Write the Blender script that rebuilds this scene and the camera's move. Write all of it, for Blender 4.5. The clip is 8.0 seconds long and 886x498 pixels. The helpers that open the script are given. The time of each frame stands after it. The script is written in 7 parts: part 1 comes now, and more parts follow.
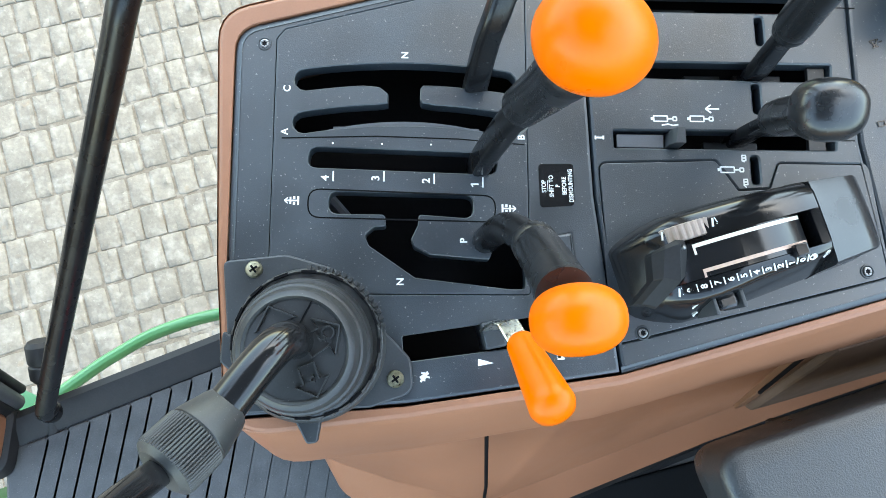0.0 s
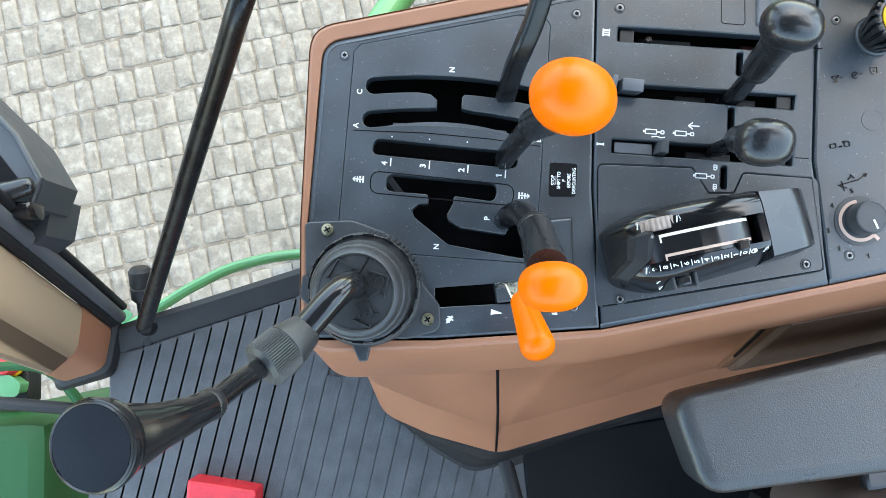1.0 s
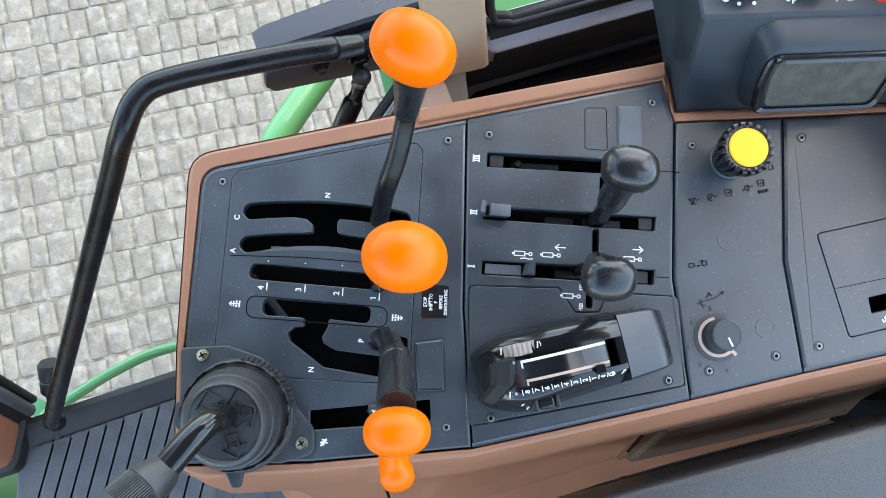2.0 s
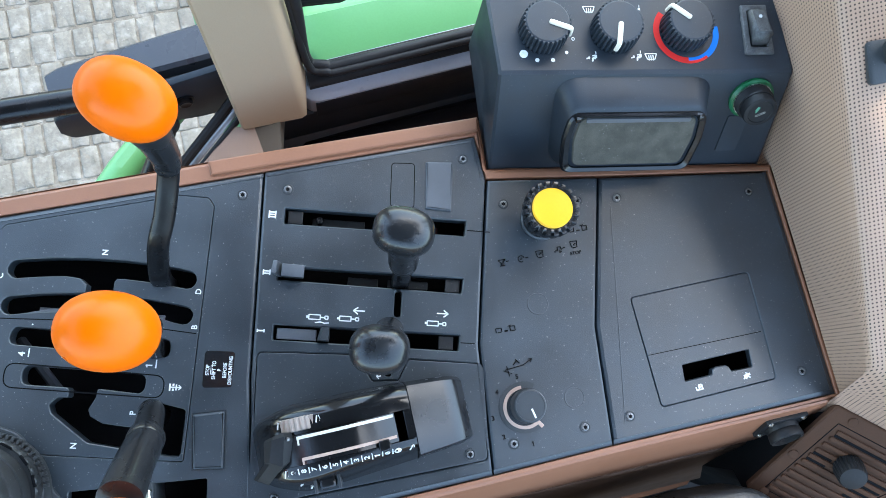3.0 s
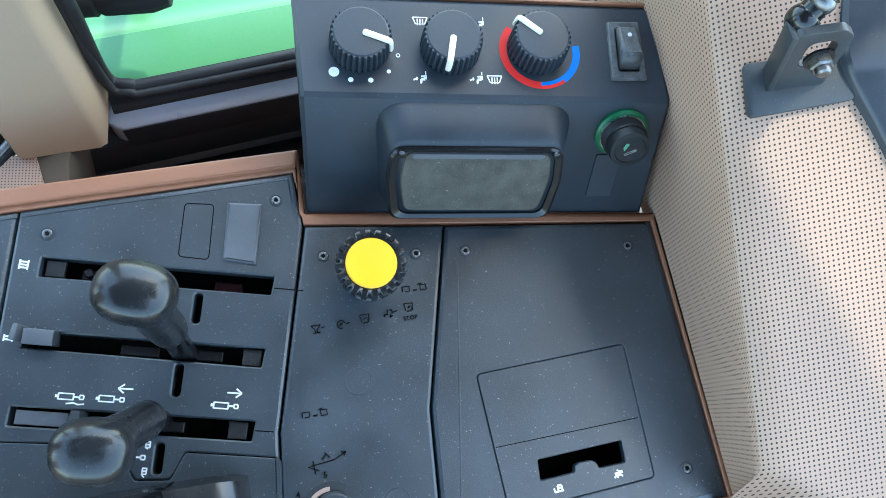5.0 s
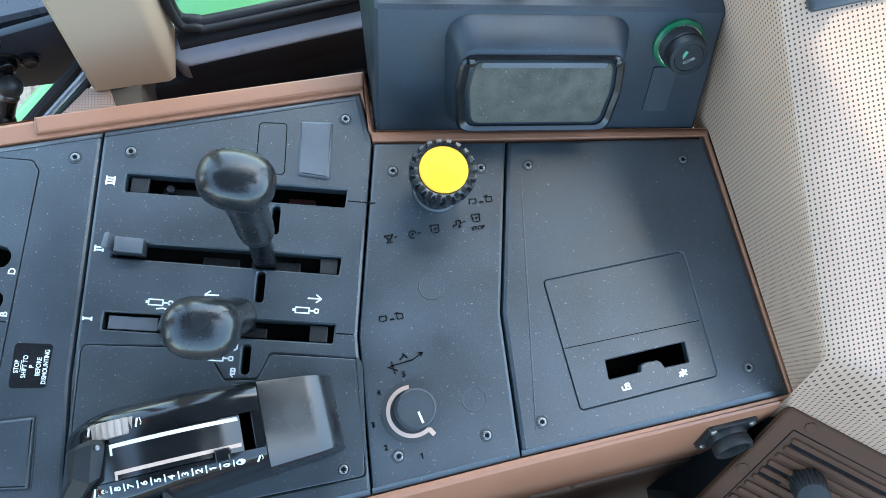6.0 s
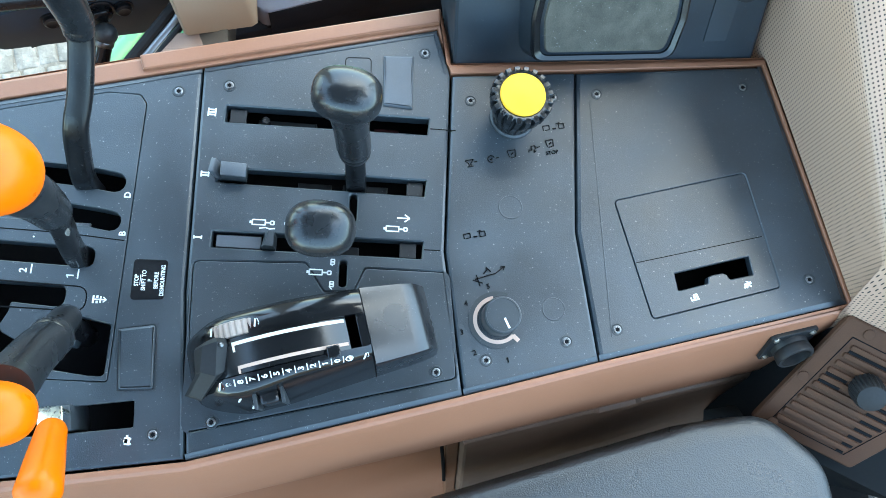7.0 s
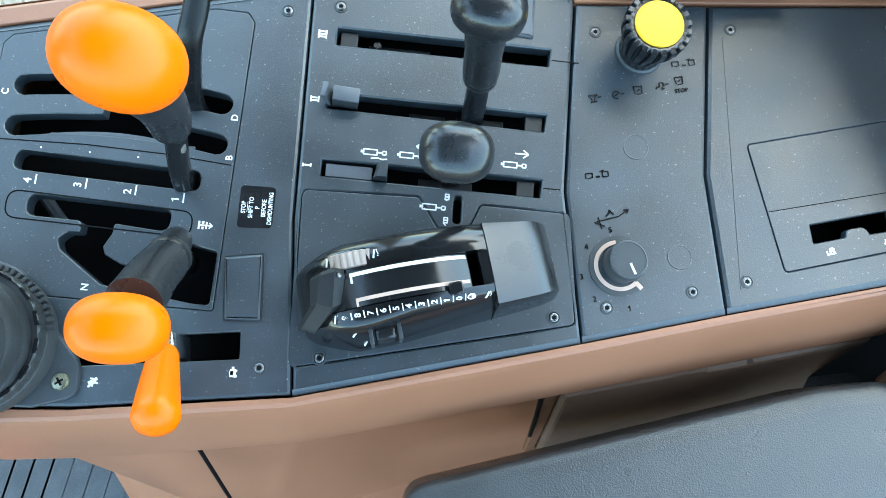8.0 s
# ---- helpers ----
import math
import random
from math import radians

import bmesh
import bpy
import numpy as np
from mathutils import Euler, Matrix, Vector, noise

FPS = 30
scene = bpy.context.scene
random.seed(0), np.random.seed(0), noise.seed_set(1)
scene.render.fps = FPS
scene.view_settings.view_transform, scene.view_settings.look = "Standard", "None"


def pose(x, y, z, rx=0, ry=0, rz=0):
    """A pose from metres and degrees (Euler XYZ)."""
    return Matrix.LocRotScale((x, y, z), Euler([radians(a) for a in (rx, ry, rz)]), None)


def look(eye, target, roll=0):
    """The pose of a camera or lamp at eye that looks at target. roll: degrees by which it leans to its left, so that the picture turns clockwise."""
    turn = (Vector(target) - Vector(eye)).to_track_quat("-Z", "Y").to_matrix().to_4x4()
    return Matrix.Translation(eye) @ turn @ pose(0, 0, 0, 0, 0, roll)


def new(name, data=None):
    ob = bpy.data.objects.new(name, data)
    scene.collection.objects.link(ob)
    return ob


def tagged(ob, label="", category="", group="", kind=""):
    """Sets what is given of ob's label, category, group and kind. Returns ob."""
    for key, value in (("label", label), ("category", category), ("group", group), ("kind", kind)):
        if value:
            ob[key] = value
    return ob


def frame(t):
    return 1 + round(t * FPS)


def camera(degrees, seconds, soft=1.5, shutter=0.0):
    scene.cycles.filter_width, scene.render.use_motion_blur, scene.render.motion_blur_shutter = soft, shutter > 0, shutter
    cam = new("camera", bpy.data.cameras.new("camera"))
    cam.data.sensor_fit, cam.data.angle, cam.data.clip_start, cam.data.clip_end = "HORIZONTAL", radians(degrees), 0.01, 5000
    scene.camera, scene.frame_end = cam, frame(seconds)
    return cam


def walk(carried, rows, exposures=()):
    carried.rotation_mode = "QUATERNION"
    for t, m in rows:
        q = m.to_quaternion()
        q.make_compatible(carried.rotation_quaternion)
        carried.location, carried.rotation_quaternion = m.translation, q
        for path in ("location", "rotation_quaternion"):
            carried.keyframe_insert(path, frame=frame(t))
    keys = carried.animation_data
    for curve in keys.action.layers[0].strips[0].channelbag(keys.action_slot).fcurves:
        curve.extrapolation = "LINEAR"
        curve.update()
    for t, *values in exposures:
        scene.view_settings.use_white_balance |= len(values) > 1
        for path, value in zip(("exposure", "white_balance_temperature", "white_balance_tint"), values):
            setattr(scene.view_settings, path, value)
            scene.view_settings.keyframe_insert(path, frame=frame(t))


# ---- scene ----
cam = camera(61.1, 8.0, soft=0.45)
# Seconds, eye, target, roll.
PATH = [
    (0, (-0.316, -0.249, 0.445), (-0.168, 0.058, -1.525), 19.4),
    (0.5, (-0.311, -0.264, 0.531), (-0.271, -0.068, -1.459), 8.4),
    (1, (-0.305, -0.253, 0.585), (-0.305, -0.068, -1.406), -2.2),
    (1.2, (-0.29, -0.239, 0.597), (-0.289, -0.04, -1.393), -1.6),
    (2.3, (-0.204, -0.187, 0.611), (-0.056, 0.136, -1.357), 21.3),
    (2.5, (-0.182, -0.185, 0.602), (-0.006, 0.158, -1.36), 24.0),
    (3, (-0.105, -0.179, 0.584), (0.132, 0.212, -1.363), 28.5),
    (3.5, (-0.027, -0.159, 0.556), (0.259, 0.285, -1.373), 30.9),
    (4, (0.026, -0.133, 0.505), (0.342, 0.349, -1.411), 31.6),
    (4.2, (0.035, -0.132, 0.491), (0.354, 0.376, -1.417), 30.6),
    (5.3, (0.011, -0.167, 0.488), (0.307, 0.326, -1.427), 28.8),
    (5.5, (0.002, -0.182, 0.483), (0.3, 0.333, -1.426), 27.5),
    (6, (-0.022, -0.21, 0.487), (0.258, 0.29, -1.43), 26.3),
    (6.5, (-0.05, -0.236, 0.497), (0.207, 0.245, -1.427), 24.7),
    (7, (-0.073, -0.259, 0.505), (0.163, 0.207, -1.425), 23.1),
    (7.5, (-0.084, -0.262, 0.493), (0.12, 0.164, -1.451), 22.2),
    (7.7, (-0.1, -0.264, 0.482), (0.092, 0.147, -1.465), 22.2),
    (8, (-0.129, -0.27, 0.466), (0.029, 0.123, -1.489), 20.6),
]
walk(cam, [(t, look(eye, target, roll)) for t, eye, target, roll in PATH],
     [(0, 2.35, 8000, -2), (1.0, 2.25, 7900, 0), (2.5, 2.04, 7400, 3), (3.3, 2.07, 6800, -2), (4.0, 2.02, 6600, -5), (5.4, 2.14, 6700, -6), (6.0, 2.27, 6650, -6), (6.5, 2.36, 6700, -8), (7.0, 2.48, 6750, -10), (8.0, 2.52, 7000, -12)])

# ---- daylight ----
world = bpy.data.worlds.new("sky")
scene.world = world
world.use_nodes = True
wn = world.node_tree
sky = wn.nodes.new("ShaderNodeTexSky")
sky.sky_type, sky.sun_disc = "NISHITA", False
sky.sun_elevation, sky.sun_rotation = radians(61.3), radians(43.2)
sky.air_density, sky.dust_density = 1.0, 1.2
wn.nodes["Background"].inputs["Strength"].default_value = 0.322
wn.links.new(sky.outputs["Color"], wn.nodes["Background"].inputs["Color"])
sun_data = bpy.data.lights.new("sun", "SUN")
sun_data.energy, sun_data.angle, sun_data.color = 0.9, radians(0.6), (1.0, 0.965, 0.92)
sun = new("sun", sun_data)
sun.matrix_world = look((1.5, 1.6, 4.0), (0, 0, 0))

# ---- shape kit ----
def bm_new():
    return bmesh.new()


def turn(v, a):
    c, s = math.cos(a), math.sin(a)
    return (v[0] * c - v[1] * s, v[0] * s + v[1] * c)


def fillet(pts, radius, n=5, keep=False):
    """A closed outline with rounded corners. radius: one for all, or one each."""
    out = []
    m = len(pts)
    for i in range(m):
        r = radius[i] if isinstance(radius, (list, tuple)) else radius
        p, a, b = (Vector(pts[k % m][:2]) for k in (i, i - 1, i + 1))
        u, w = (a - p), (b - p)
        la, lb = u.length, w.length
        u.normalize(), w.normalize()
        ang = math.acos(max(-1, min(1, u.dot(w))))
        if r <= 1e-6 or (ang > 3.10 and not keep):
            out.append(tuple(p))
            continue
        d = max(1e-5, min(r / math.tan(ang / 2), la * 0.48, lb * 0.48))
        s, e = p + u * d, p + w * d
        for k in range(n + 1):
            t = k / n
            q = s * (1 - t) ** 2 + p * 2 * t * (1 - t) + e * t * t
            out.append(tuple(q))
    return out


def offset(poly, d):
    """A closed counter-clockwise outline pushed out by d."""
    out = []
    m = len(poly)
    for i in range(m):
        a, p, b = (Vector(poly[k % m]) for k in (i - 1, i, i + 1))
        e, f = (p - a), (b - p)
        if e.length < 1e-7 or f.length < 1e-7:
            e = f = (b - a)
        e.normalize(), f.normalize()
        n1, n2 = Vector((e.y, -e.x)), Vector((f.y, -f.x))
        n = n1 + n2
        if n.length < 1e-6:
            n = n1
        n.normalize()
        k = max(0.35, n.dot(n1))
        out.append(tuple(p + n * (d / k)))
    return out


def ring(bm, poly, z):
    return [bm.verts.new((x, y, z)) for x, y in poly]


def bridge(bm, a, b):
    m = len(a)
    for i in range(m):
        j = (i + 1) % m
        try:
            bm.faces.new((a[i], a[j], b[j], b[i]))
        except ValueError:
            pass


def loop_edges(bm, vs):
    return [bm.edges.get((vs[i], vs[(i + 1) % len(vs)])) or bm.edges.new((vs[i], vs[(i + 1) % len(vs)])) for i in range(len(vs))]


def slab(outline, holes=(), top=0.0, thick=0.006, chamfer=0.001, lip=0.0009, bm=None, steps=2):
    """A plate of any outline with holes cut through it and broken edges."""
    bm = bm or bm_new()
    rings = []
    for k in range(steps + 1):
        a = k / steps * math.pi / 2
        rings.append(ring(bm, offset(outline, -chamfer * (1 - math.sin(a))), top - chamfer * (1 - math.cos(a))))
    edges = loop_edges(bm, rings[0])
    for i in range(steps):
        bridge(bm, rings[i + 1], rings[i])
    low = ring(bm, outline, top - thick)
    bridge(bm, low, rings[-1])
    bottoms = loop_edges(bm, low)
    for h in holes:
        h0, h1, h2 = ring(bm, offset(h, lip), top), ring(bm, h, top - lip), ring(bm, h, top - thick)
        edges += loop_edges(bm, h0)
        bridge(bm, h0, h1)
        bridge(bm, h1, h2)
        bottoms += loop_edges(bm, h2)
    bmesh.ops.triangle_fill(bm, use_beauty=True, edges=edges)
    bmesh.ops.triangle_fill(bm, use_beauty=True, edges=bottoms)
    bmesh.ops.recalc_face_normals(bm, faces=bm.faces[:])
    return bm


def loft(rings, bm=None, caps=True, closed=True):
    """Skins rings of equal length."""
    bm = bm or bm_new()
    rows = [[bm.verts.new(p) for p in r] for r in rings]
    for a, b in zip(rows, rows[1:]):
        m = len(a)
        for i in range(m if closed else m - 1):
            j = (i + 1) % m
            bm.faces.new((a[i], a[j], b[j], b[i]))
    if caps and closed:
        bm.faces.new(rows[0][::-1])
        bm.faces.new(rows[-1])
    bmesh.ops.recalc_face_normals(bm, faces=bm.faces[:])
    return bm


def lathe(profile, n=32, place=None, bm=None, flute=0, depth=0.0, span=None):
    """Turns (radius, height) round z. flute: so many grooves of that depth, on the profile's rows from span[0] to span[1]."""
    rows = []
    for k, (r, z) in enumerate(profile):
        cut = flute and (span is None or span[0] <= k <= span[1])
        row = []
        for i in range(n):
            a = 2 * math.pi * i / n
            q = r
            if cut:
                q = r - depth * (0.5 + 0.5 * math.cos(a * flute)) ** 2
            row.append(Vector((q * math.cos(a), q * math.sin(a), z)))
        rows.append(row)
    if place is not None:
        rows = [[place @ p for p in r] for r in rows]
    return loft(rows, bm)


def smooth_path(pts, n=6):
    """A curve through points."""
    p = [Vector(q) for q in pts]
    p = [p[0] * 2 - p[1]] + p + [p[-1] * 2 - p[-2]]
    out = []
    for i in range(1, len(p) - 2):
        a, b, c, d = p[i - 1:i + 3]
        for k in range(n):
            t = k / n
            out.append(0.5 * (2 * b + (c - a) * t + (2 * a - 5 * b + 4 * c - d) * t * t + (3 * b - a - 3 * c + d) * t ** 3))
    out.append(p[-2])
    return out


def tube(pts, radii, n=14, squash=1.0, bm=None, steps=6, up=None, round_ends=True, power=2.0):
    """A round or flattened bar along a curve; radii are spread along it."""
    path = smooth_path(pts, steps) if steps > 1 else [Vector(p) for p in pts]
    m = len(path)
    rs = radii if isinstance(radii, (list, tuple)) else [radii, radii]
    rings = []
    side = None
    for i, p in enumerate(path):
        d = (path[min(i + 1, m - 1)] - path[max(i - 1, 0)]).normalized()
        if side is None:
            ref = Vector(up) if up else (Vector((0, 0, 1)) if abs(d.z) < 0.9 else Vector((1, 0, 0)))
            side = d.cross(ref).normalized()
        side = (side - d * side.dot(d)).normalized()
        other = d.cross(side)
        s = i / (m - 1) * (len(rs) - 1)
        k = min(int(s), len(rs) - 2)
        r = rs[k] + (rs[k + 1] - rs[k]) * (s - k)
        ang = [2 * math.pi * (j + 0.5) / n for j in range(n)]
        rings.append([p + side * math.copysign(r * abs(math.cos(a)) ** (2 / power), math.cos(a)) + other * math.copysign(r * squash * abs(math.sin(a)) ** (2 / power), math.sin(a)) for a in ang])
    if round_ends:
        def cap(r0, c, d, r):
            return [[c + (q - c) * math.cos(a) + d * (r * 0.6 * math.sin(a)) for q in r0] for a in (0.5, 1.0, 1.4)]
        d0, d1 = (path[0] - path[1]).normalized(), (path[-1] - path[-2]).normalized()
        rings = cap(rings[0], path[0], d0, rs[0])[::-1] + rings + cap(rings[-1], path[-1], d1, rs[-1])
    return loft(rings, bm)


def blob(size, power=2.0, nu=32, nv=20, place=None, egg=0.0):
    """A rounded solid: power 2 is an ellipsoid, more is boxier. egg: fuller below than above."""
    def spow(v, e):
        return math.copysign(abs(v) ** e, v)
    e = 2.0 / power
    rows = []
    for j in range(1, nv):
        b = -math.pi / 2 + math.pi * j / nv
        row = []
        for i in range(nu):
            a = 2 * math.pi * i / nu
            cb = spow(math.cos(b), e)
            z = spow(math.sin(b), e)
            k = 1 + egg * z
            row.append(Vector((size[0] * cb * spow(math.cos(a), e) * k, size[1] * cb * spow(math.sin(a), e) * k, size[2] * z)))
        rows.append(row)
    if place is not None:
        rows = [[place @ p for p in r] for r in rows]
    return loft(rows)


def box(x0, x1, y0, y1, z0, z1, r=0.001, place=None, bm=None, seg=2):
    """A block with rounded edges."""
    one = bm_new()
    bmesh.ops.create_cube(one, size=1.0)
    for v in one.verts:
        v.co = Vector(((x0 + x1) / 2 + v.co.x * (x1 - x0), (y0 + y1) / 2 + v.co.y * (y1 - y0), (z0 + z1) / 2 + v.co.z * (z1 - z0)))
    if r > 0:
        bmesh.ops.bevel(one, geom=one.edges[:] + one.verts[:], offset=r, segments=seg, affect="EDGES", profile=0.5)
    if place is not None:
        bmesh.ops.transform(one, matrix=place, verts=one.verts[:])
    return join(bm, one)


def join(bm, other):
    if bm is None:
        return other
    me = bpy.data.meshes.new("tmp")
    other.to_mesh(me)
    other.free()
    bm.from_mesh(me)
    bpy.data.meshes.remove(me)
    return bm


def moved(bm, m):
    bmesh.ops.transform(bm, matrix=m, verts=bm.verts[:])
    return bm


def strip(pts, width, height=0.00015, z=0.0, closed=False, bm=None, place=None):
    """A thin raised or filled line along points in a plane."""
    one = bm_new()
    p = [Vector(q[:2]) for q in pts]
    m = len(p)
    left, right = [], []
    for i in range(m):
        a = p[i - 1] if (closed or i > 0) else p[i]
        b = p[(i + 1) % m] if (closed or i < m - 1) else p[i]
        d = (b - a).normalized()
        nrm = Vector((-d.y, d.x)) * width / 2
        left.append(p[i] + nrm), right.append(p[i] - nrm)
    tl = [one.verts.new((q.x, q.y, z + height)) for q in left]
    tr = [one.verts.new((q.x, q.y, z + height)) for q in right]
    bl = [one.verts.new((q.x, q.y, z - 0.0006)) for q in left]
    br = [one.verts.new((q.x, q.y, z - 0.0006)) for q in right]
    for i in range(m if closed else m - 1):
        j = (i + 1) % m
        one.faces.new((tr[i], tr[j], tl[j], tl[i]))
        one.faces.new((tl[i], tl[j], bl[j], bl[i]))
        one.faces.new((br[i], br[j], tr[j], tr[i]))
    if not closed:
        one.faces.new((tl[0], bl[0], br[0], tr[0]))
        one.faces.new((tr[-1], br[-1], bl[-1], tl[-1]))
    if place is not None:
        bmesh.ops.transform(one, matrix=place, verts=one.verts[:])
    return join(bm, one)


def disc_arc(r0, r1, a0, a1, z0, z1, n=40, place=None):
    """A flat arc-shaped band with thickness; angles in degrees."""
    rings = []
    for k in range(n + 1):
        a = radians(a0 + (a1 - a0) * k / n)
        c, s = math.cos(a), math.sin(a)
        rings.append([Vector((r0 * c, r0 * s, z0)), Vector((r1 * c, r1 * s, z0)), Vector((r1 * c, r1 * s, z1)), Vector((r0 * c, r0 * s, z1))])
    bm = loft(rings)
    return moved(bm, place) if place is not None else bm


def finish(bm, sharp=35):
    for f in bm.faces:
        f.normal_update()
        f.smooth = abs(f.normal.z) < 0.99995
    lim = radians(sharp)
    for e in bm.edges:
        e.smooth = len(e.link_faces) == 2 and e.calc_face_angle(0.0) < lim


BASE = {}


def thing(name, at, label, category, group="", kind=""):
    """An empty at a thing's base, to carry its parts."""
    ob = new(name)
    ob.empty_display_size = 0.01
    ob.location = at
    BASE[ob] = Vector(at)
    return tagged(ob, label, category, group, kind)


def part(name, bm, material, parent=None, label="", category="", group="", kind="", sharp=35, at=None):
    """One mesh object, given in the world's coordinates, under a thing or part."""
    finish(bm, sharp)
    base = BASE.get(parent, Vector((0, 0, 0))) if parent else Vector(at or (0, 0, 0))
    bmesh.ops.translate(bm, vec=-base, verts=bm.verts[:])
    me = bpy.data.meshes.new(name)
    bm.to_mesh(me)
    bm.free()
    me.materials.append(material)
    ob = new(name, me)
    if parent:
        ob.parent = parent
    else:
        ob.location = base
    BASE[ob] = base
    return tagged(ob, label, category, group, kind)


def lettering(text, size, m, material, parent, depth=0.00015, align="CENTER", name="lettering", squeeze=1.0, thick=0.0):
    cu = bpy.data.curves.new("t", "FONT")
    cu.body, cu.size, cu.extrude, cu.align_x, cu.align_y, cu.offset = text, size, depth, align, "CENTER", thick
    tmp = bpy.data.objects.new("t", cu)
    scene.collection.objects.link(tmp)
    dg = bpy.context.evaluated_depsgraph_get()
    me = bpy.data.meshes.new_from_object(tmp.evaluated_get(dg))
    bpy.data.objects.remove(tmp)
    bpy.data.curves.remove(cu)
    bm = bm_new()
    bm.from_mesh(me)
    bpy.data.meshes.remove(me)
    if text == "1":
        top = max(v.co.y for v in bm.verts)
        strip([(-0.24 * size, top - 0.20 * size), (0.0, top - 0.05 * size)], 0.11 * size, depth, 0.0, bm=bm)
    bmesh.ops.transform(bm, matrix=m @ Matrix.Diagonal((squeeze, 1, 1, 1)), verts=bm.verts[:])
    return part(name, bm, material, parent)


# ---- materials ----
def material(name, color, rough=0.5, metal=0.0, grain=0.0, grain_size=0.002, wear=0.15, wear_size=0.03, spec=0.5, coat=0.0, dust=0.0, by_object=0.0, by_island=0.0, rough_var=0.08, world_space=False, blotches=()):
    """A surface: base colour, two scales of variation, fine relief, pale specks of dust."""
    m = bpy.data.materials.new(name)
    m.use_nodes = True
    nt = m.node_tree
    b = nt.nodes["Principled BSDF"]
    b.inputs["Metallic"].default_value, b.inputs["Specular IOR Level"].default_value = metal, spec
    b.inputs["Coat Weight"].default_value, b.inputs["Coat Roughness"].default_value = coat, 0.08
    co = nt.nodes.new("ShaderNodeNewGeometry" if world_space else "ShaderNodeTexCoord")

    def noise_at(size, detail):
        n = nt.nodes.new("ShaderNodeTexNoise")
        n.inputs["Scale"].default_value, n.inputs["Detail"].default_value = 1.0 / size, detail
        nt.links.new(co.outputs["Position" if world_space else "Object"], n.inputs["Vector"])
        return n

    def span(src, lo, hi, a, c):
        r = nt.nodes.new("ShaderNodeMapRange")
        r.inputs["From Min"].default_value, r.inputs["From Max"].default_value = lo, hi
        r.inputs["To Min"].default_value, r.inputs["To Max"].default_value = a, c
        nt.links.new(src, r.inputs["Value"])
        return r.outputs["Result"]

    def times(a, c):
        q = nt.nodes.new("ShaderNodeMath")
        q.operation = "MULTIPLY"
        nt.links.new(a, q.inputs[0]), nt.links.new(c, q.inputs[1])
        return q.outputs["Value"]

    big, fine = noise_at(wear_size, 4), noise_at(grain_size, 3)
    val = times(span(big.outputs["Fac"], 0.3, 0.7, 1 - wear, 1 + wear), span(fine.outputs["Fac"], 0.3, 0.7, 1 - wear * 0.5, 1 + wear * 0.5))
    if by_object or by_island:
        g = nt.nodes.new("ShaderNodeObjectInfo" if by_object else "ShaderNodeNewGeometry")
        k = by_object or by_island
        val = times(val, span(g.outputs["Random" if by_object else "Random Per Island"], 0, 1, 1 - k, 1 + k))
    hs = nt.nodes.new("ShaderNodeHueSaturation")
    hs.inputs["Color"].default_value = (*color, 1)
    nt.links.new(val, hs.inputs["Value"])
    out = hs.outputs["Color"]
    for tint, size, lo, hi, most in blotches:
        patch = noise_at(size, 5)
        mix = nt.nodes.new("ShaderNodeMixRGB")
        mix.inputs["Color2"].default_value = (*tint, 1)
        nt.links.new(span(patch.outputs["Fac"], lo, hi, 0.0, most), mix.inputs["Fac"])
        nt.links.new(out, mix.inputs["Color1"])
        out = mix.outputs["Color"]
    if dust:
        sp = noise_at(0.0013, 1)
        mix = nt.nodes.new("ShaderNodeMixRGB")
        mix.inputs["Color2"].default_value = (0.35, 0.34, 0.32, 1)
        nt.links.new(span(sp.outputs["Fac"], 0.715, 0.775, 0.0, dust), mix.inputs["Fac"])
        nt.links.new(out, mix.inputs["Color1"])
        out = mix.outputs["Color"]
    nt.links.new(out, b.inputs["Base Color"])
    nt.links.new(span(big.outputs["Fac"], 0.3, 0.7, max(0.02, rough - rough_var), min(1, rough + rough_var)), b.inputs["Roughness"])
    if grain:
        bump = nt.nodes.new("ShaderNodeBump")
        bump.inputs["Strength"].default_value, bump.inputs["Distance"].default_value = grain, grain_size * 0.4
        nt.links.new(fine.outputs["Fac"], bump.inputs["Height"])
        nt.links.new(bump.outputs["Normal"], b.inputs["Normal"])
    return m


BLACK = material("black_grained_plastic", (0.022, 0.029, 0.036), 0.40, spec=0.85, grain=0.45, grain_size=0.0007, wear=0.25, wear_size=0.05, dust=0.5)
BLACK_FINE = material("black_moulded_plastic", (0.034, 0.038, 0.042), 0.42, grain=0.15, grain_size=0.0008, wear=0.2, dust=0.15)
CASE = material("black_matt_casing", (0.016, 0.023, 0.032), 0.48, grain=0.15, grain_size=0.0008, wear=0.2, dust=0.12)
GLOSS = material("glossy_black_plastic", (0.009, 0.009, 0.010), 0.18, wear=0.2, spec=0.5, dust=0.05)
COVER = material("glossy_black_cover", (0.010, 0.011, 0.013), 0.24, wear=0.15, spec=0.6, dust=0.08)
KNOB = material("black_knob_plastic", (0.013, 0.0135, 0.015), 0.26, wear=0.2, grain=0.05, grain_size=0.004, dust=0.12)
RUBBER = material("black_rubber", (0.013, 0.013, 0.014), 0.55, grain=0.1, wear=0.3, spec=0.3)
STEEL_BLACK = material("black_painted_steel", (0.0075, 0.0075, 0.0085), 0.28, spec=0.36, wear=0.3, grain=0.06, grain_size=0.003, dust=0.1)
END_FACE = material("smooth_black_end", (0.006, 0.006, 0.008), 0.16, wear=0.2, spec=0.16)
WORN = material("worn_bare_patch", (0.16, 0.155, 0.145), 0.6, wear=0.5, wear_size=0.002)
# Near-black that puts the shade of slots, wells and recesses into the colour.
DEEP = material("recess_shade_black", (0.008, 0.008, 0.009), 0.8, spec=0.08)
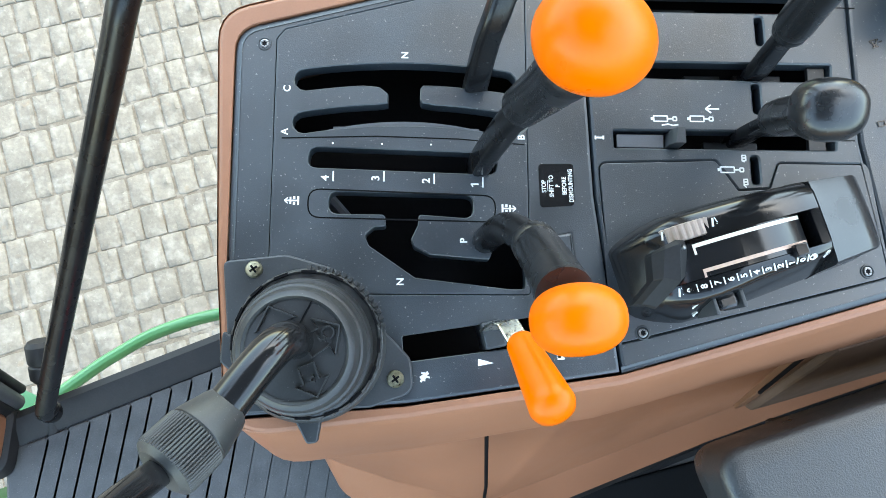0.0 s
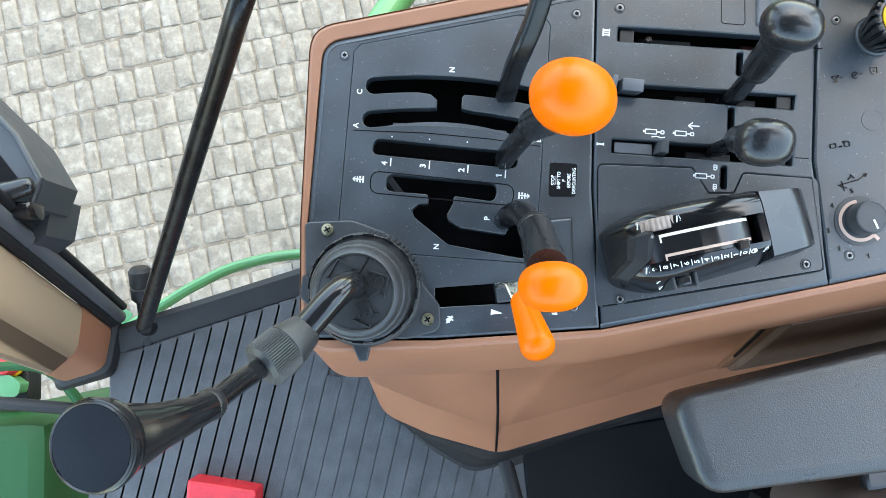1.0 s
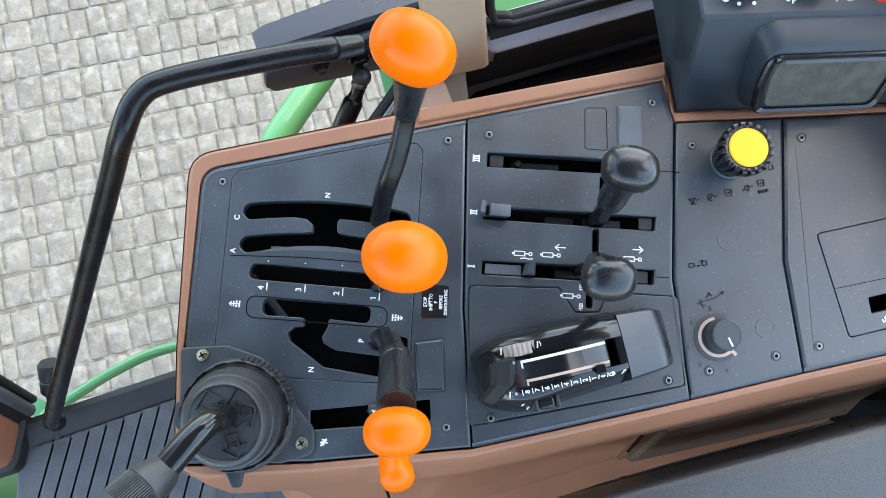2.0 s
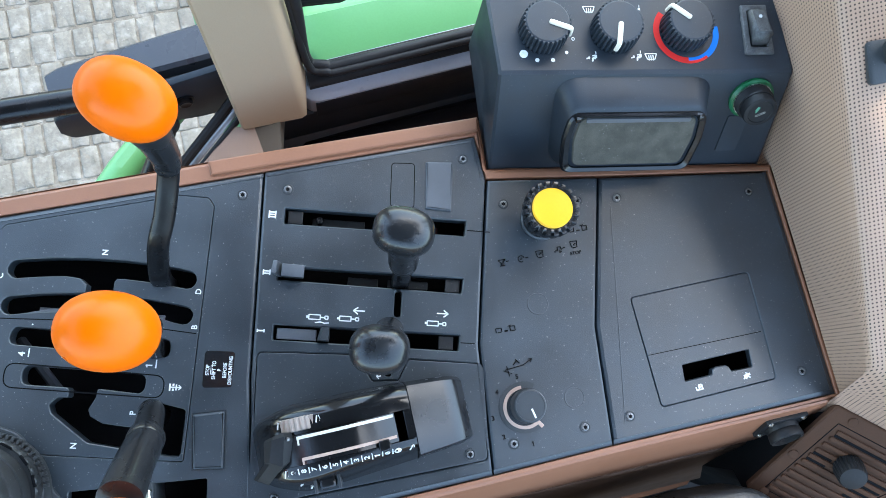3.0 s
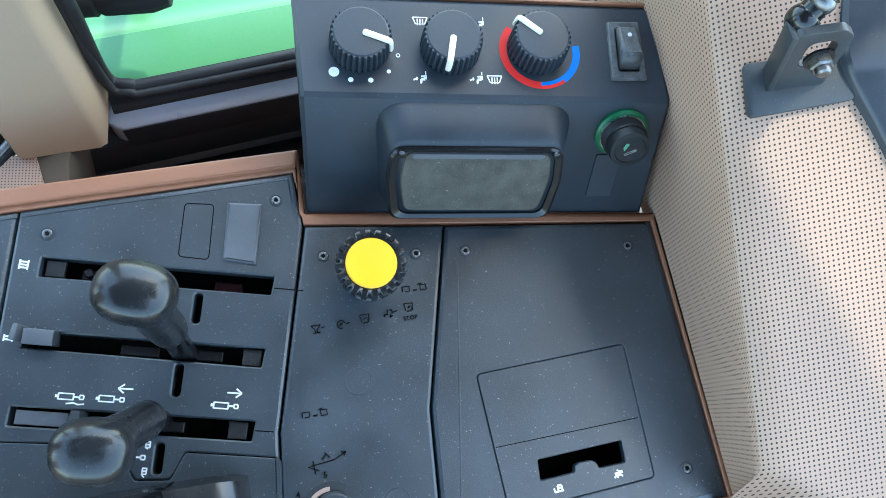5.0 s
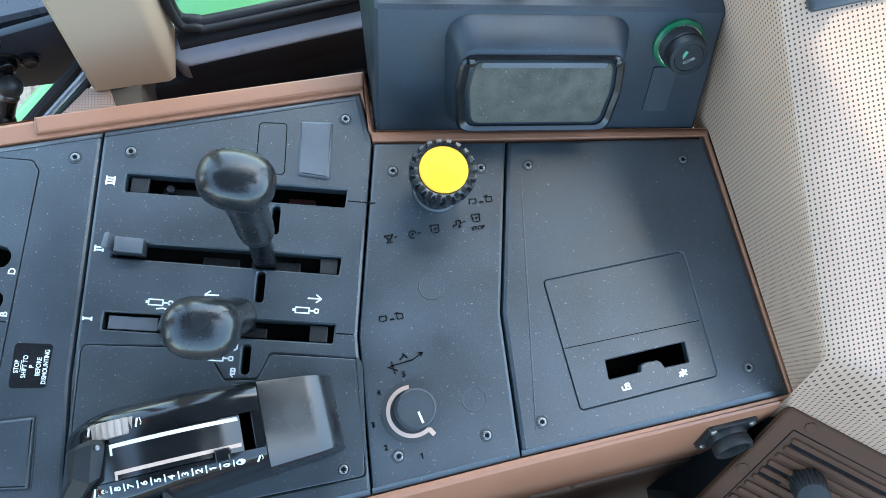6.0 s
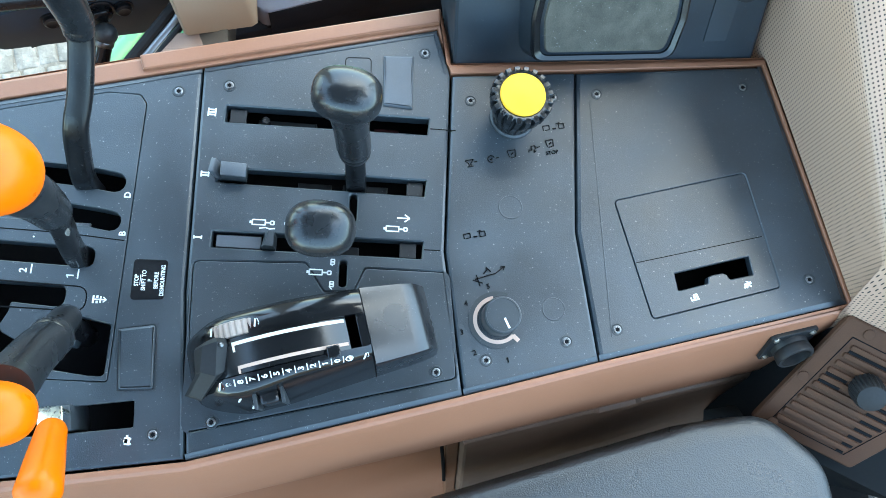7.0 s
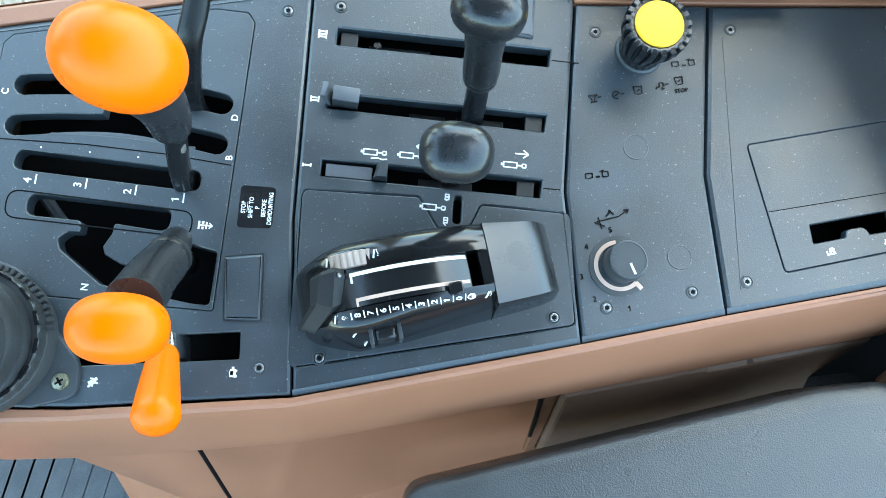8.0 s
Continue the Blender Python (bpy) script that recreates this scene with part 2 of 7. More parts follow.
SLOT_DARK = material("oily_dark_steel", (0.010, 0.010, 0.011), 0.45, wear=0.4, wear_size=0.006, dust=0.25)
DARK_CAP = material("dark_grey_rubber", (0.045, 0.048, 0.052), 0.4, wear=0.25, wear_size=0.004)
SCUFFED = material("scuffed_dark_plastic", (0.075, 0.077, 0.080), 0.5, grain=0.3, grain_size=0.001, wear=0.45, wear_size=0.006, dust=0.5)
LINE = material("black_groove", (0.004, 0.004, 0.005), 0.7, spec=0.1)
BROWN = material("brown_plastic", (0.278, 0.118, 0.064), 0.46, spec=0.45, grain=0.12, grain_size=0.001, wear=0.08, wear_size=0.08)
BROWN_DARK = material("dark_brown_plastic", (0.066, 0.033, 0.020), 0.75, spec=0.15, grain=0.12, grain_size=0.001, wear=0.1)
BEIGE = material("beige_plastic", (0.33, 0.235, 0.155), 0.5, grain=0.1, grain_size=0.001, wear=0.05, wear_size=0.1)
TAUPE = material("dark_taupe_plastic", (0.085, 0.068, 0.052), 0.6, grain=0.12, grain_size=0.001, wear=0.1, spec=0.3)
# Darker copies of the console's brown, with the shade under its lip mixed in.
BROWN_MID = material("half_shaded_brown_plastic", (0.150, 0.066, 0.034), 0.5, grain=0.12, grain_size=0.001, wear=0.1)
DOOR_BROWN = material("shaded_brown_plastic", (0.096, 0.056, 0.037), 0.5, grain=0.12, grain_size=0.001, wear=0.1)
ORANGE = material("orange_plastic", (0.76, 0.128, 0.0), 0.34, wear=0.04, wear_size=0.02, spec=0.24)
YELLOW = material("yellow_plastic", (0.85, 0.46, 0.015), 0.45, wear=0.04)
WHITE = material("white_print", (0.75, 0.75, 0.73), 0.6, wear=0.1, wear_size=0.004)
CREAM = material("cream_plastic", (0.72, 0.66, 0.54), 0.5, wear=0.06)
WHEEL = material("pinkish_beige_plastic", (0.36, 0.28, 0.235), 0.5, wear=0.08)
BOOT = material("black_boot_rubber", (0.032, 0.033, 0.034), 0.42, grain=0.1, grain_size=0.0008, wear=0.25, dust=0.2)
PINK = material("pale_pink_band", (0.50, 0.34, 0.27), 0.5, wear=0.06)
GREY = material("grey_plastic", (0.085, 0.09, 0.1), 0.45, grain=0.15, grain_size=0.0008, wear=0.15)
LID = material("scuffed_grey_lid", (0.080, 0.074, 0.060), 0.75, spec=0.18, grain=0.4, grain_size=0.0009, wear=0.25, wear_size=0.012, dust=0.5)
STEEL = material("zinc_steel", (0.62, 0.62, 0.58), 0.3, metal=1.0, wear=0.15, wear_size=0.003)
PASSIVATED = material("yellow_passivated_steel", (0.50, 0.47, 0.33), 0.34, metal=1.0, wear=0.25, wear_size=0.002)
DULL_STEEL = material("dull_steel", (0.2, 0.2, 0.2), 0.4, metal=1.0, wear=0.3, wear_size=0.003)
RED_DARK = material("dark_red_paint", (0.02, 0.002, 0.002), 0.7, wear=0.2, spec=0.2)
RED = material("red_print", (0.66, 0.025, 0.022), 0.6, wear=0.05, spec=0.2)
BLUE = material("blue_print", (0.0, 0.17, 0.62), 0.6, wear=0.05, spec=0.2)
GREEN_DARK = material("deep_green_paint", (0.008, 0.060, 0.014), 0.55, wear=0.08, wear_size=0.2, spec=0.3)
GREEN_PAINT = material("green_paint", (0.075, 0.235, 0.100), 0.34, wear=0.07, wear_size=0.25, coat=0.08)
SATIN_DARK = material("satin_dark_paint", (0.028, 0.035, 0.047), 0.32, wear=0.1, grain=0.05, dust=0.1)
SATIN = material("satin_blue_black_paint", (0.32, 0.37, 0.45), 0.3, wear=0.04, rough_var=0.03, grain=0.05, dust=0.1)
BRIGHT_STRIP = material("brushed_aluminium", (0.26, 0.27, 0.28), 0.38, metal=0.8, wear=0.15)
GREEN_PRINT = material("dull_green_print", (0.10, 0.30, 0.19), 0.6)
GREEN_RING = material("green_plastic", (0.006, 0.10, 0.036), 0.35)
RED_PLASTIC = material("red_plastic", (0.55, 0.02, 0.03), 0.4)
VINYL = material("black_leathergrain_vinyl", (0.024, 0.027, 0.029), 0.34, spec=0.62, grain=0.9, grain_size=0.0010, wear=0.15)
MAT = material("black_rubber_mat", (0.050, 0.053, 0.056), 0.5, grain=0.2, grain_size=0.002, wear=0.25, dust=0.3)
# Smooth floor section's dark colour, also painting the recess wall's shade.
DEEP_MAT = material("near_black_mat_and_recess_shade", (0.007, 0.008, 0.009), 0.7, wear=0.2, spec=0.12)
GRIME = (((0.205, 0.195, 0.178), 0.034, 0.49, 0.71, 0.65), ((0.082, 0.072, 0.060), 0.055, 0.53, 0.74, 0.5), ((0.27, 0.26, 0.24), 0.009, 0.63, 0.76, 0.35), ((0.13, 0.085, 0.048), 0.040, 0.66, 0.76, 0.35))
STONE = material("grey_granite", (0.116, 0.107, 0.092), 0.85, grain=0.4, grain_size=0.010, wear=0.22, wear_size=0.06, by_object=0.07, world_space=True, blotches=GRIME)
STONE_REST = material("grey_granite_rest", (0.116, 0.107, 0.092), 0.85, grain=0.4, grain_size=0.010, wear=0.22, wear_size=0.06, by_island=0.07, world_space=True, blotches=GRIME)
SAND = material("joint_sand", (0.092, 0.081, 0.066), 0.9, grain=0.6, grain_size=0.006, wear=0.3, wear_size=0.05, world_space=True, blotches=GRIME[:1] + GRIME[2:3])


def perforated(name, color):
    """Vinyl with a grid of small punched holes, 3 mm apart, by the surface's own u and v in metres."""
    m = material(name, color, 0.55, grain=0.15, grain_size=0.0012, wear=0.05, wear_size=0.08)
    nt = m.node_tree
    b = nt.nodes["Principled BSDF"]
    src = b.inputs["Base Color"].links[0].from_socket
    uv = nt.nodes.new("ShaderNodeUVMap")
    uv.uv_map = "grid"
    sc = nt.nodes.new("ShaderNodeVectorMath")
    sc.operation = "MULTIPLY"
    sc.inputs[1].default_value = (1 / 0.0028, 1 / 0.0028, 0)
    fr = nt.nodes.new("ShaderNodeVectorMath")
    fr.operation = "FRACTION"
    ce = nt.nodes.new("ShaderNodeVectorMath")
    ce.operation = "DISTANCE"
    ce.inputs[1].default_value = (0.5, 0.5, 0)
    nt.links.new(uv.outputs["UV"], sc.inputs[0])
    nt.links.new(sc.outputs["Vector"], fr.inputs[0])
    nt.links.new(fr.outputs["Vector"], ce.inputs[0])
    r = nt.nodes.new("ShaderNodeMapRange")
    r.inputs["From Min"].default_value, r.inputs["From Max"].default_value = 0.185, 0.24
    r.inputs["To Min"].default_value, r.inputs["To Max"].default_value = 1.0, 0.0
    nt.links.new(ce.outputs["Value"], r.inputs["Value"])
    mix = nt.nodes.new("ShaderNodeMixRGB")
    mix.inputs["Color2"].default_value = (0.012, 0.01, 0.008, 1)
    nt.links.new(r.outputs["Result"], mix.inputs["Fac"])
    nt.links.new(src, mix.inputs["Color1"])
    nt.links.new(mix.outputs["Color"], b.inputs["Base Color"])
    return m


# Dark colour for the unseen roof, keeping its reflection in the panels low.
UNSEEN_ROOF = material("unseen_roof_dark", (0.085, 0.092, 0.10), 0.9, wear=0.05)
SEAT = material("dark_brown_fabric", (0.06, 0.042, 0.036), 0.85, grain=0.5, grain_size=0.002, wear=0.2)
PERF = perforated("perforated_beige_vinyl", (0.392, 0.252, 0.181))

# ---- cab shell ----
FLOOR, GROUND = -0.50, -1.85
part("floor", slab(fillet([(-0.80, -1.30), (0.95, -1.30), (0.95, 0.0), (-0.19, 0.0), (-0.50, -0.180), (-0.79, -0.258)], 0.01), [], FLOOR, 0.04, 0.004), MAT, None, "black ribbed rubber floor mat", "floor", kind="structure", at=(0, -0.6, FLOOR))
floor_ob = bpy.data.objects["floor"]
# Unseen roof: edges placed to block sun and leave the panel's shadow line.
part("ceiling", slab(fillet([(-0.80, -1.10), (0.30, -1.10), (0.34, -0.12), (0.880, -0.100), (0.880, 0.042), (0.7247, 0.2466), (0.6150, 0.391), (0.650, 0.425), (0.680, 0.445), (0.850, 0.470), (0.850, 0.62), (-0.30, 0.62), (-0.50, 0.46), (-0.80, 0.40)], [0.05, 0.05, 0.05, 0.05, 0.03, 0, 0.01, 0.01, 0.01, 0.02, 0.05, 0.05, 0.05, 0.05]), [], 1.18, 0.08, 0.02), UNSEEN_ROOF, None, "unseen dark cab roof, its outline cut to shape the light", "ceiling", kind="structure", at=(0, -0.6, 1.02))
# Unseen wall added to close the cab behind.
part("wall_rear", box(0.95, 1.0, -1.5, 0.30, -0.50, 0.20, 0.01), RUBBER, None, "unseen black wall closing the cab at the rear", "wall", kind="structure", at=(0.97, -0.6, -0.5))
# Unseen wall, its height set to keep low sky light off the console.
part("wall_door", box(-0.80, 0.95, -1.36, -1.30, -0.50, 0.24, 0.01), BEIGE, None, "unseen beige wall opposite the console, raised to block low sky", "wall", kind="structure", at=(0, -1.33, -0.5))

# ---- console ----
GO, GA = Vector((-0.295, -0.1095)), radians(-6.5)


def g(x, y):
    """Gear gate's own millimetres to the world."""
    v = turn((x / 1000, y / 1000), GA)
    return (GO.x + v[0], GO.y + v[1])


SO, SA = Vector((-0.09, -0.08)), radians(-6.3)


def s(x, y):
    """Spool-lever panel's own millimetres to the world."""
    v = turn((x / 1000, y / 1000), SA)
    return (SO.x + v[0], SO.y + v[1])


def gr(pts, r, n=5):
    return fillet([g(*p) for p in pts], r, n)


def sr(pts, r, n=5):
    return fillet([s(*p) for p in pts], r, n)


def bars(rows, place, mat, parent, name="symbol", z=0.00012, big=1.0, bold=1.25):
    """A small printed symbol of straight strokes: (x0, y0, x1, y1, width) in millimetres."""
    bm = None
    for x0, y0, x1, y1, w in rows:
        bm = strip([(x0 / 1000 * big, y0 / 1000 * big), (x1 / 1000 * big, y1 / 1000 * big)], w / 1000 * bold, z, 0.0, bm=bm)
    return part(name, moved(bm, place), mat, parent)


def flat(x, y, deg=0, z=0.0):
    return pose(x, y, z, 0, 0, deg)


console = thing("control_console", (-0.07, -0.2, -0.5), "brown moulded side console with black control panels", "console")

# Joint lines between the four panels.
SEAM1 = [(-0.1855, -0.2648), (-0.1855, -0.156), (-0.1732, 0.0050)]
SEAM2 = [(-0.0055, -0.2372), (-0.0100, -0.139), (0.0055, -0.0055)]
SEAM3 = [(0.0905, -0.2212), (0.0855, -0.129), (0.1000, -0.0055)]
HALF = 0.0005


def shifted(line, dx):
    return [(x + dx, y) for x, y in line]


GEAR_OUT = [(-0.4125, -0.2640), (-0.314, -0.2680)] + shifted(SEAM1, -HALF) + [(-0.3942, -0.0292), (-0.4095, -0.173)]
SPOOL_OUT = shifted(SEAM1, HALF)[:1] + shifted(SEAM2, -HALF)[:2] + [(0.0045, -0.0055), (-0.0030, 0.0316)] + shifted(SEAM1, HALF)[:0:-1]
DIAL_OUT = shifted(SEAM2, HALF)[:1] + shifted(SEAM3, -HALF) + shifted(SEAM2, HALF)[:0:-1]
REAR_OUT = shifted(SEAM3, HALF)[:1] + [(0.2800, -0.1925), (0.2495, -0.0040)] + shifted(SEAM3, HALF)[:0:-1]


def arc_slot(x0, x1, yc, sag, half, n=14):
    """Upper and lower edge of a bowed slot, as two runs of points from left to right."""
    up, lo = [], []
    for k in range(n + 1):
        x = x0 + (x1 - x0) * k / n
        y = yc - sag * (x / 65) ** 2
        up.append((x, y + half)), lo.append((x, y - half))
    return up, lo


def gate_outline():
    """The H-shaped gate: two bowed slots and the crossing between them."""
    cu, cl = arc_slot(-64.5, 59.5, 42.3, 5.2, 7.0)
    au, al = arc_slot(-65.0, 60.0, 15.6, 5.9, 6.9)
    end_r = lambda x, y, h: [(x + h * math.sin(a), y + h * math.cos(a)) for a in (0.5, 1.1, 1.57, 2.1, 2.6)]
    end_l = lambda x, y, h: [(x - h * math.sin(a), y - h * math.cos(a)) for a in (0.5, 1.1, 1.57, 2.1, 2.6)]
    mid = lambda u, l: (u[1] + l[1]) / 2
    out = []
    out += cu[::-1]                                                     # over the top, right to left
    out += end_l(-64.5, mid(cu[0], cl[0]), 7.0)[::-1]
    out += [p for p in cl if p[0] < -24] + [(-19.0, 33.4), (-13.5, 29.0), (-13.6, 23.0)]
    out += [p for p in au if p[0] < -17][::-1]
    out += end_l(-65.0, mid(au[0], al[0]), 6.9)[::-1]
    out += al
    out += end_r(60.0, mid(au[-1], al[-1]), 6.9)[::-1]
    out += [p for p in au if p[0] > 13][::-1] + [(7.5, 23.5), (6.3, 25.5), (6.4, 32.8), (8.2, 35.0)]
    out += [p for p in cl if p[0] > 14]
    out += end_r(59.5, mid(cu[-1], cl[-1]), 7.0)[::-1]
    return [g(*p) for p in out]


GATE = gate_outline()
FOUR = gr([(-62.5, -18.6), (53.6, -21.8), (53.2, -8.4), (-60.5, -5.6)], 0.0058)
PARK = fillet([g(*p) for p in [(-14.6, -47.4), (-48.8, -47.2), (-48.8, -33.4), (39.2, -34.9), (38.6, -49.4), (5.6, -47.2), (5.2, -53.5), (1.0, -62.5), (3.0, -67.2), (12.5, -71.8),
                               (48.5, -74.6), (50.0, -69.0), (43.5, -66.5), (42.0, -60.0), (47.5, -54.5), (70.2, -58.6), (70.0, -92.5), (60.0, -92.3), (3.7, -85.8), (-24.2, -66.5), (-26.8, -60.0), (-21.5, -55.2), (-14.0, -54.6)][::-1]],
              [0.002, 0.003, 0.003, 0.003, 0.004, 0.003, 0.003, 0.003, 0.003, 0.002, 0.002, 0.002, 0.002, 0.003, 0.002, 0.002, 0.002, 0.002, 0.006, 0.006, 0.006, 0.006, 0.003], 4)
GATE = GATE[::-1] if sum(GATE[i - 1][0] * GATE[i][1] - GATE[i][0] * GATE[i - 1][1] for i in range(len(GATE))) < 0 else GATE
PARK = PARK[::-1] if sum(PARK[i - 1][0] * PARK[i][1] - PARK[i][0] * PARK[i - 1][1] for i in range(len(PARK))) < 0 else PARK
HARE = fillet([(-0.3130, -0.2440), (-0.2170, -0.2425), (-0.2165, -0.2255), (-0.3125, -0.2285)], 0.0015)
INSET = fillet([g(-83.0, -95.5), g(72.4, -95.5), (-0.2120, -0.0215), (-0.2160, -0.0145), (-0.2370, -0.0120), (-0.3645, -0.0312), (-0.3700, -0.0370)], [0.002, 0.002, 0.003, 0.003, 0.004, 0.003, 0.003])

# Gear panel with its inset gate plate.
part("gear_panel", slab(fillet(GEAR_OUT, [0.004, 0, 0, 0, 0, 0.019, 0]), [offset(INSET, 0.0005), HARE], 0.0, 0.007, 0.0022, 0.0005), BLACK, console)
part("gate_plate", slab(INSET, [GATE, FOUR, PARK], 0.0, 0.0110, 0.0004, 0.0006), BLACK, console)
up, lo = arc_slot(-58, 52, 15.6, 5.9, 6.9)
part("slot_wall", slab(fillet([g(x, y + 0.2) for x, y in lo] + [g(x, y + 0.2 + 3.4 * (1 - ((x + 3) / 56) ** 2)) for x, y in lo[1:-1]][::-1], 0), [], -0.0035, 0.003, 0.0002), GREY, console, "pale inner wall of the gate slot")
part("engraved_line", strip([g(-78, -0.5), g(-20, 1.5), g(30, 0.5), g(71, -2.5)], 0.0008, 0.00012), LINE, console)
part("engraved_line", strip(gr([(-61, -49.6), (52.3, -51.5), (52.3, -35.2), (-61, -32.0)], 0.0075), 0.0009, 0.00012, closed=True), LINE, console)

# Spool-lever panel with its lower insert.
SLOT3 = sr([(-73.0, 35.6), (70.6, 36.4), (71.5, 48.8), (-73.0, 48.2)], 0.0012)
SLOT2 = sr([(-74.2, -9.2), (70.2, -10.6), (71.2, 1.5), (-74.0, 1.3)], 0.0012)
SLOT1 = sr([(-73.2, -55.6), (69.8, -56.0), (70.6, -43.7), (-73.2, -44.2)], 0.0012)
OV1 = sr([(13.8, -78.4), (19.4, -78.4), (19.0, -60.2), (13.6, -60.2)], 0.0026)
OV2 = sr([(17.9, -32.2), (23.4, -32.2), (23.2, -11.9), (17.7, -11.9)], 0.0026)
OV3 = sr([(23.2, 14.0), (28.6, 14.0), (28.4, 33.6), (23.0, 33.6)], 0.0026)
LOW = fillet([s(-77.5, -177.5), s(96.0, -136.5), s(88.0, -65.0), s(31.5, -65.0), s(25.0, -81.5), s(4.5, -83.0), s(-9.0, -63.6), s(-83.0, -65.8)], [0.005, 0.004, 0.006, 0.003, 0.003, 0.003, 0.003, 0.005])
part("spool_lever_panel", slab(SPOOL_OUT, [offset(LOW, 0.0006), SLOT3, SLOT2, SLOT1, OV1, OV2, OV3], 0.0, 0.0105, 0.0022, 0.0010), BLACK, console)
part("panel_joint", strip([s(72.2, 41.0), s(91.0, 41.0)], 0.0008, 0.00012), LINE, console)
part("panel_joint", strip([s(71.2, -49.4), s(82.5, -49.4)], 0.0008, 0.00012), LINE, console)
part("hitch_plate", slab(LOW, [], -0.0002, 0.0065, 0.0005), BLACK, console)
part("dial_panel", slab(DIAL_OUT, [], 0.0, 0.007, 0.0022), BLACK, console)
RIN = fillet([(0.133, -0.195), (0.231, -0.178), (0.2195, -0.091), (0.117, -0.108)], 0.003)
RSLOT = fillet([(0.1545, -0.1765), (0.1775, -0.1725), (0.1785, -0.1680), (0.1815, -0.1665), (0.1895, -0.1655), (0.1925, -0.1670), (0.1945, -0.1705), (0.2125, -0.1680), (0.2115, -0.1540), (0.1535, -0.1635)], [0.001, 0.001, 0, 0.001, 0.001, 0, 0.001, 0.001, 0.001, 0.001], 3)
part("rear_panel", slab(REAR_OUT, [offset(RIN, 0.00035)], 0.0, 0.007, 0.0030), BLACK, console)
part("rear_insert", slab(RIN, [RSLOT], 0.0, 0.0065, 0.0003, 0.0006), BLACK, console)
part("engraved_line", strip([(0.1263, -0.1545), (0.2245, -0.1400)], 0.0006, 0.00012), LINE, console)
part("worn_ridge", slab(fillet([(0.1010, -0.206), (0.1020, -0.2058), (0.1085, -0.03), (0.1075, -0.03)], 0), [], 0.0003, 0.001, 0.0002), BLACK, console)

# Tray under the slots; its near-black colour carries the shade down there.
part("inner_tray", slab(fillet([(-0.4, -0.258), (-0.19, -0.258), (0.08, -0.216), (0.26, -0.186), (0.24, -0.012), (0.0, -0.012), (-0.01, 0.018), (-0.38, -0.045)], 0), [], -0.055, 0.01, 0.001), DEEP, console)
GATE_ROD = tube([(*g(-66, -14), -0.03), (*g(-34, -50), -0.034)], 0.004, 8, steps=1)
part("shift_rod", GATE_ROD, GREY, console)
part("guide_plate", box(-0.046, 0.046, -0.0045, 0.0045, -0.012, -0.010, 0.0004, pose(*g(-2, 6.2), 0.0, 0, 0, -6.5)), GREY, console)

# Small inserts on the panels.
part("blank_cover", slab(fillet([(-0.2265, -0.2185), (-0.2045, -0.2195), (-0.2035, -0.1780), (-0.2270, -0.1795)], 0.001), [], 0.0022, 0.0022, 0.0018), BLACK, console, "raised grained blanking cover")
part("cover_gap", strip([(-0.2273, -0.2193), (-0.2037, -0.2203), (-0.2027, -0.1772), (-0.2278, -0.1787)], 0.0008, 0.0003, 0.0001, closed=True), BLACK_FINE, console)
part("blank_cover", slab(fillet([(-0.0465, -0.0280), (-0.0255, -0.0315), (-0.0215, 0.0100), (-0.0440, 0.0110)], 0.001), [], 0.0022, 0.0022, 0.0016), GREY, console, "raised grey blanking cover")
part("blank_outline", strip(fillet([(-0.0745, -0.0250), (-0.0555, -0.0275), (-0.0530, 0.0100), (-0.0715, 0.0110)], 0.003), 0.0007, 0.00012, closed=True), LINE, console)
for x, y, r in ((0.0395, -0.109, 0.0085), (0.0625, -0.184, 0.0080)):
    part("blanking_disc", lathe([(r + 0.0002, -0.001), (r + 0.0002, 0.0), (r, 0.0004), (r * 0.9, 0.0003), (0.0005, 0.0003)], 28, flat(x, y)), BLACK, console)

# Stop label with its lines of text, read from the driver's seat.
LB = fillet([(-0.2205, -0.1605), (-0.1990, -0.1615), (-0.1960, -0.1350), (-0.2180, -0.1330)], 0.0028)
label_plate = part("warning_label", slab(LB, [], 0.0004, 0.0006, 0.0002), GLOSS, console, "glossy black warning label with white text")
for k, word in enumerate(("STOP", "SHIFT TO", "P", "BEFORE", "DISMOUNTING")):
    lettering(word, 0.0038, flat(-0.2163 + k * 0.0040 + (0.0006 if k else 0), -0.1476 - k * 0.0003, 85.5, 0.0005), WHITE, label_plate, squeeze=0.86 if k < 4 else 0.80, thick=0.00006)
part("underline", strip([(-0.2143, -0.1510), (-0.2137, -0.1440)], 0.0003, 0.0001, 0.0004), WHITE, label_plate)

# Printed letters and figures.
for ch, x, y, sz in (("N", -3.2, 54.5, 5.2), ("C", -75.5, 31.2, 5.2), ("A", -76.2, 3.6, 5.2), ("D", 69.0, 29.4, 5.2), ("B", 69.2, 2.2, 5.2), ("4", -51.0, -25.2, 5.8), ("3", -20.5, -25.0, 5.8), ("2", 10.2, -26.2, 5.8), ("1", 40.0, -28.0, 5.8), ("P", 33.0, -63.1, 5.2), ("N", -5.1, -88.2, 5.2)):
    px, py = g(x, y)
    lettering(ch, sz / 1000 * 1.15, flat(px, py, 90 - 6.5, 0.0001), WHITE, console, thick=0.00012)
for x, y in ((-46.3, -24.0), (-15.6, -23.8), (15.0, -24.9), (44.8, -26.8)):
    part("tick", strip([g(x, y - 3.2), g(x, y + 3.2)], 0.0009, 0.00012), WHITE, console)
for x in (-47, -17, 13):
    part("dot", lathe([(0.0006, -0.0002), (0.0006, 0.0001), (0.0001, 0.0001)], 8, flat(*g(x, -3.3))), WHITE, console)
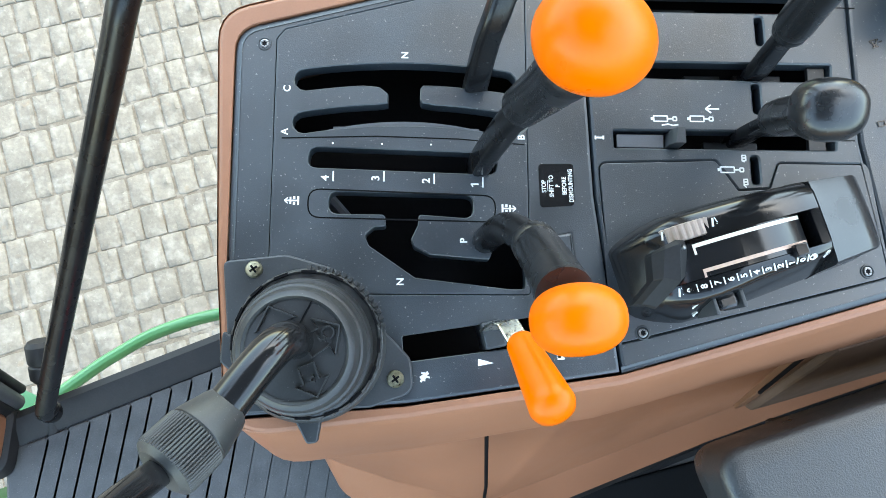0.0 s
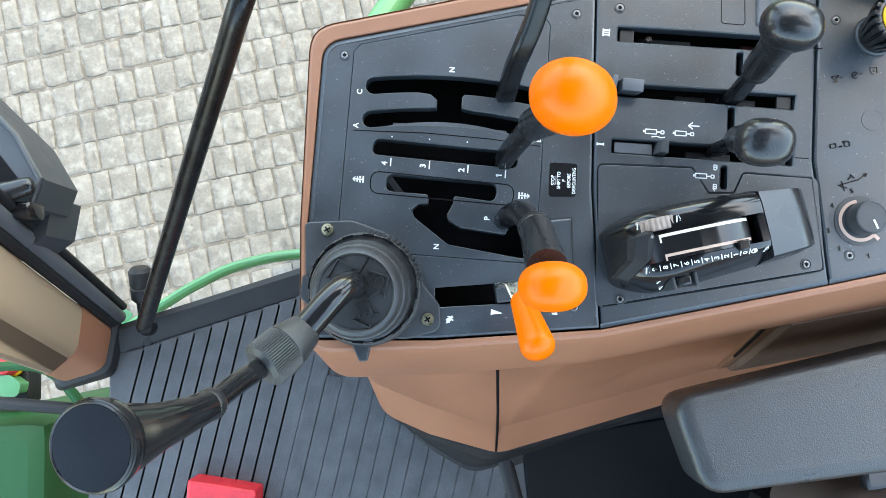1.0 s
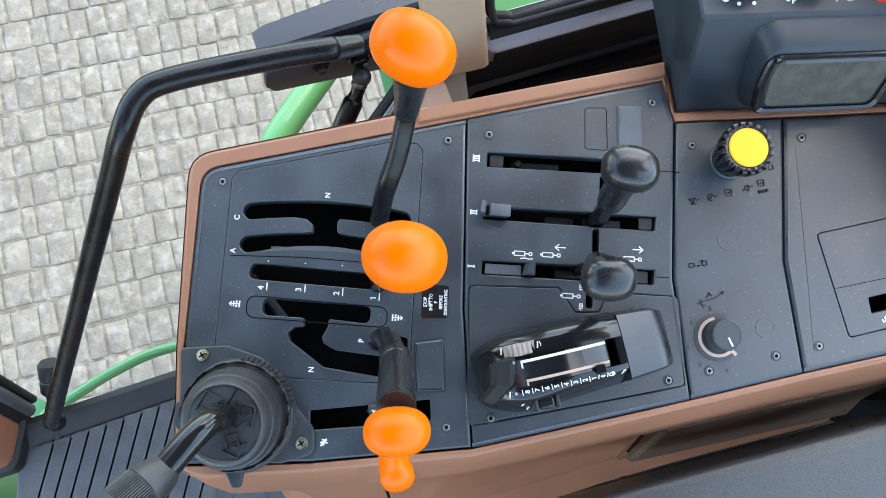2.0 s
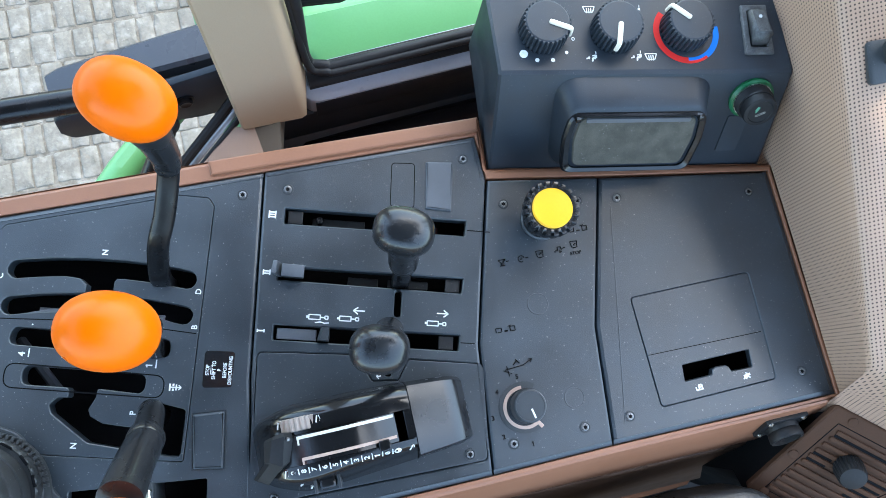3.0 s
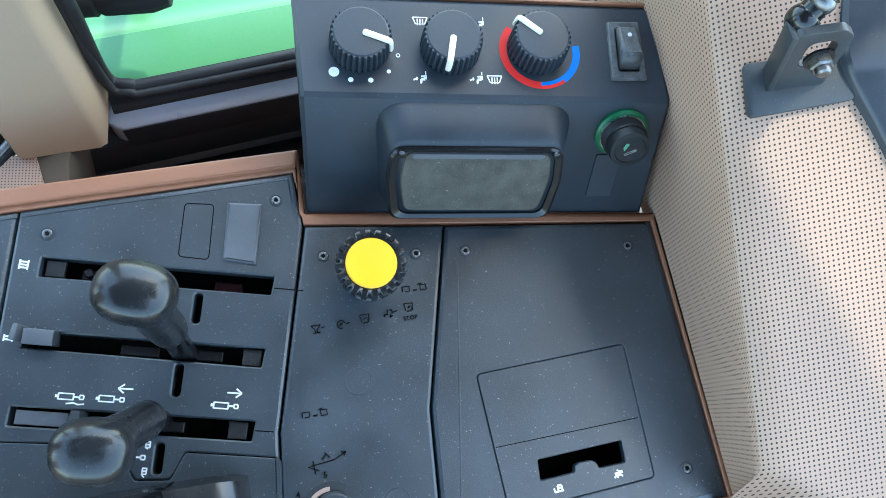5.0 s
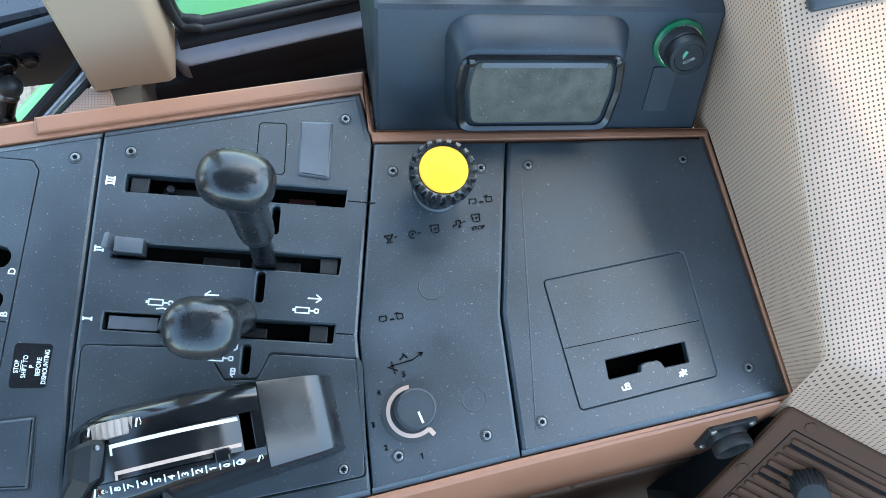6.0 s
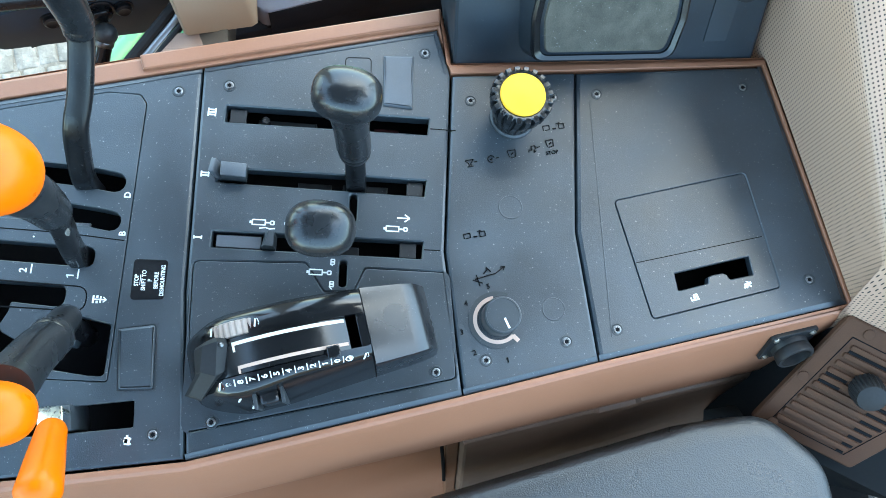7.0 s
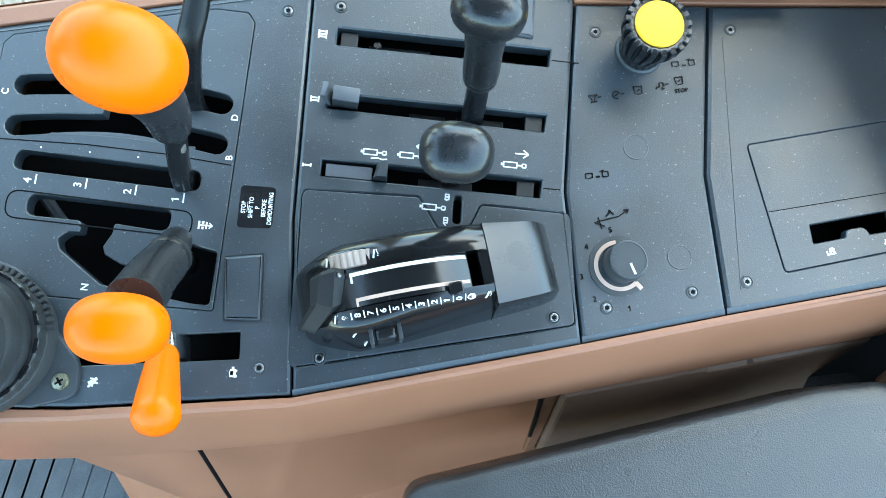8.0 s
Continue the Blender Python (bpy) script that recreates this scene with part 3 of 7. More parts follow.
for ch, y in (("III", 42.2), ("II", -4.0), ("I", -49.3)):
    px, py = s(-82.3, y)
    n = len(ch)
    rows = [(-2.3, (k - (n - 1) / 2) * 1.9, 2.3, (k - (n - 1) / 2) * 1.9, 0.9) for k in range(n)]
    h = (n - 1) * 0.95 + 1.2
    rows += [(-2.5, -h, -2.5, h, 0.8), (2.5, -h, 2.5, h, 0.8)]
    bars(rows, flat(px, py, -6.3), WHITE, console, "numeral")


def ram_symbol(x, y, deg=-6.3, wavy=False):
    """A hydraulic ram: a barrel with a rod and eye."""
    rows = [(-5.2, -1.5, 2.2, -1.5, 0.55), (-5.2, 1.5, 2.2, 1.5, 0.55), (-5.2, -1.7, -5.2, 1.7, 0.6), (2.2, -1.7, 2.2, 1.7, 0.6), (-6.8, 0, -5.2, 0, 1.2), (2.2, 0, 5.6, 0, 0.7), (5.2, -1.0, 5.2, 1.0, 0.6), (7.2, -1.0, 7.2, 1.0, 0.6), (5.2, 1.0, 7.2, 1.0, 0.6), (5.2, -1.0, 7.2, -1.0, 0.6)]
    if wavy:
        rows += [(-1.0, -3.6, 2.6, -3.0, 0.6), (2.6, -3.0, 5.0, -3.7, 0.6), (5.0, -3.7, 8.0, -3.3, 0.6)]
    bars(rows, flat(x, y, deg), WHITE, console, "ram_symbol", big=1.18, bold=1.5)


def arrow_symbol(x, y, deg):
    bars([(-4.0, 0, 4.0, 0, 0.7), (4.0, 0, 0.8, 2.4, 0.7), (4.0, 0, 0.8, -2.4, 0.7)], flat(x, y, deg), WHITE, console, "arrow", big=1.12, bold=1.35)


ram_symbol(*s(-41, -36.4), wavy=True), ram_symbol(*s(-17.5, -36.2)), ram_symbol(*s(50.5, -35.6)), ram_symbol(*s(0, -69.2))
arrow_symbol(*s(-9.0, -29.5), 174), arrow_symbol(*s(56.0, -27.5), -6)
for x, y, w in ((9.2, -61.5, 0), (9.4, -77.0, 1)):
    bars([(-1.7, -1.2, 1.7, -1.2, 0.7), (-1.7, 1.2, 1.7, 1.2, 0.7), (-1.7, -1.4, -1.7, 1.4, 0.7), (1.7, -1.4, 1.7, 1.4, 0.7), (0, -1.2, 0, 1.2, 0.8), (-2.6 - w, -0.3, -1.7, 1.6, 0.6)], flat(*s(x, y), 84), WHITE, console, "padlock_symbol")


def animal_symbol(x, y, deg, kind):
    """Hare, tortoise and snail signs, as a few plain strokes."""
    if kind == "tortoise":
        rows = [(-2.6, 0, 2.2, 0, 2.8), (-1.6, 0.9, 1.2, 0.9, 2.0), (2.2, 0.2, 3.6, 0.4, 1.2), (-1.9, -1.6, -1.9, -2.4, 1.0), (1.3, -1.6, 1.3, -2.4, 1.0)]
    elif kind == "snail":
        rows = [(-3.4, -1.6, 3.0, -1.6, 0.9), (-0.6, -1.2, -0.6, 2.0, 1.0), (2.0, -1.2, 2.0, 2.0, 1.0), (-0.6, 2.0, 2.0, 2.0, 1.0), (0.7, -0.2, 0.7, 1.0, 0.9), (-3.0, -1.4, -3.2, 0.8, 0.8)]
    else:
        rows = [(-2.6, -0.4, 1.6, 0.3, 2.4), (1.4, 0.8, 3.0, 1.0, 1.5), (1.0, 1.6, -0.8, 2.6, 0.7), (-2.4, -1.0, -3.4, -2.0, 1.0), (1.2, -0.8, 2.4, -2.0, 0.9), (-0.6, -1.2, -1.4, -2.4, 0.9)]
    bars(rows, flat(x, y, deg), WHITE, console, "speed_symbol")


animal_symbol(-0.302, -0.2535, 20, "hare"), animal_symbol(-0.2205, -0.2505, 84, "tortoise")
animal_symbol(0.166, -0.182, 10, "snail"), animal_symbol(0.207, -0.175, 10, "hare")
part("wedge_symbol", slab([(-0.2700, -0.2512), (-0.2605, -0.2505), (-0.2695, -0.2470)], [], 0.0001, 0.0003, 0.00002), WHITE, console)
for x, y, d in ((-70.5, -39.4, 1), (60.3, -43.0, -1)):
    bars([(-4 * d, 0, 4 * d, 0, 1.1), (-4.6 * d, 0, -2.6 * d, 1.8, 0.8), (-4.6 * d, 0, -2.6 * d, -1.8, 0.8), (-1.0 * d, -2.2, -1.0 * d, 2.2, 1.2), (1.2 * d, -2.6, 1.2 * d, -0.9, 1.6), (1.2 * d, 2.6, 1.2 * d, 0.9, 1.6), (3.6 * d, -2.6, 3.6 * d, 2.6, 1.4)], flat(*g(x, y), -6.5), WHITE, console, "speed_range_symbol", bold=0.85)

# Moulded signs on the dial panel, black on black.
RELIEF = 0.0007


def relief(rows, x, y, deg, big=1.0):
    bars([(*r[:4], r[4] * 0.8) for r in rows], flat(x, y, deg), GLOSS, console, "moulded_symbol", RELIEF, big, 1.0)


CABIN = [(-2.4, 2.2, 2.4, 2.2, 0.8), (-2.4, 2.2, -1.8, -1.8, 0.7), (2.4, 2.2, 1.8, -2.2, 0.8), (-1.2, -2.2, 1.2, -2.2, 0.8), (-0.4, -0.4, 0.9, 0.6, 1.2)]
FUNNEL = [(-3.0, 2.0, 3.0, 2.2, 0.8), (-3.0, 2.0, -0.8, -0.4, 0.8), (3.0, 2.2, 0.8, -0.4, 0.8), (-0.8, -0.4, -0.6, -2.6, 0.9), (0.8, -0.4, 0.6, -2.6, 0.9), (-2.2, -2.8, 2.2, -2.8, 0.8), (3.4, 0.2, 5.6, 0.4, 0.8)]
ROTOR = [(2.6 * math.cos(a), 2.6 * math.sin(a), 2.6 * math.cos(a + 0.6), 2.6 * math.sin(a + 0.6), 0.8) for a in (0.3, 0.9, 1.5, 2.1, 2.7, 3.3, 3.9, 4.5)] + [(-0.8, -0.6, 0.9, 0.7, 1.2), (3.4, 0.2, 5.8, 0.5, 0.8)]
TRACTOR = [(-3.4, -0.8, -1.0, -0.8, 0.9), (-1.0, -0.8, -1.0, 2.0, 0.9), (-1.0, 2.0, 1.8, 2.2, 0.8), (1.8, 2.2, 2.2, -0.6, 0.9), (-3.4, -0.8, -3.4, -2.2, 0.9), (2.2, -1.8, 0.4, -2.8, 1.0), (0.4, -2.8, 1.0, -0.8, 0.9), (3.0, 0.4, 5.6, 0.9, 0.8)]
relief(FUNNEL, 0.0130, -0.0745, 7), relief(ROTOR, 0.0290, -0.0722, 7), relief(CABIN, 0.0445, -0.0688, 7, 1.25)
relief(TRACTOR, 0.0605, -0.0655, 7), relief(CABIN, 0.0735, -0.0618, 7, 1.2)
lettering("STOP", 0.0040, flat(0.0745, -0.0690, 8, 0.0004), GLOSS, console, depth=0.0004, name="moulded_word")
TRAIN = [(-7, -1.4, -7, 1.4, 0.7), (-7, 1.4, -3.2, 1.4, 0.7), (-3.2, 1.4, -3.2, -1.2, 0.7), (-6.0, -1.4, -3.2, -1.2, 0.6), (-1.4, -1.0, 0.8, -1.0, 1.4), (2.6, -1.4, 5.6, -1.4, 0.7), (2.6, 1.6, 5.6, 1.6, 0.7), (2.6, -1.4, 2.6, 1.6, 0.7), (5.8, -1.4, 5.8, 1.6, 0.7), (1.2, 1.8, 3.6, 2.4, 0.7)]
relief(TRAIN, 0.0125, -0.1282, 6, 1.2), relief(TRAIN, 0.0785, -0.0490, 6, 1.25)
relief([(-6, 0.8, 5.0, 2.6, 1.0), (-5.0, 3.0, -4.0, -3.0, 0.8), (-7.2, 0.6, -2.4, -1.6, 0.8), (-1, 3.2, 1.4, 5.6, 1.2), (2.8, 3.8, 0.6, 6.2, 1.0), (5.0, 2.6, 10.0, 5.4, 0.8), (10.4, 5.6, 8.0, 5.6, 0.8), (10.4, 5.6, 9.2, 3.8, 0.8)], 0.0175, -0.1605, 4, 1.35)
for ch, x, y in (("5", 0.0180, -0.1655), ("4", 0.0015, -0.1765), ("3", -0.0030, -0.1960), ("2", 0.0045, -0.2105), ("1", 0.0270, -0.2170)):
    lettering(ch, 0.0050, flat(x, y, 8, 0.0004), GLOSS, console, depth=0.0003, name="moulded_figure", thick=0.00008)


def panel_screw(x, y, mat, wide=0.0040):
    """A socket screw sunk in a moulded cup."""
    cup = part("screw_cup", lathe([(wide + 0.0006, -0.0005), (wide + 0.0004, 0.0004), (wide - 0.0004, 0.0005), (wide - 0.0008, -0.0002), (wide - 0.0010, -0.0002), (0.0002, -0.0002)], 20, flat(x, y)), BLACK_FINE, console)
    part("screw", lathe([(wide - 0.0011, -0.0004), (wide - 0.0012, 0.0003), (wide - 0.0018, 0.0006), (0.0017, 0.0005), (0.0016, -0.0001), (0.0001, -0.0001)], 36, flat(x, y), flute=6, depth=0.0004, span=(3, 4)), mat, cup)
    # Near-black disc paints the shade inside the screw's socket.
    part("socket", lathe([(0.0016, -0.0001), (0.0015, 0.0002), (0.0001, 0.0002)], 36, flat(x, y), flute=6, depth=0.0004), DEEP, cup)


SCREW_BLACK = material("blackened_screw", (0.23, 0.23, 0.23), 0.34, metal=0.9, wear=0.5, wear_size=0.0015)
for x, y in ((-0.378, -0.0395), (-0.190, -0.0125), (-0.0130, 0.0130), (0.0180, -0.0260), (0.0800, -0.0250), (0.1142, -0.0235), (0.2307, -0.0213), (0.2545, -0.1740), (0.1060, -0.2010), (0.0690, -0.2070), (0.0120, -0.2160), (-0.0225, -0.2215), (-0.1690, -0.2430), (-0.2050, -0.2480)):
    panel_screw(x, y, SCREW_BLACK)
panel_screw(-0.1550, -0.0090, DULL_STEEL, 0.0042)

# Brown frame round the panels.
UNION = [(-0.4135, -0.2650), (-0.314, -0.2692), (-0.1855, -0.2660), (-0.0055, -0.2384), (0.0905, -0.2224), (0.2810, -0.1934), (0.2502, -0.0032), (0.0050, -0.0045), (-0.0022, 0.0326), (-0.1732, 0.0060), (-0.3948, -0.0282), (-0.4105, -0.173)]
OUT = [(-0.4190, -0.2660), (-0.4000, -0.2760), (-0.314, -0.2765), (-0.1855, -0.2725), (-0.0055, -0.2446), (0.0905, -0.2286), (0.2870, -0.1984), (0.2555, 0.0030), (0.0060, 0.0040), (0.0020, 0.0480), (-0.216, 0.0150), (-0.3650, -0.0093), (-0.4050, -0.0157), (-0.4165, -0.173)]
RAD = [0.022, 0.040, 0, 0.05, 0.05, 0, 0.003, 0.001, 0.001, 0.002, 0, 0, 0.030, 0]
outline = fillet(OUT, RAD)
part("frame", slab(outline, [offset(fillet(UNION, [0.004, 0, 0, 0, 0, 0, 0, 0, 0, 0, 0.019, 0]), 0.0002)], 0.0008, 0.016, 0.0035, 0.0004, steps=3), BROWN, console)


def edge_bevel(run, width=0.0044):
    """Sloping border of a panel along a run of its outer edge, which goes round with the panel on its left."""
    pts = [Vector(p) for p in run]
    rings = []
    for i, p in enumerate(pts):
        dirs = [(q - r).normalized() for q, r in ((p, pts[i - 1]) if i else (pts[1], p), (pts[i + 1], p) if i + 1 < len(pts) else (p, pts[i - 1]))]
        n = sum((Vector((-d.y, d.x)) for d in dirs), Vector((0, 0))).normalized()
        k = width / max(0.5, n.dot(Vector((-dirs[0].y, dirs[0].x))))
        o, q = p + n * 0.0006, p + n * k
        rings.append([Vector((o.x, o.y, -0.0030)), Vector((o.x, o.y, -0.0012)), Vector((q.x, q.y, 0.0005)), Vector((q.x, q.y, -0.0004))])
    part("edge_bevel", loft(rings), BLACK, console, sharp=20)


edge_bevel([(-0.1742, 0.0058)] + fillet([(-0.1742, 0.0058), (-0.3948, -0.0282), (-0.4105, -0.1730), (-0.3, -0.1730)], [0, 0.019, 0, 0])[1:-2] + [(-0.4103, -0.1715)])
edge_bevel([(0.0046, -0.0035), (-0.0022, 0.0326), (-0.1722, 0.0062)])
edge_bevel([(-0.1848, -0.2659), (-0.0062, -0.2386)])
edge_bevel([(-0.0048, -0.2383), (0.0898, -0.2226)])
edge_bevel([(0.0912, -0.2223), (0.2810, -0.1934), (0.2502, -0.0036)])
part("rail_cap", slab(fillet([(-0.214, 0.0030), (0.0000, 0.0360), (0.0015, 0.0485), (-0.2165, 0.0150)], 0.0012), [], 0.0035, 0.006, 0.0016), BROWN, console)

# Brown skirt: a lip that flares towards the seat, then the body down to its foot.
LIP = [(-0.4240, -0.2640), (-0.4060, -0.3010), (-0.314, -0.3020), (-0.1855, -0.2960), (-0.0055, -0.2700), (0.0905, -0.2550), (0.2960, -0.2250), (0.2600, 0.0030), (0.0060, 0.0040), (0.0020, 0.0480), (-0.216, 0.0150), (-0.3650, -0.0093), (-0.4085, -0.0160), (-0.4205, -0.173)]
FOOT = [(-0.4080, -0.3000), (-0.3860, -0.3650), (-0.330, -0.3920), (-0.2480, -0.4180), (-0.0055, -0.3580), (0.0905, -0.3380), (0.2960, -0.3000), (0.2600, 0.0030), (0.0060, 0.0040), (0.0020, 0.0400), (-0.216, 0.0080), (-0.3600, -0.0180), (-0.4000, -0.0260), (-0.4080, -0.173)]


def at_z(pts, z):
    return [Vector((x, y, z)) for x, y in fillet(pts, RAD, keep=True)]


def between(a, b, k):
    return [(p[0] + (q[0] - p[0]) * k, p[1] + (q[1] - p[1]) * k) for p, q in zip(a, b)]


part("skirt", loft([at_z(between(OUT, LIP, -0.07), 0.0002), at_z(between(OUT, LIP, -0.03), -0.0002), at_z(OUT, -0.0019), at_z(between(OUT, LIP, 0.05), -0.0042), at_z(between(OUT, LIP, 0.12), -0.0085), at_z(between(OUT, LIP, 0.55), -0.040), at_z(between(OUT, LIP, 0.97), -0.0800), at_z(LIP, -0.0828), at_z(between(LIP, OUT, 0.015), -0.0850), at_z(between(LIP, OUT, 0.07), -0.0863), at_z(between(LIP, OUT, 0.66), -0.0866)], caps=False), BROWN, console)
BODY0 = between(LIP, OUT, 0.55)
CREASE = [(-0.4120, -0.2850), (-0.3940, -0.3230), (-0.330, -0.3520), (-0.2500, -0.3820), (-0.0055, -0.3250), (0.0905, -0.3050), (0.2960, -0.2700)] + FOOT[7:]
part("body", loft([at_z(BODY0, -0.086), at_z(between(BODY0, CREASE, 0.35), -0.165), at_z(CREASE, -0.300), at_z(FOOT, -0.345), at_z(between(FOOT, BODY0, -0.03), -0.385)], caps=False), BROWN, console, sharp=14)
part("kick_base", loft([at_z(between(FOOT, LIP, -0.01), -0.372), at_z(between(FOOT, LIP, -0.06), -0.372), at_z(between(FOOT, LIP, -0.13), -0.380), at_z(between(FOOT, LIP, -0.19), -0.43), at_z(between(FOOT, LIP, -0.40), -0.494), at_z(between(FOOT, LIP, -0.52), -0.499)], caps=False), RUBBER, console, "black kick strip at the console's foot")
for x0, y0, x1, y1 in ((-0.2605, -0.3005, -0.2500, -0.4150),):
    part("body_joint", tube([(x0, y0 + 0.002, -0.090), ((x0 + x1) / 2, (y0 + y1) / 2 + 0.008, -0.195), (x1, y1 + 0.0325, -0.300), (x1, y1, -0.345), (x1, y1 - 0.004, -0.384)], 0.0015, 8, steps=1), LINE, console)
DX = Vector((0.989, 0.148, 0.0)).normalized()
DU = Vector((0.0, 0.28, 0.96))
DU = (DU - DX * DU.dot(DX)).normalized()
DOOR_AT = Matrix.Translation((-0.0055, -0.2745, -0.0945)) @ Matrix((DX, DU, DX.cross(DU))).transposed().to_4x4()
rim = [(0.0085, 0.006), (0.0150, -0.200), (0.330, -0.200), (0.270, 0.004), (0.158, 0.004), (0.155, 0.0), (0.124, 0.0), (0.118, 0.006)]
face = [(0.0125, -0.0015), (0.0190, -0.195), (0.325, -0.195), (0.266, -0.0010), (0.160, -0.0010), (0.156, -0.0050), (0.122, -0.0050), (0.116, -0.0012)]
# Door colour is darkened for the shade of lip, armrest and seat.
part("storage_door", loft([[DOOR_AT @ Vector((x, y, z)) for x, y in row] for row, z in ((rim, -0.016), (rim, -0.0050), (between(rim, face, 0.5), -0.0012), (face, 0.0))]), DOOR_BROWN, console, "brown storage door, coloured darker for the shade below the console's lip", sharp=25)
jamb = [(-0.0030, 0.004), (0.0035, -0.200), (0.0140, -0.200), (0.0080, 0.006)]
# Jamb brown is darkened less, for lighter shade beside the door.
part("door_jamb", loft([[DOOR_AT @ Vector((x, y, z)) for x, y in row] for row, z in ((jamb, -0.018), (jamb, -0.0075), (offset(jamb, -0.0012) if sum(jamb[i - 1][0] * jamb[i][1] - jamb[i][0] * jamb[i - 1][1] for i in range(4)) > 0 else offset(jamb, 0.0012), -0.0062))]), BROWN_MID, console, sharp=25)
part("door_gap", tube([DOOR_AT @ Vector(p) for p in ((-0.0070, 0.010, -0.008), (-0.0030, -0.060, -0.0065), (-0.0002, -0.125, -0.005))], 0.0017, 8, steps=2), LINE, console)

# ---- levers and controls on the console ----
def axis_place(center, long_axis, up=(0, 0, 1)):
    x = Vector(long_axis).normalized()
    y = Vector(up).cross(x).normalized()
    z = x.cross(y)
    return Matrix.Translation(center) @ Matrix((x, y, z)).transposed().to_4x4()


# Four-speed lever.
lever = thing("gear_lever", (-0.2535, -0.1295, -0.03), "black bent gear lever with an oval orange knob", "lever", "gear levers")
part("stick", tube([(-0.2535, -0.1295, -0.03), (-0.2535, -0.1290, 0.005), (-0.2440, -0.1240, 0.055), (-0.2365, -0.1235, 0.085), (-0.2352, -0.1252, 0.097)], [0.0080, 0.0080, 0.0074], 20, 0.75, up=(1, 0, 0), power=4.0), STEEL_BLACK, lever)
part("scuff", tube([(-0.2400, -0.1309, 0.0590), (-0.2368, -0.1300, 0.0690)], [0.0020, 0.0026, 0.0018], 8, 0.35, steps=2, up=(0.25, -0.33, 0.91)), WORN, lever, "worn bare patch")
part("sleeve", tube([(-0.2400, -0.1235, 0.082), (-0.2345, -0.1270, 0.115), (-0.2315, -0.1320, 0.155)], [0.0112, 0.0120, 0.0128, 0.0148], 20, steps=5), KNOB, lever, "black rubber sleeve")
part("knob", blob((0.0262, 0.0208, 0.0208), 2.12, 40, 26, axis_place((-0.2307, -0.1353, 0.184), (0.78, -0.06, -0.60)), egg=0.0), ORANGE, lever, "orange oval knob")

# Range lever.
lever = thing("range_lever", (-0.2520, -0.0790, -0.03), "black cranked range lever with an oval orange knob", "lever", "gear levers")
part("stick", tube([(-0.2505, -0.0800, -0.03), (-0.2500, -0.0775, 0.004), (-0.2455, -0.0655, 0.031), (-0.2405, -0.0570, 0.049), (-0.2325, -0.0410, 0.066), (-0.2240, -0.0170, 0.094), (-0.2220, -0.0150, 0.125)], [0.0076, 0.0076, 0.0074, 0.0072], 20, 0.66, up=(0, 1, 0), power=4.5), STEEL_BLACK, lever, sharp=40)
part("sleeve", tube([(-0.2248, -0.0185, 0.093), (-0.2236, -0.0150, 0.103), (-0.2215, -0.0150, 0.140), (-0.2205, -0.0160, 0.175)], [0.0088, 0.0096, 0.0112, 0.0140], 20, steps=4), KNOB, lever, "black rubber sleeve")
part("knob", blob((0.0262, 0.0206, 0.0206), 2.15, 40, 26, axis_place((-0.2200, -0.0163, 0.1995), (0.80, -0.36, -0.42))), ORANGE, lever, "orange oval knob")

# Park and direction lever.
lever = thing("park_lever", (-0.2570, -0.1740, -0.03), "thick black curved park lever with an orange knob", "lever", "gear levers")
part("stick", tube([(-0.2575, -0.1780, -0.03), (-0.2555, -0.1770, 0.008), (-0.2475, -0.1765, 0.034), (-0.2411, -0.1935, 0.072)], [0.0080, 0.0080, 0.0088, 0.0098], 16, steps=6), STEEL_BLACK, lever)
part("grip_neck", tube([(-0.2410, -0.1935, 0.072), (-0.2409, -0.1985, 0.081), (-0.2412, -0.2060, 0.095), (-0.2412, -0.2240, 0.122)], [0.0112, 0.0120, 0.0122, 0.0132], 20, steps=6, round_ends=False), KNOB, lever)
part("neck_lip", tube([(-0.2411, -0.1922, 0.0698), (-0.2410, -0.1946, 0.0742)], 0.0120, 20, steps=1), KNOB, lever)
part("knob", blob((0.0208, 0.0152, 0.0168), 2.3, 40, 26, axis_place((-0.2409, -0.2365, 0.1397), (0.92, -0.02, -0.36))), ORANGE, lever, "orange rounded knob")

# Hand throttle.
lever = thing("hand_throttle", (-0.2500, -0.2350, -0.02), "bent metal throttle lever with an orange tapered grip", "lever")
part("arm", box(-0.0065, 0.0065, -0.008, 0.008, -0.028, 0.006, 0.0015, pose(-0.2590, -0.2340, 0.0, 0, 0, 5)), BLACK_FINE, lever)
stem = [Vector(p) for p in ((-0.2605, -0.2310, 0.002), (-0.2570, -0.2285, 0.031), (-0.2545, -0.2295, 0.034), (-0.2495, -0.2450, 0.0450))]
part("metal_strip", tube(stem, 0.0066, 12, 0.14, steps=1, up=(0, 1, 0), round_ends=False, power=8.0), STEEL, lever, "bare bent steel strip")
part("grip", tube([(-0.2497, -0.2420, 0.0425), (-0.2470, -0.2560, 0.0560), (-0.2434, -0.2742, 0.0732)], [0.0084, 0.0094, 0.0108, 0.0122], 22, steps=5), ORANGE, lever, "orange tapered grip")

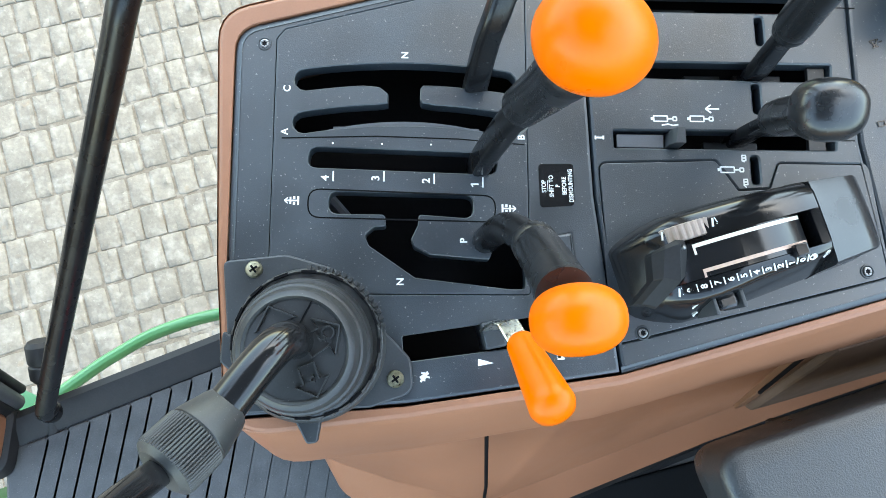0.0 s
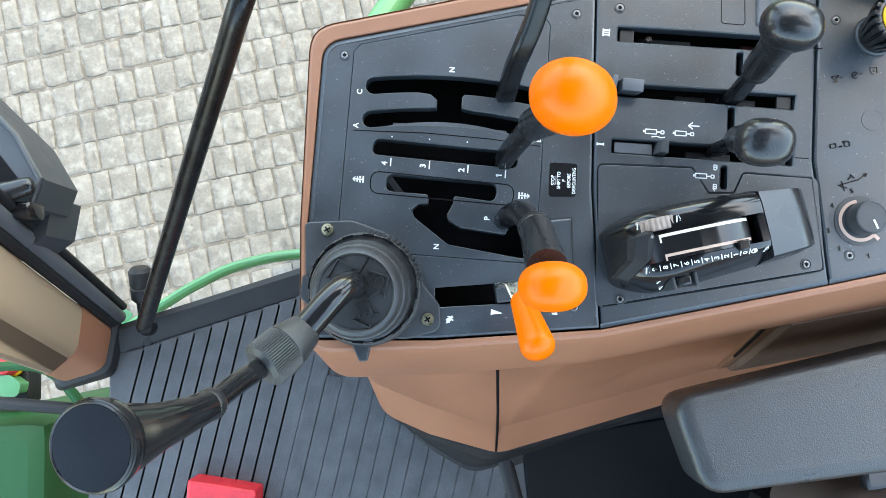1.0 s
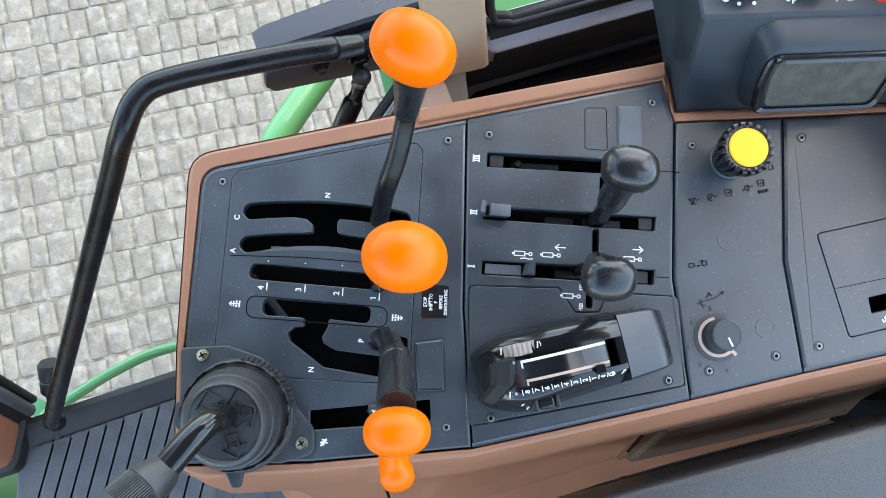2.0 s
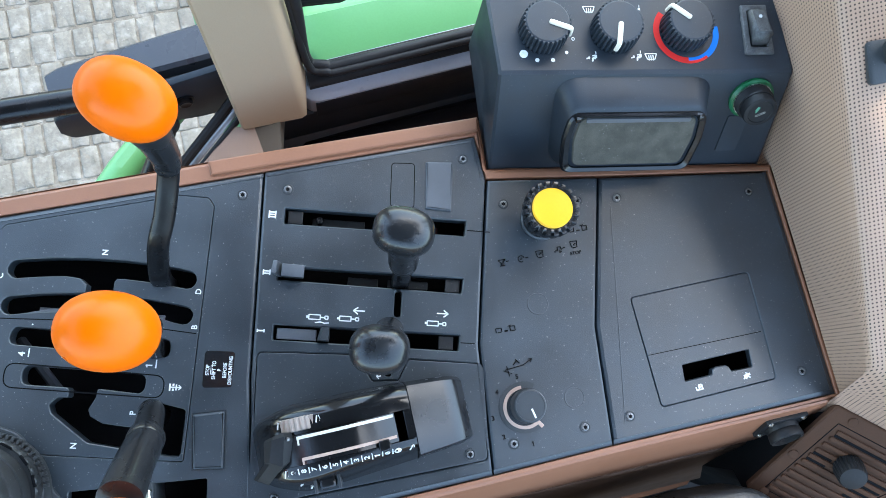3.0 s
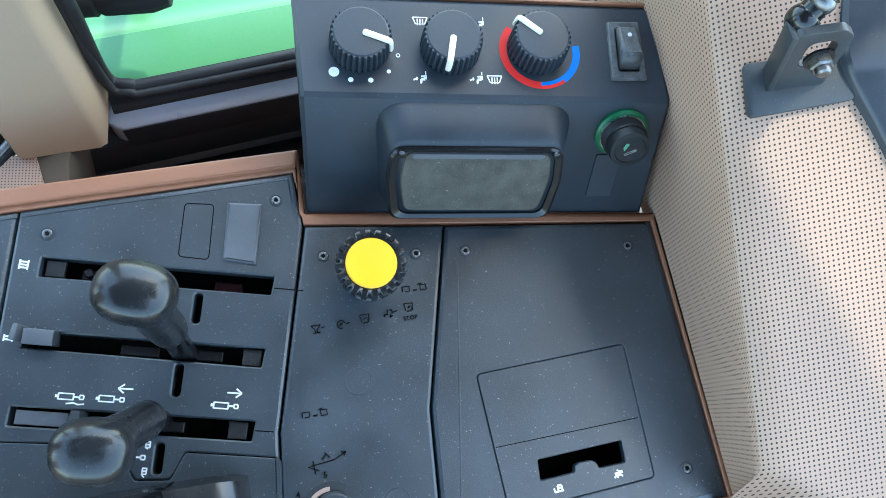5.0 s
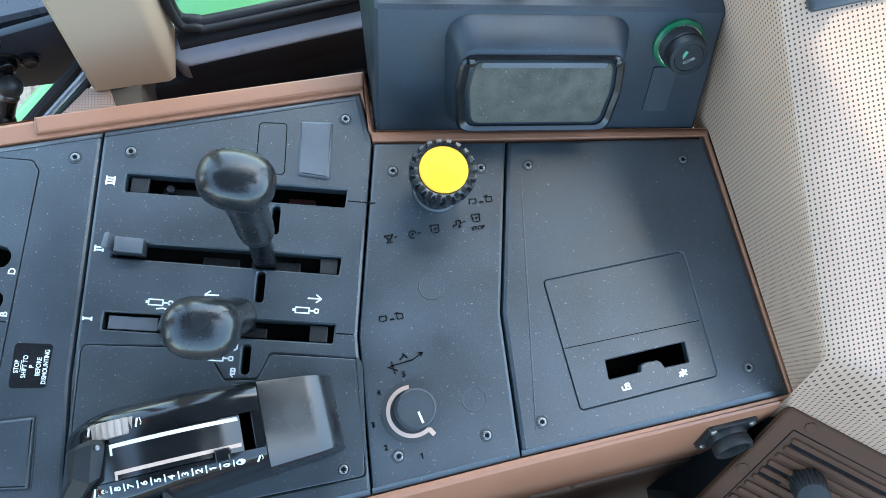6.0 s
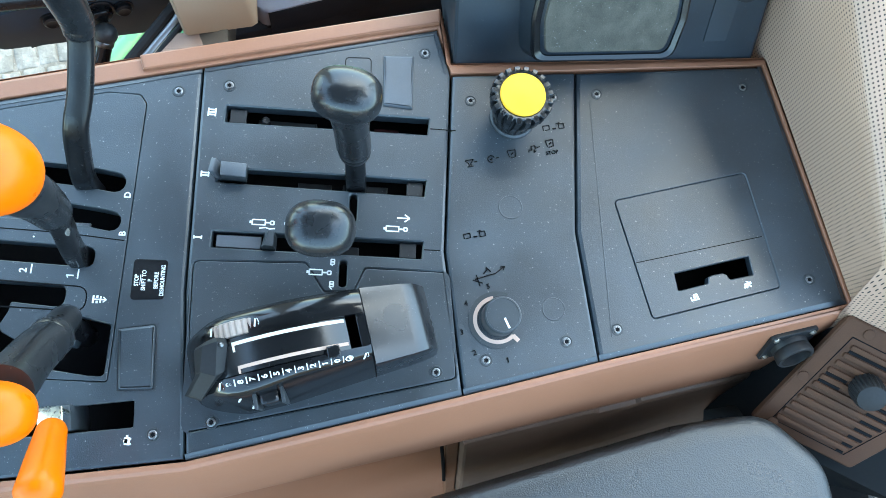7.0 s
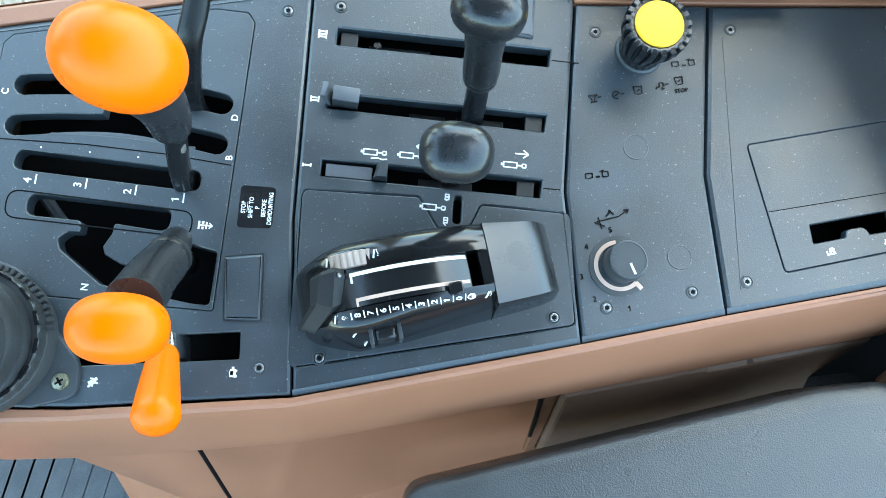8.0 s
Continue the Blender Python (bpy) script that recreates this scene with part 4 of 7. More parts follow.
# Column-type lever with its round moulded boot.
crank = thing("cranked_lever", (-0.366, -0.228, 0.0), "black cranked lever with a knurled collar rising from a round boot", "lever")
part("mounting_plate", slab(fillet([(-0.4135, -0.262), (-0.335, -0.2675), (-0.309, -0.262), (-0.309, -0.242), (-0.330, -0.215), (-0.345, -0.186), (-0.375, -0.1735), (-0.4120, -0.1735)], [0.003, 0.003, 0.0095, 0.0095, 0.02, 0.02, 0.01, 0.004]), [], 0.0035, 0.0034, 0.0012), BLACK_FINE, crank)
for x, y in ((-0.3945, -0.1805), (-0.3190, -0.2530)):
    sc = part("cross_screw", lathe([(0.0051, 0.0030), (0.0051, 0.0042), (0.0043, 0.0055), (0.0002, 0.0060)], 20, flat(x, y)), PASSIVATED, crank)
    # Near-black cross on the head, painting the recess's shade.
    part("cross_recess", join(box(-0.0026, 0.0026, -0.0006, 0.0006, 0.0052, 0.0063, 0, flat(x, y, 30)), box(-0.0006, 0.0006, -0.0026, 0.0026, 0.0052, 0.0063, 0, flat(x, y, 30))), DEEP, sc)
BT = flat(-0.366, -0.228, 0)
part("boot_base", lathe([(0.0440, 0.003), (0.0440, 0.010), (0.0425, 0.014), (0.0415, 0.0145), (0.0410, 0.020), (0.0395, 0.0215)], 72, BT), BOOT, crank)
part("boot_ring", lathe([(0.0418, 0.012), (0.0422, 0.018), (0.0418, 0.0225), (0.0405, 0.0235), (0.0396, 0.0220), (0.0390, 0.0180)], 144, BT, flute=36, depth=0.0010, span=(0, 2)), BOOT, crank)
BC = pose(-0.366, -0.228, 0.0, 5, -5, 0)
part("boot_cap", lathe([(0.0388, 0.012), (0.0386, 0.024), (0.0380, 0.0258), (0.0366, 0.0262), (0.0362, 0.0330), (0.0352, 0.0352), (0.0340, 0.0358), (0.0334, 0.0400), (0.0318, 0.0424), (0.0300, 0.0430), (0.0288, 0.0440), (0.0274, 0.0432), (0.0268, 0.0420), (0.0002, 0.0428)], 72, BC), BOOT, crank)
for k in range(16):
    a = radians(15 + k * 360 / 16)
    part("ring_slot", box(-0.0042, 0.0042, -0.0008, 0.0008, 0.0215, 0.0243, 0.0002, BT @ pose(0.0402 * math.cos(a), 0.0402 * math.sin(a), 0, 0, 0, math.degrees(a) + 90)), LINE, crank)


teeth = bm_new()
for k in range(15):
    a = radians(8 + k * 5.4)
    join(teeth, box(-0.0016, 0.0012, -0.0011, 0.0011, 0.0100, 0.0160, 0.0002, BT @ pose(0.0440 * math.cos(a), 0.0440 * math.sin(a), 0, 0, 0, math.degrees(a))))
part("ring_teeth", teeth, BOOT, crank, "row of fine teeth on the boot's rim")


def block_arrow(cx, cy, deg, size):
    pts = [(-0.30, -0.55), (0.30, -0.55), (0.30, 0.05), (0.62, 0.05), (0.0, 0.62), (-0.62, 0.05), (-0.30, 0.05)]
    pts = [(x * size, y * size) for x, y in pts]
    part("moulded_arrow", strip(pts, 0.0010, 0.0020, 0.0424, closed=True, place=BC @ pose(cx, cy, 0, 0, 0, deg)), BOOT, crank)
    bars([(-2.2, -1.6, 1.4, -1.2, 0.9), (-1.8, 1.2, 2.0, 0.6, 0.9), (0.2, -1.4, 0.6, 1.4, 0.9)], BC @ pose(cx, cy, 0.0424, 0, 0, deg), BOOT, crank, "moulded_sign", 0.0016)


block_arrow(-0.0085, 0.0135, 14, 0.0185), block_arrow(0.0150, 0.0050, -62, 0.0185), block_arrow(0.0070, -0.0165, 195, 0.0150)
part("moulded_ring", lathe([(0.0036, 0.0420), (0.0036, 0.0440), (0.0028, 0.0440), (0.0028, 0.0418), (0.0001, 0.0418)], 18, BC @ pose(0.0185, 0.0075, 0)), BOOT, crank)
part("moulded_line", strip([(0.0, 0.008), (0.0120, 0.0255)], 0.0006, 0.0006, 0.0424, place=BC), LINE, crank)
part("boot_tab", slab(fillet([(-0.372, -0.2830), (-0.366, -0.2830), (-0.362, -0.268), (-0.378, -0.268)], 0.0025), [], 0.010, 0.006, 0.001), BLACK_FINE, crank)
part("boot_tab", slab(fillet([(-0.4165, -0.232), (-0.409, -0.240), (-0.404, -0.222), (-0.4135, -0.214)], 0.002), [], 0.010, 0.006, 0.001), BLACK_FINE, crank)
part("shaft", tube([(-0.3690, -0.2270, 0.030), (-0.3695, -0.2268, 0.058), (-0.3735, -0.2290, 0.0705), (-0.3830, -0.2385, 0.0775), (-0.4010, -0.2585, 0.0815)], 0.0098, 20, steps=7), GLOSS, crank)
CA, CB = Vector((-0.3985, -0.2562, 0.0785)), Vector((-0.4252, -0.2805, 0.1000))
CD = (CB - CA)
cm = Matrix.Translation(CA) @ CD.to_track_quat("Z", "Y").to_matrix().to_4x4()
L = CD.length
part("collar", lathe([(0.0095, -0.001), (0.0112, 0.0), (0.0124, L * 0.06), (0.0158, L * 0.40), (0.0160, L * 0.44), (0.0156, L * 0.455), (0.0166, L * 0.475), (0.0168, L * 0.88), (0.0160, L * 0.93), (0.0120, L * 0.985), (0.0068, L)], 240, cm, flute=60, depth=0.0011, span=(6, 7)), BOOT, crank, "knurled black collar", sharp=18)
part("handle_tube", tube([CB - CD * 0.05, (-0.4320, -0.2870, 0.128), (-0.4395, -0.2965, 0.160)], 0.0068, 16, steps=5), GLOSS, crank)
part("grip_ring", tube([(-0.4384, -0.2954, 0.1555), (-0.4396, -0.2963, 0.1590)], 0.0094, 24, steps=1), KNOB, crank)
part("grip", tube([(-0.4390, -0.2960, 0.158), (-0.4450, -0.2990, 0.172), (-0.4560, -0.3030, 0.188), (-0.4680, -0.3065, 0.199)], [0.0088, 0.0095, 0.0125, 0.0180], 28, steps=6, up=(0, 0, 1)), GLOSS, crank, "black flared grip")
HE = Matrix.Translation((-0.4775, -0.3080, 0.2120)) @ pose(0, 0, 0, 4, -10, 0)
part("grip_head", lathe([(0.0150, -0.013), (0.0225, -0.006), (0.0238, 0.0), (0.0232, 0.0030), (0.0220, 0.0040)], 44, HE), GLOSS, crank)
part("grip_rim", lathe([(0.0226, 0.0020), (0.0226, 0.0046), (0.0218, 0.0052), (0.0212, 0.0046), (0.0212, 0.0030)], 44, HE), KNOB, crank, "worn black rim")
part("grip_face", lathe([(0.0214, 0.0030), (0.0210, 0.0046), (0.0002, 0.0062)], 44, HE), END_FACE, crank, "smooth black end face")


# Two hydraulic spool levers.
def spool_lever(base, waist, neck, head, size, name):
    ob = thing(name, (base[0], base[1], -0.02), "black hydraulic lever with a rounded glossy knob", "lever", "hydraulic spool levers")
    b, w, n, h = (Vector(p) for p in (base, waist, neck, head))
    part("stick", tube([(b.x, b.y, -0.02), b, w, n], [0.0070, 0.0072, 0.0066], 16, 0.62, up=(0, 1, 0), steps=5, power=4.5), STEEL_BLACK, ob)
    d = (h - n).normalized()
    part("neck", tube([n - d * 0.006, n, n + (h - n) * 0.4, h - d * 0.010], [0.0098, 0.0112, 0.0112, 0.0125], 20, steps=4, round_ends=False), KNOB, ob)
    part("neck_rim", tube([n - d * 0.0075, n - d * 0.004], 0.0106, 20, steps=1), KNOB, ob)
    part("knob", blob((size[0], size[1], size[2]), 2.4, 36, 24, Matrix.Translation(h) @ pose(0, 0, 0, *size[3])), KNOB, ob, "rounded glossy black knob")
    return ob


spool_lever((-0.0830, -0.1270, 0.0), (-0.0815, -0.1275, 0.018), (-0.0820, -0.1300, 0.040), (-0.0907, -0.1455, 0.0985), (0.0196, 0.0160, 0.0140, (22, 6, -4)), "spool_lever")
spool_lever((-0.0690, -0.0865, 0.0), (-0.0690, -0.0830, 0.022), (-0.0695, -0.0790, 0.052), (-0.0722, -0.0715, 0.1105), (0.0204, 0.0162, 0.0140, (-8, 4, -12)), "spool_lever")

# Stops and sliders in the lever slots.
st = thing("detent_clip", (*s(-66, -3), -0.006), "small black plastic stop clipped into the lever slot", "stop", "slot stops")
part("block", box(-0.0085, 0.0085, -0.0045, 0.0050, -0.008, 0.0100, 0.0006, flat(*s(-62.5, -2.5), -6.3) @ pose(0, 0, 0, 5, 6, 0)), BLACK_FINE, st)
part("cap", box(-0.0085, 0.0085, -0.0045, 0.0050, 0.0101, 0.0122, 0.0006, flat(*s(-62.5, -2.5), -6.3) @ pose(0, 0, 0, 5, 6, 0)), GREY, st)
part("spring_tongue", box(-0.0018, 0.0018, -0.0050, 0.0050, -0.006, 0.0125, 0.0006, flat(*s(-73.0, -1.5), -14) @ pose(0, 0, 0, 0, -12, 0)), GREY, st)
st = thing("slide_stop", (*s(-35, -50), -0.006), "small black sliding stop in the lower lever slot", "stop", "slot stops")
part("slider", loft([[Vector((*s(x, y), z)) for x, y in ((-40.0 + k, -54.5), (-30.5, -54.5), (-30.5, -44.5), (-38.0 + k, -44.5))] for k, z in ((0, -0.008), (0.8, 0.004), (3.2, 0.0085))]), BLACK_FINE, st)
part("slide_strip", slab(sr([(-70.5, -54.5), (-40.5, -54.5), (-40.5, -46.0), (-70.5, -46.0)], 0.0004), [], -0.0030, 0.002, 0.0003), GREY, st, "grey sliding strip")
for x, y in ((59, -49.8), (62, -4.4), (-66, 42)):
    part("end_pad", slab(sr([(x - 4.5, y - 5.2), (x + 7.0, y - 5.2), (x + 7.0, y + 5.2), (x - 4.5, y + 5.2)], 0.0004), [], -0.0042, 0.003, 0.0004), SLOT_DARK, console)

for x0, x1, y, z, mat in ((12, 44, -4.4, -0.0130, SLOT_DARK), (-20, 4, -4.4, -0.0150, SLOT_DARK), (-52, -10, 42, -0.0150, SLOT_DARK), (32, 50, 42, -0.0160, RED_DARK), (-10, 26, -49.8, -0.0150, SLOT_DARK)):
    part("slot_link", slab(sr([(x0, y - 3.4), (x1, y - 3.4), (x1, y + 3.0), (x0, y + 3.0)], 0.0006), [], z, 0.004, 0.0006), mat, console)
part("slot_pin", lathe([(0.0030, -0.016), (0.0030, -0.0085), (0.0022, -0.0075)], 16, flat(*s(-46, 42))), KNOB, console)
# Hitch control with its thumb wheel, scale and paddle.
QO = Vector((-0.115, -0.200))
QM = pose(QO.x, QO.y, 0, 0, 0, 9.5)


HX0, HX1 = -0.0520, 0.0482


def hitch_high(x):
    """Height of the housing along its length: an arch that falls off at both ends."""
    h = 0.0462 - (4.2 if x < 0 else 2.6) * min(x, 0.040) ** 2 - 0.33 * max(0.0, x - 0.040)
    nose = max(0.0, min(1.0, (x + 0.0660) / 0.020))
    tail = max(0.0, min(1.0, (0.0915 - x) / 0.008))
    return h * (0.35 + 0.65 * nose ** 0.6) * (0.55 + 0.45 * tail ** 0.5)


def hitch_sides(x):
    """How far the housing's foot reaches to its far and near side."""
    nose = max(0.0, min(1.0, (x + 0.0660) / 0.030)) ** 0.5
    tail = max(0.0, min(1.0, (0.0915 - x) / 0.012)) ** 0.5
    far = (0.0298 - 0.0010 * max(0, x / 0.03) ** 1.5) * (0.55 + 0.45 * nose) * (0.88 + 0.12 * tail)
    near = (0.0345 - 0.0045 * max(0, (x + 0.01) / 0.06)) * (0.50 + 0.50 * nose) * (0.90 + 0.10 * tail)
    return far, near


def hitch_section(x, lo=-1.0, hi=1.0, floor=None):
    """Cross-section at x, kept between lo and hi across; floor: where the cut sides end below."""
    h = hitch_high(x)
    far, near = hitch_sides(x)
    k = min(1.0, far / 0.0298)
    q = min(1.0, near / 0.0345)
    w = 0.0025 * max(0.0, min(1.0, -x / 0.025)) * q
    if x > HX1 + 0.0004:
        flat_far, flat_near = far * 0.84, near * 0.80
        return [QM @ Vector((x, y, z - 0.0008)) for y, z in ((far, 0.0), (far * 0.94, 0.5 * h), (far * 0.885, 0.86 * h), (far * 0.865, 0.95 * h), (flat_far - 0.002, 0.965 * h), (flat_far * 0.5, 0.990 * h), (0.0, h), (-flat_near * 0.5, 0.994 * h), (-flat_near + 0.002, 0.975 * h), (-flat_near - 0.0008, 0.96 * h), (-flat_near - 0.0022, 0.88 * h), (-near * 0.93, 0.42 * h), (-near * 0.98, 0.16 * h), (-near, 0.0))]
    pts = [(far, 0.0), (far * 0.985, 0.35 * h), (far * 0.93, 0.62 * h), (0.0262 * k, 0.84 * h), (0.0230 * k, 0.94 * h), (0.0185 * k, 0.99 * h), (0.0115 * k, h), (0.0, h), (-0.0120 * q, h), (-0.0190 * q - w, 0.975 * h), (-0.0212 * q - w, 0.935 * h), (-0.0226 * q - w, 0.87 * h), (-near * 0.84, 0.45 * h), (-near * 0.965, 0.16 * h), (-near, 0.0)]
    if floor is None:
        out = pts
    elif lo > 0:
        out = [p for p in pts if p[0] > lo + 1e-5] + [(lo, h), (lo, floor), (lo + 0.004, 0.0)]
    else:
        out = [(hi - 0.004, 0.0), (hi, floor), (hi, h)] + [p for p in pts if p[0] < hi - 1e-5]
    return [QM @ Vector((x, y, z - 0.0008)) for y, z in out]


def hitch_top(x, y):
    """Height of the housing at a point, and its slope across, in degrees."""
    row = [QM.inverted() @ p for p in hitch_section(x)]
    for a, b in zip(row, row[1:]):
        if b.y <= y <= a.y:
            k = (a.y - y) / max(1e-6, a.y - b.y)
            return a.z + (b.z - a.z) * k, math.degrees(math.atan2(a.z - b.z, a.y - b.y))
    return 0.0, 0.0


hitch = thing("hitch_control", (QO.x, QO.y, 0.0), "glossy black hitch control with a numbered scale and thumb wheel", "hitch control")
span_x = [HX0 + (HX1 - HX0) * k / 18 for k in range(19)]
part("nose", loft([hitch_section(x) for x in (-0.0658, -0.0645, -0.062, -0.058, HX0)]), GLOSS, hitch)
part("far_wall", loft([hitch_section(x, lo=0.0080, floor=0.004) for x in span_x]), GLOSS, hitch)
part("near_wall", loft([hitch_section(x, hi=-0.0130, floor=0.004) for x in span_x]), GLOSS, hitch)
part("rear_cover", loft([hitch_section(x) for x in (HX1 + 0.0006, 0.055, 0.065, 0.075, 0.083, 0.0875, 0.0900, 0.0912)]), COVER, hitch, "smooth glossy rear cover")
# The well's shade is in the floor's near-black colour.
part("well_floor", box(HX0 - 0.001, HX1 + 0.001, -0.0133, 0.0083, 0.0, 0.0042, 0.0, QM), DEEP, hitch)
part("well_end", box(0.0425, HX1 + 0.001, -0.0131, 0.0081, 0.0, 0.0385, 0.0006, QM), GLOSS, hitch)
part("cover_joint", tube([*hitch_section(HX1 + 0.0003)], 0.0004, 6, steps=1, round_ends=False), LINE, hitch)
WR, WZ = 0.075, -0.0262


def wheel_band(y0, y1, lift, a0, a1):
    n = 30
    rings = []
    for k in range(n + 1):
        a = radians(a0 + (a1 - a0) * k / n)
        r = WR + lift
        rings.append([QM @ Vector((-0.006 + q * math.sin(a), y, WZ + q * math.cos(a))) for q, y in ((r - 0.012, y0), (r - 0.012, y1), (r, y1), (r, y0))])
    return loft(rings)


part("quadrant", wheel_band(-0.0126, 0.0076, 0.0, -37, 34), GLOSS, hitch)
part("stripe", wheel_band(0.0046, 0.0068, 0.0004, -21, 33), CREAM, hitch, "cream scale stripe")
part("stripe", wheel_band(-0.0100, -0.0079, 0.0004, -20, 33), PINK, hitch, "pale pink scale stripe")
part("stripe_end", wheel_band(0.0008, 0.0048, 0.0004, -21, -20), CREAM, hitch)
part("stripe_end", wheel_band(-0.0126, -0.0098, 0.0004, -20, -19), PINK, hitch)
part("thumb_wheel", lathe([(0.0208, -0.0048), (0.0220, -0.0042), (0.0220, 0.0042), (0.0208, 0.0048)], 204, QM @ pose(-0.0275, 0.0150, 0.0229, 90), flute=34, depth=0.0011), WHEEL, hitch, "ribbed pinkish-beige thumb wheel", sharp=30)
PADDLE = (
    ((-0.0545, 0.0090, 0.040), (-0.0480, 0.0105, 0.0450), (-0.0415, 0.0118, 0.0460), (-0.0360, 0.0105, 0.0425)),
    ((-0.0556, 0.0073, 0.041), (-0.0493, 0.0083, 0.0465), (-0.0405, 0.0090, 0.0475), (-0.0355, 0.0065, 0.0435)),
    ((-0.0577, -0.0056, 0.038), (-0.0538, -0.0062, 0.0435), (-0.0454, -0.0107, 0.0445), (-0.0400, -0.0084, 0.0400)),
    ((-0.0582, -0.0065, 0.0365), (-0.0542, -0.0072, 0.0420), (-0.0462, -0.0118, 0.0430), (-0.0430, -0.0105, 0.0385)),
    ((-0.0676, -0.0150, 0.0255), (-0.0650, -0.0165, 0.0300), (-0.0578, -0.0208, 0.0300), (-0.0567, -0.0185, 0.0260)),
    ((-0.0686, -0.0159, 0.0240), (-0.0658, -0.0174, 0.0280), (-0.0586, -0.0217, 0.0280), (-0.0577, -0.0195, 0.0240)),
)
paddle_rows = [[QM @ Vector(p) for p in (*row, (row[3][0], row[3][1], row[3][2] - 0.012), (row[0][0], row[0][1], row[0][2] - 0.012))] for row in PADDLE]
part("paddle", loft(paddle_rows), RUBBER, hitch, "folded black paddle", sharp=14)
part("paddle_pin", lathe([(0.0014, -0.001), (0.0014, 0.0010), (0.0007, 0.0014)], 12, QM @ pose(-0.0388, 0.0066, 0.0459, 0, 35, 0)), DULL_STEEL, hitch)
part("scale_stop", box(0.0212, 0.0292, -0.0160, -0.0090, 0.020, 0.0474, 0.0008, QM), GLOSS, hitch)
for k, ch in enumerate("9876543210"):
    x, y = -0.0395 + 0.00730 * k, -0.0168 - 0.00015 * k
    zz, tilt = hitch_top(x, y)
    zz += 0.0005
    slope = math.degrees(math.atan((hitch_top(x + 0.002, y)[0] - hitch_top(x - 0.002, y)[0]) / 0.004))
    on_top = QM @ pose(x, y, zz) @ pose(0, 0, 0, 0, -slope, 0) @ pose(0, 0, 0, tilt, 0, 0)
    m = on_top @ pose(0, 0, 0, 0, 0, 84)
    lettering(ch, 0.0050, m, WHITE, hitch, name="figure", thick=0.00013)
    part("tick", strip([(0, -0.0021), (0, 0.0021)], 0.0006, 0.0002, 0.0, place=on_top @ pose(0.0037, 0, 0)), WHITE, hitch)
lock_at = QM @ pose(0.0335, -0.0183, hitch_top(0.0335, -0.0183)[0] + 0.0004, hitch_top(0.0335, -0.0183)[1])
part("lock_mark", join(strip([(0.0022 * math.cos(i * math.pi / 5), 0.0015 * math.sin(i * math.pi / 5)) for i in range(10)], 0.0008, 0.0002, 0.0, closed=True, place=lock_at), box(0.0, 0.0022, -0.0012, 0.0012, 0.0, 0.0002, 0, lock_at)), WHITE, hitch)
for x, y in ((0.0433, -0.0188), (-0.0172, 0.0158), (-0.0445, 0.0165), (-0.0359, -0.0264), (-0.0306, -0.0310), (-0.0452, -0.0165)):
    z, rx = hitch_top(x, y)
    z += 0.0004
    bars([(-1.5, -2.1, 1.2, 1.9, 1.1), (1.0, -2.1, 1.7, -2.1, 0.5), (2.0, -1.6, 2.3, 1.6, 0.5)], QM @ pose(x, y, z, rx, 0, 20), WHITE, hitch, "symbol", 0.0003, bold=0.85)
part("rocker", box(-0.0245, -0.0125, -0.0330, -0.0250, 0.006, 0.0335, 0.0020, QM), KNOB, hitch, "small black rocker")
for x in (-0.0268, -0.0102):
    part("rocker_guard", box(x - 0.0012, x + 0.0012, -0.0345, -0.0245, 0.006, 0.0350, 0.0006, QM), BLACK_FINE, hitch)

# Push-pull switch with a yellow cap.
pto = thing("rotary_switch", (0.0490, -0.0395, 0.0), "black ribbed push-pull switch with a round yellow cap", "switch")
PM = flat(0.0475, -0.0408)
part("collar", lathe([(0.0168, 0.0), (0.0168, 0.003), (0.0155, 0.004)], 40, PM), BLACK_FINE, pto)
part("body", loft([[PM @ Vector((q * math.cos(a), q * math.sin(a), z)) for k in range(160) for a in (2 * math.pi * k / 160,) for q in (r - (cut if k % 8 in (5, 6, 7) else 0.0),)] for r, z, cut in ((0.0150, 0.002, 0.0), (0.0155, 0.010, 0.0012), (0.0185, 0.0200, 0.0024), (0.0216, 0.0290, 0.0030), (0.0222, 0.0372, 0.0030), (0.0216, 0.0388, 0.0026), (0.0186, 0.0395, 0.0004), (0.0160, 0.0390, 0.0))]), KNOB, pto, sharp=25)
part("cap", lathe([(0.0160, 0.0370), (0.0159, 0.0402), (0.0150, 0.0410), (0.0002, 0.0413)], 48, PM), YELLOW, pto, "bright yellow cap")

# Rotary dial with an arc scale.
dial = thing("rotary_dial", (0.0225, -0.1890, 0.0), "small black dial with a white pointer in a pale pink arc", "dial")
DM = flat(0.0220, -0.1890)
part("arc_band", disc_arc(0.0148, 0.0198, 62, 312, -0.0002, 0.0006, 48, DM), BLACK_FINE, dial)
part("arc_scale", disc_arc(0.0140, 0.0166, 95, 312, -0.0002, 0.0010, 48, DM), PINK, dial, "pale pink arc")
part("arc_pointer", box(0.0150, 0.0205, -0.0018, 0.0012, 0.0, 0.0011, 0.0003, DM @ pose(0, 0, 0, 0, 0, 312)), PINK, dial)
part("cup", lathe([(0.0140, -0.0002), (0.0138, 0.0012), (0.0134, 0.0012), (0.0132, 0.0005)], 40, DM), BLACK_FINE, dial)
part("knob", lathe([(0.0128, 0.0), (0.0128, 0.0140), (0.0122, 0.0155), (0.0112, 0.0158), (0.0110, 0.0154), (0.0002, 0.0154)], 44, DM @ pose(0.0015, 0.0010, 0)), BLACK_FINE, dial)
part("pointer", strip([(0.0010, -0.0022), (0.0036, -0.0092)], 0.0014, 0.0004, 0.0154, place=DM @ pose(0.0015, 0.0010, 0)), WHITE, dial)

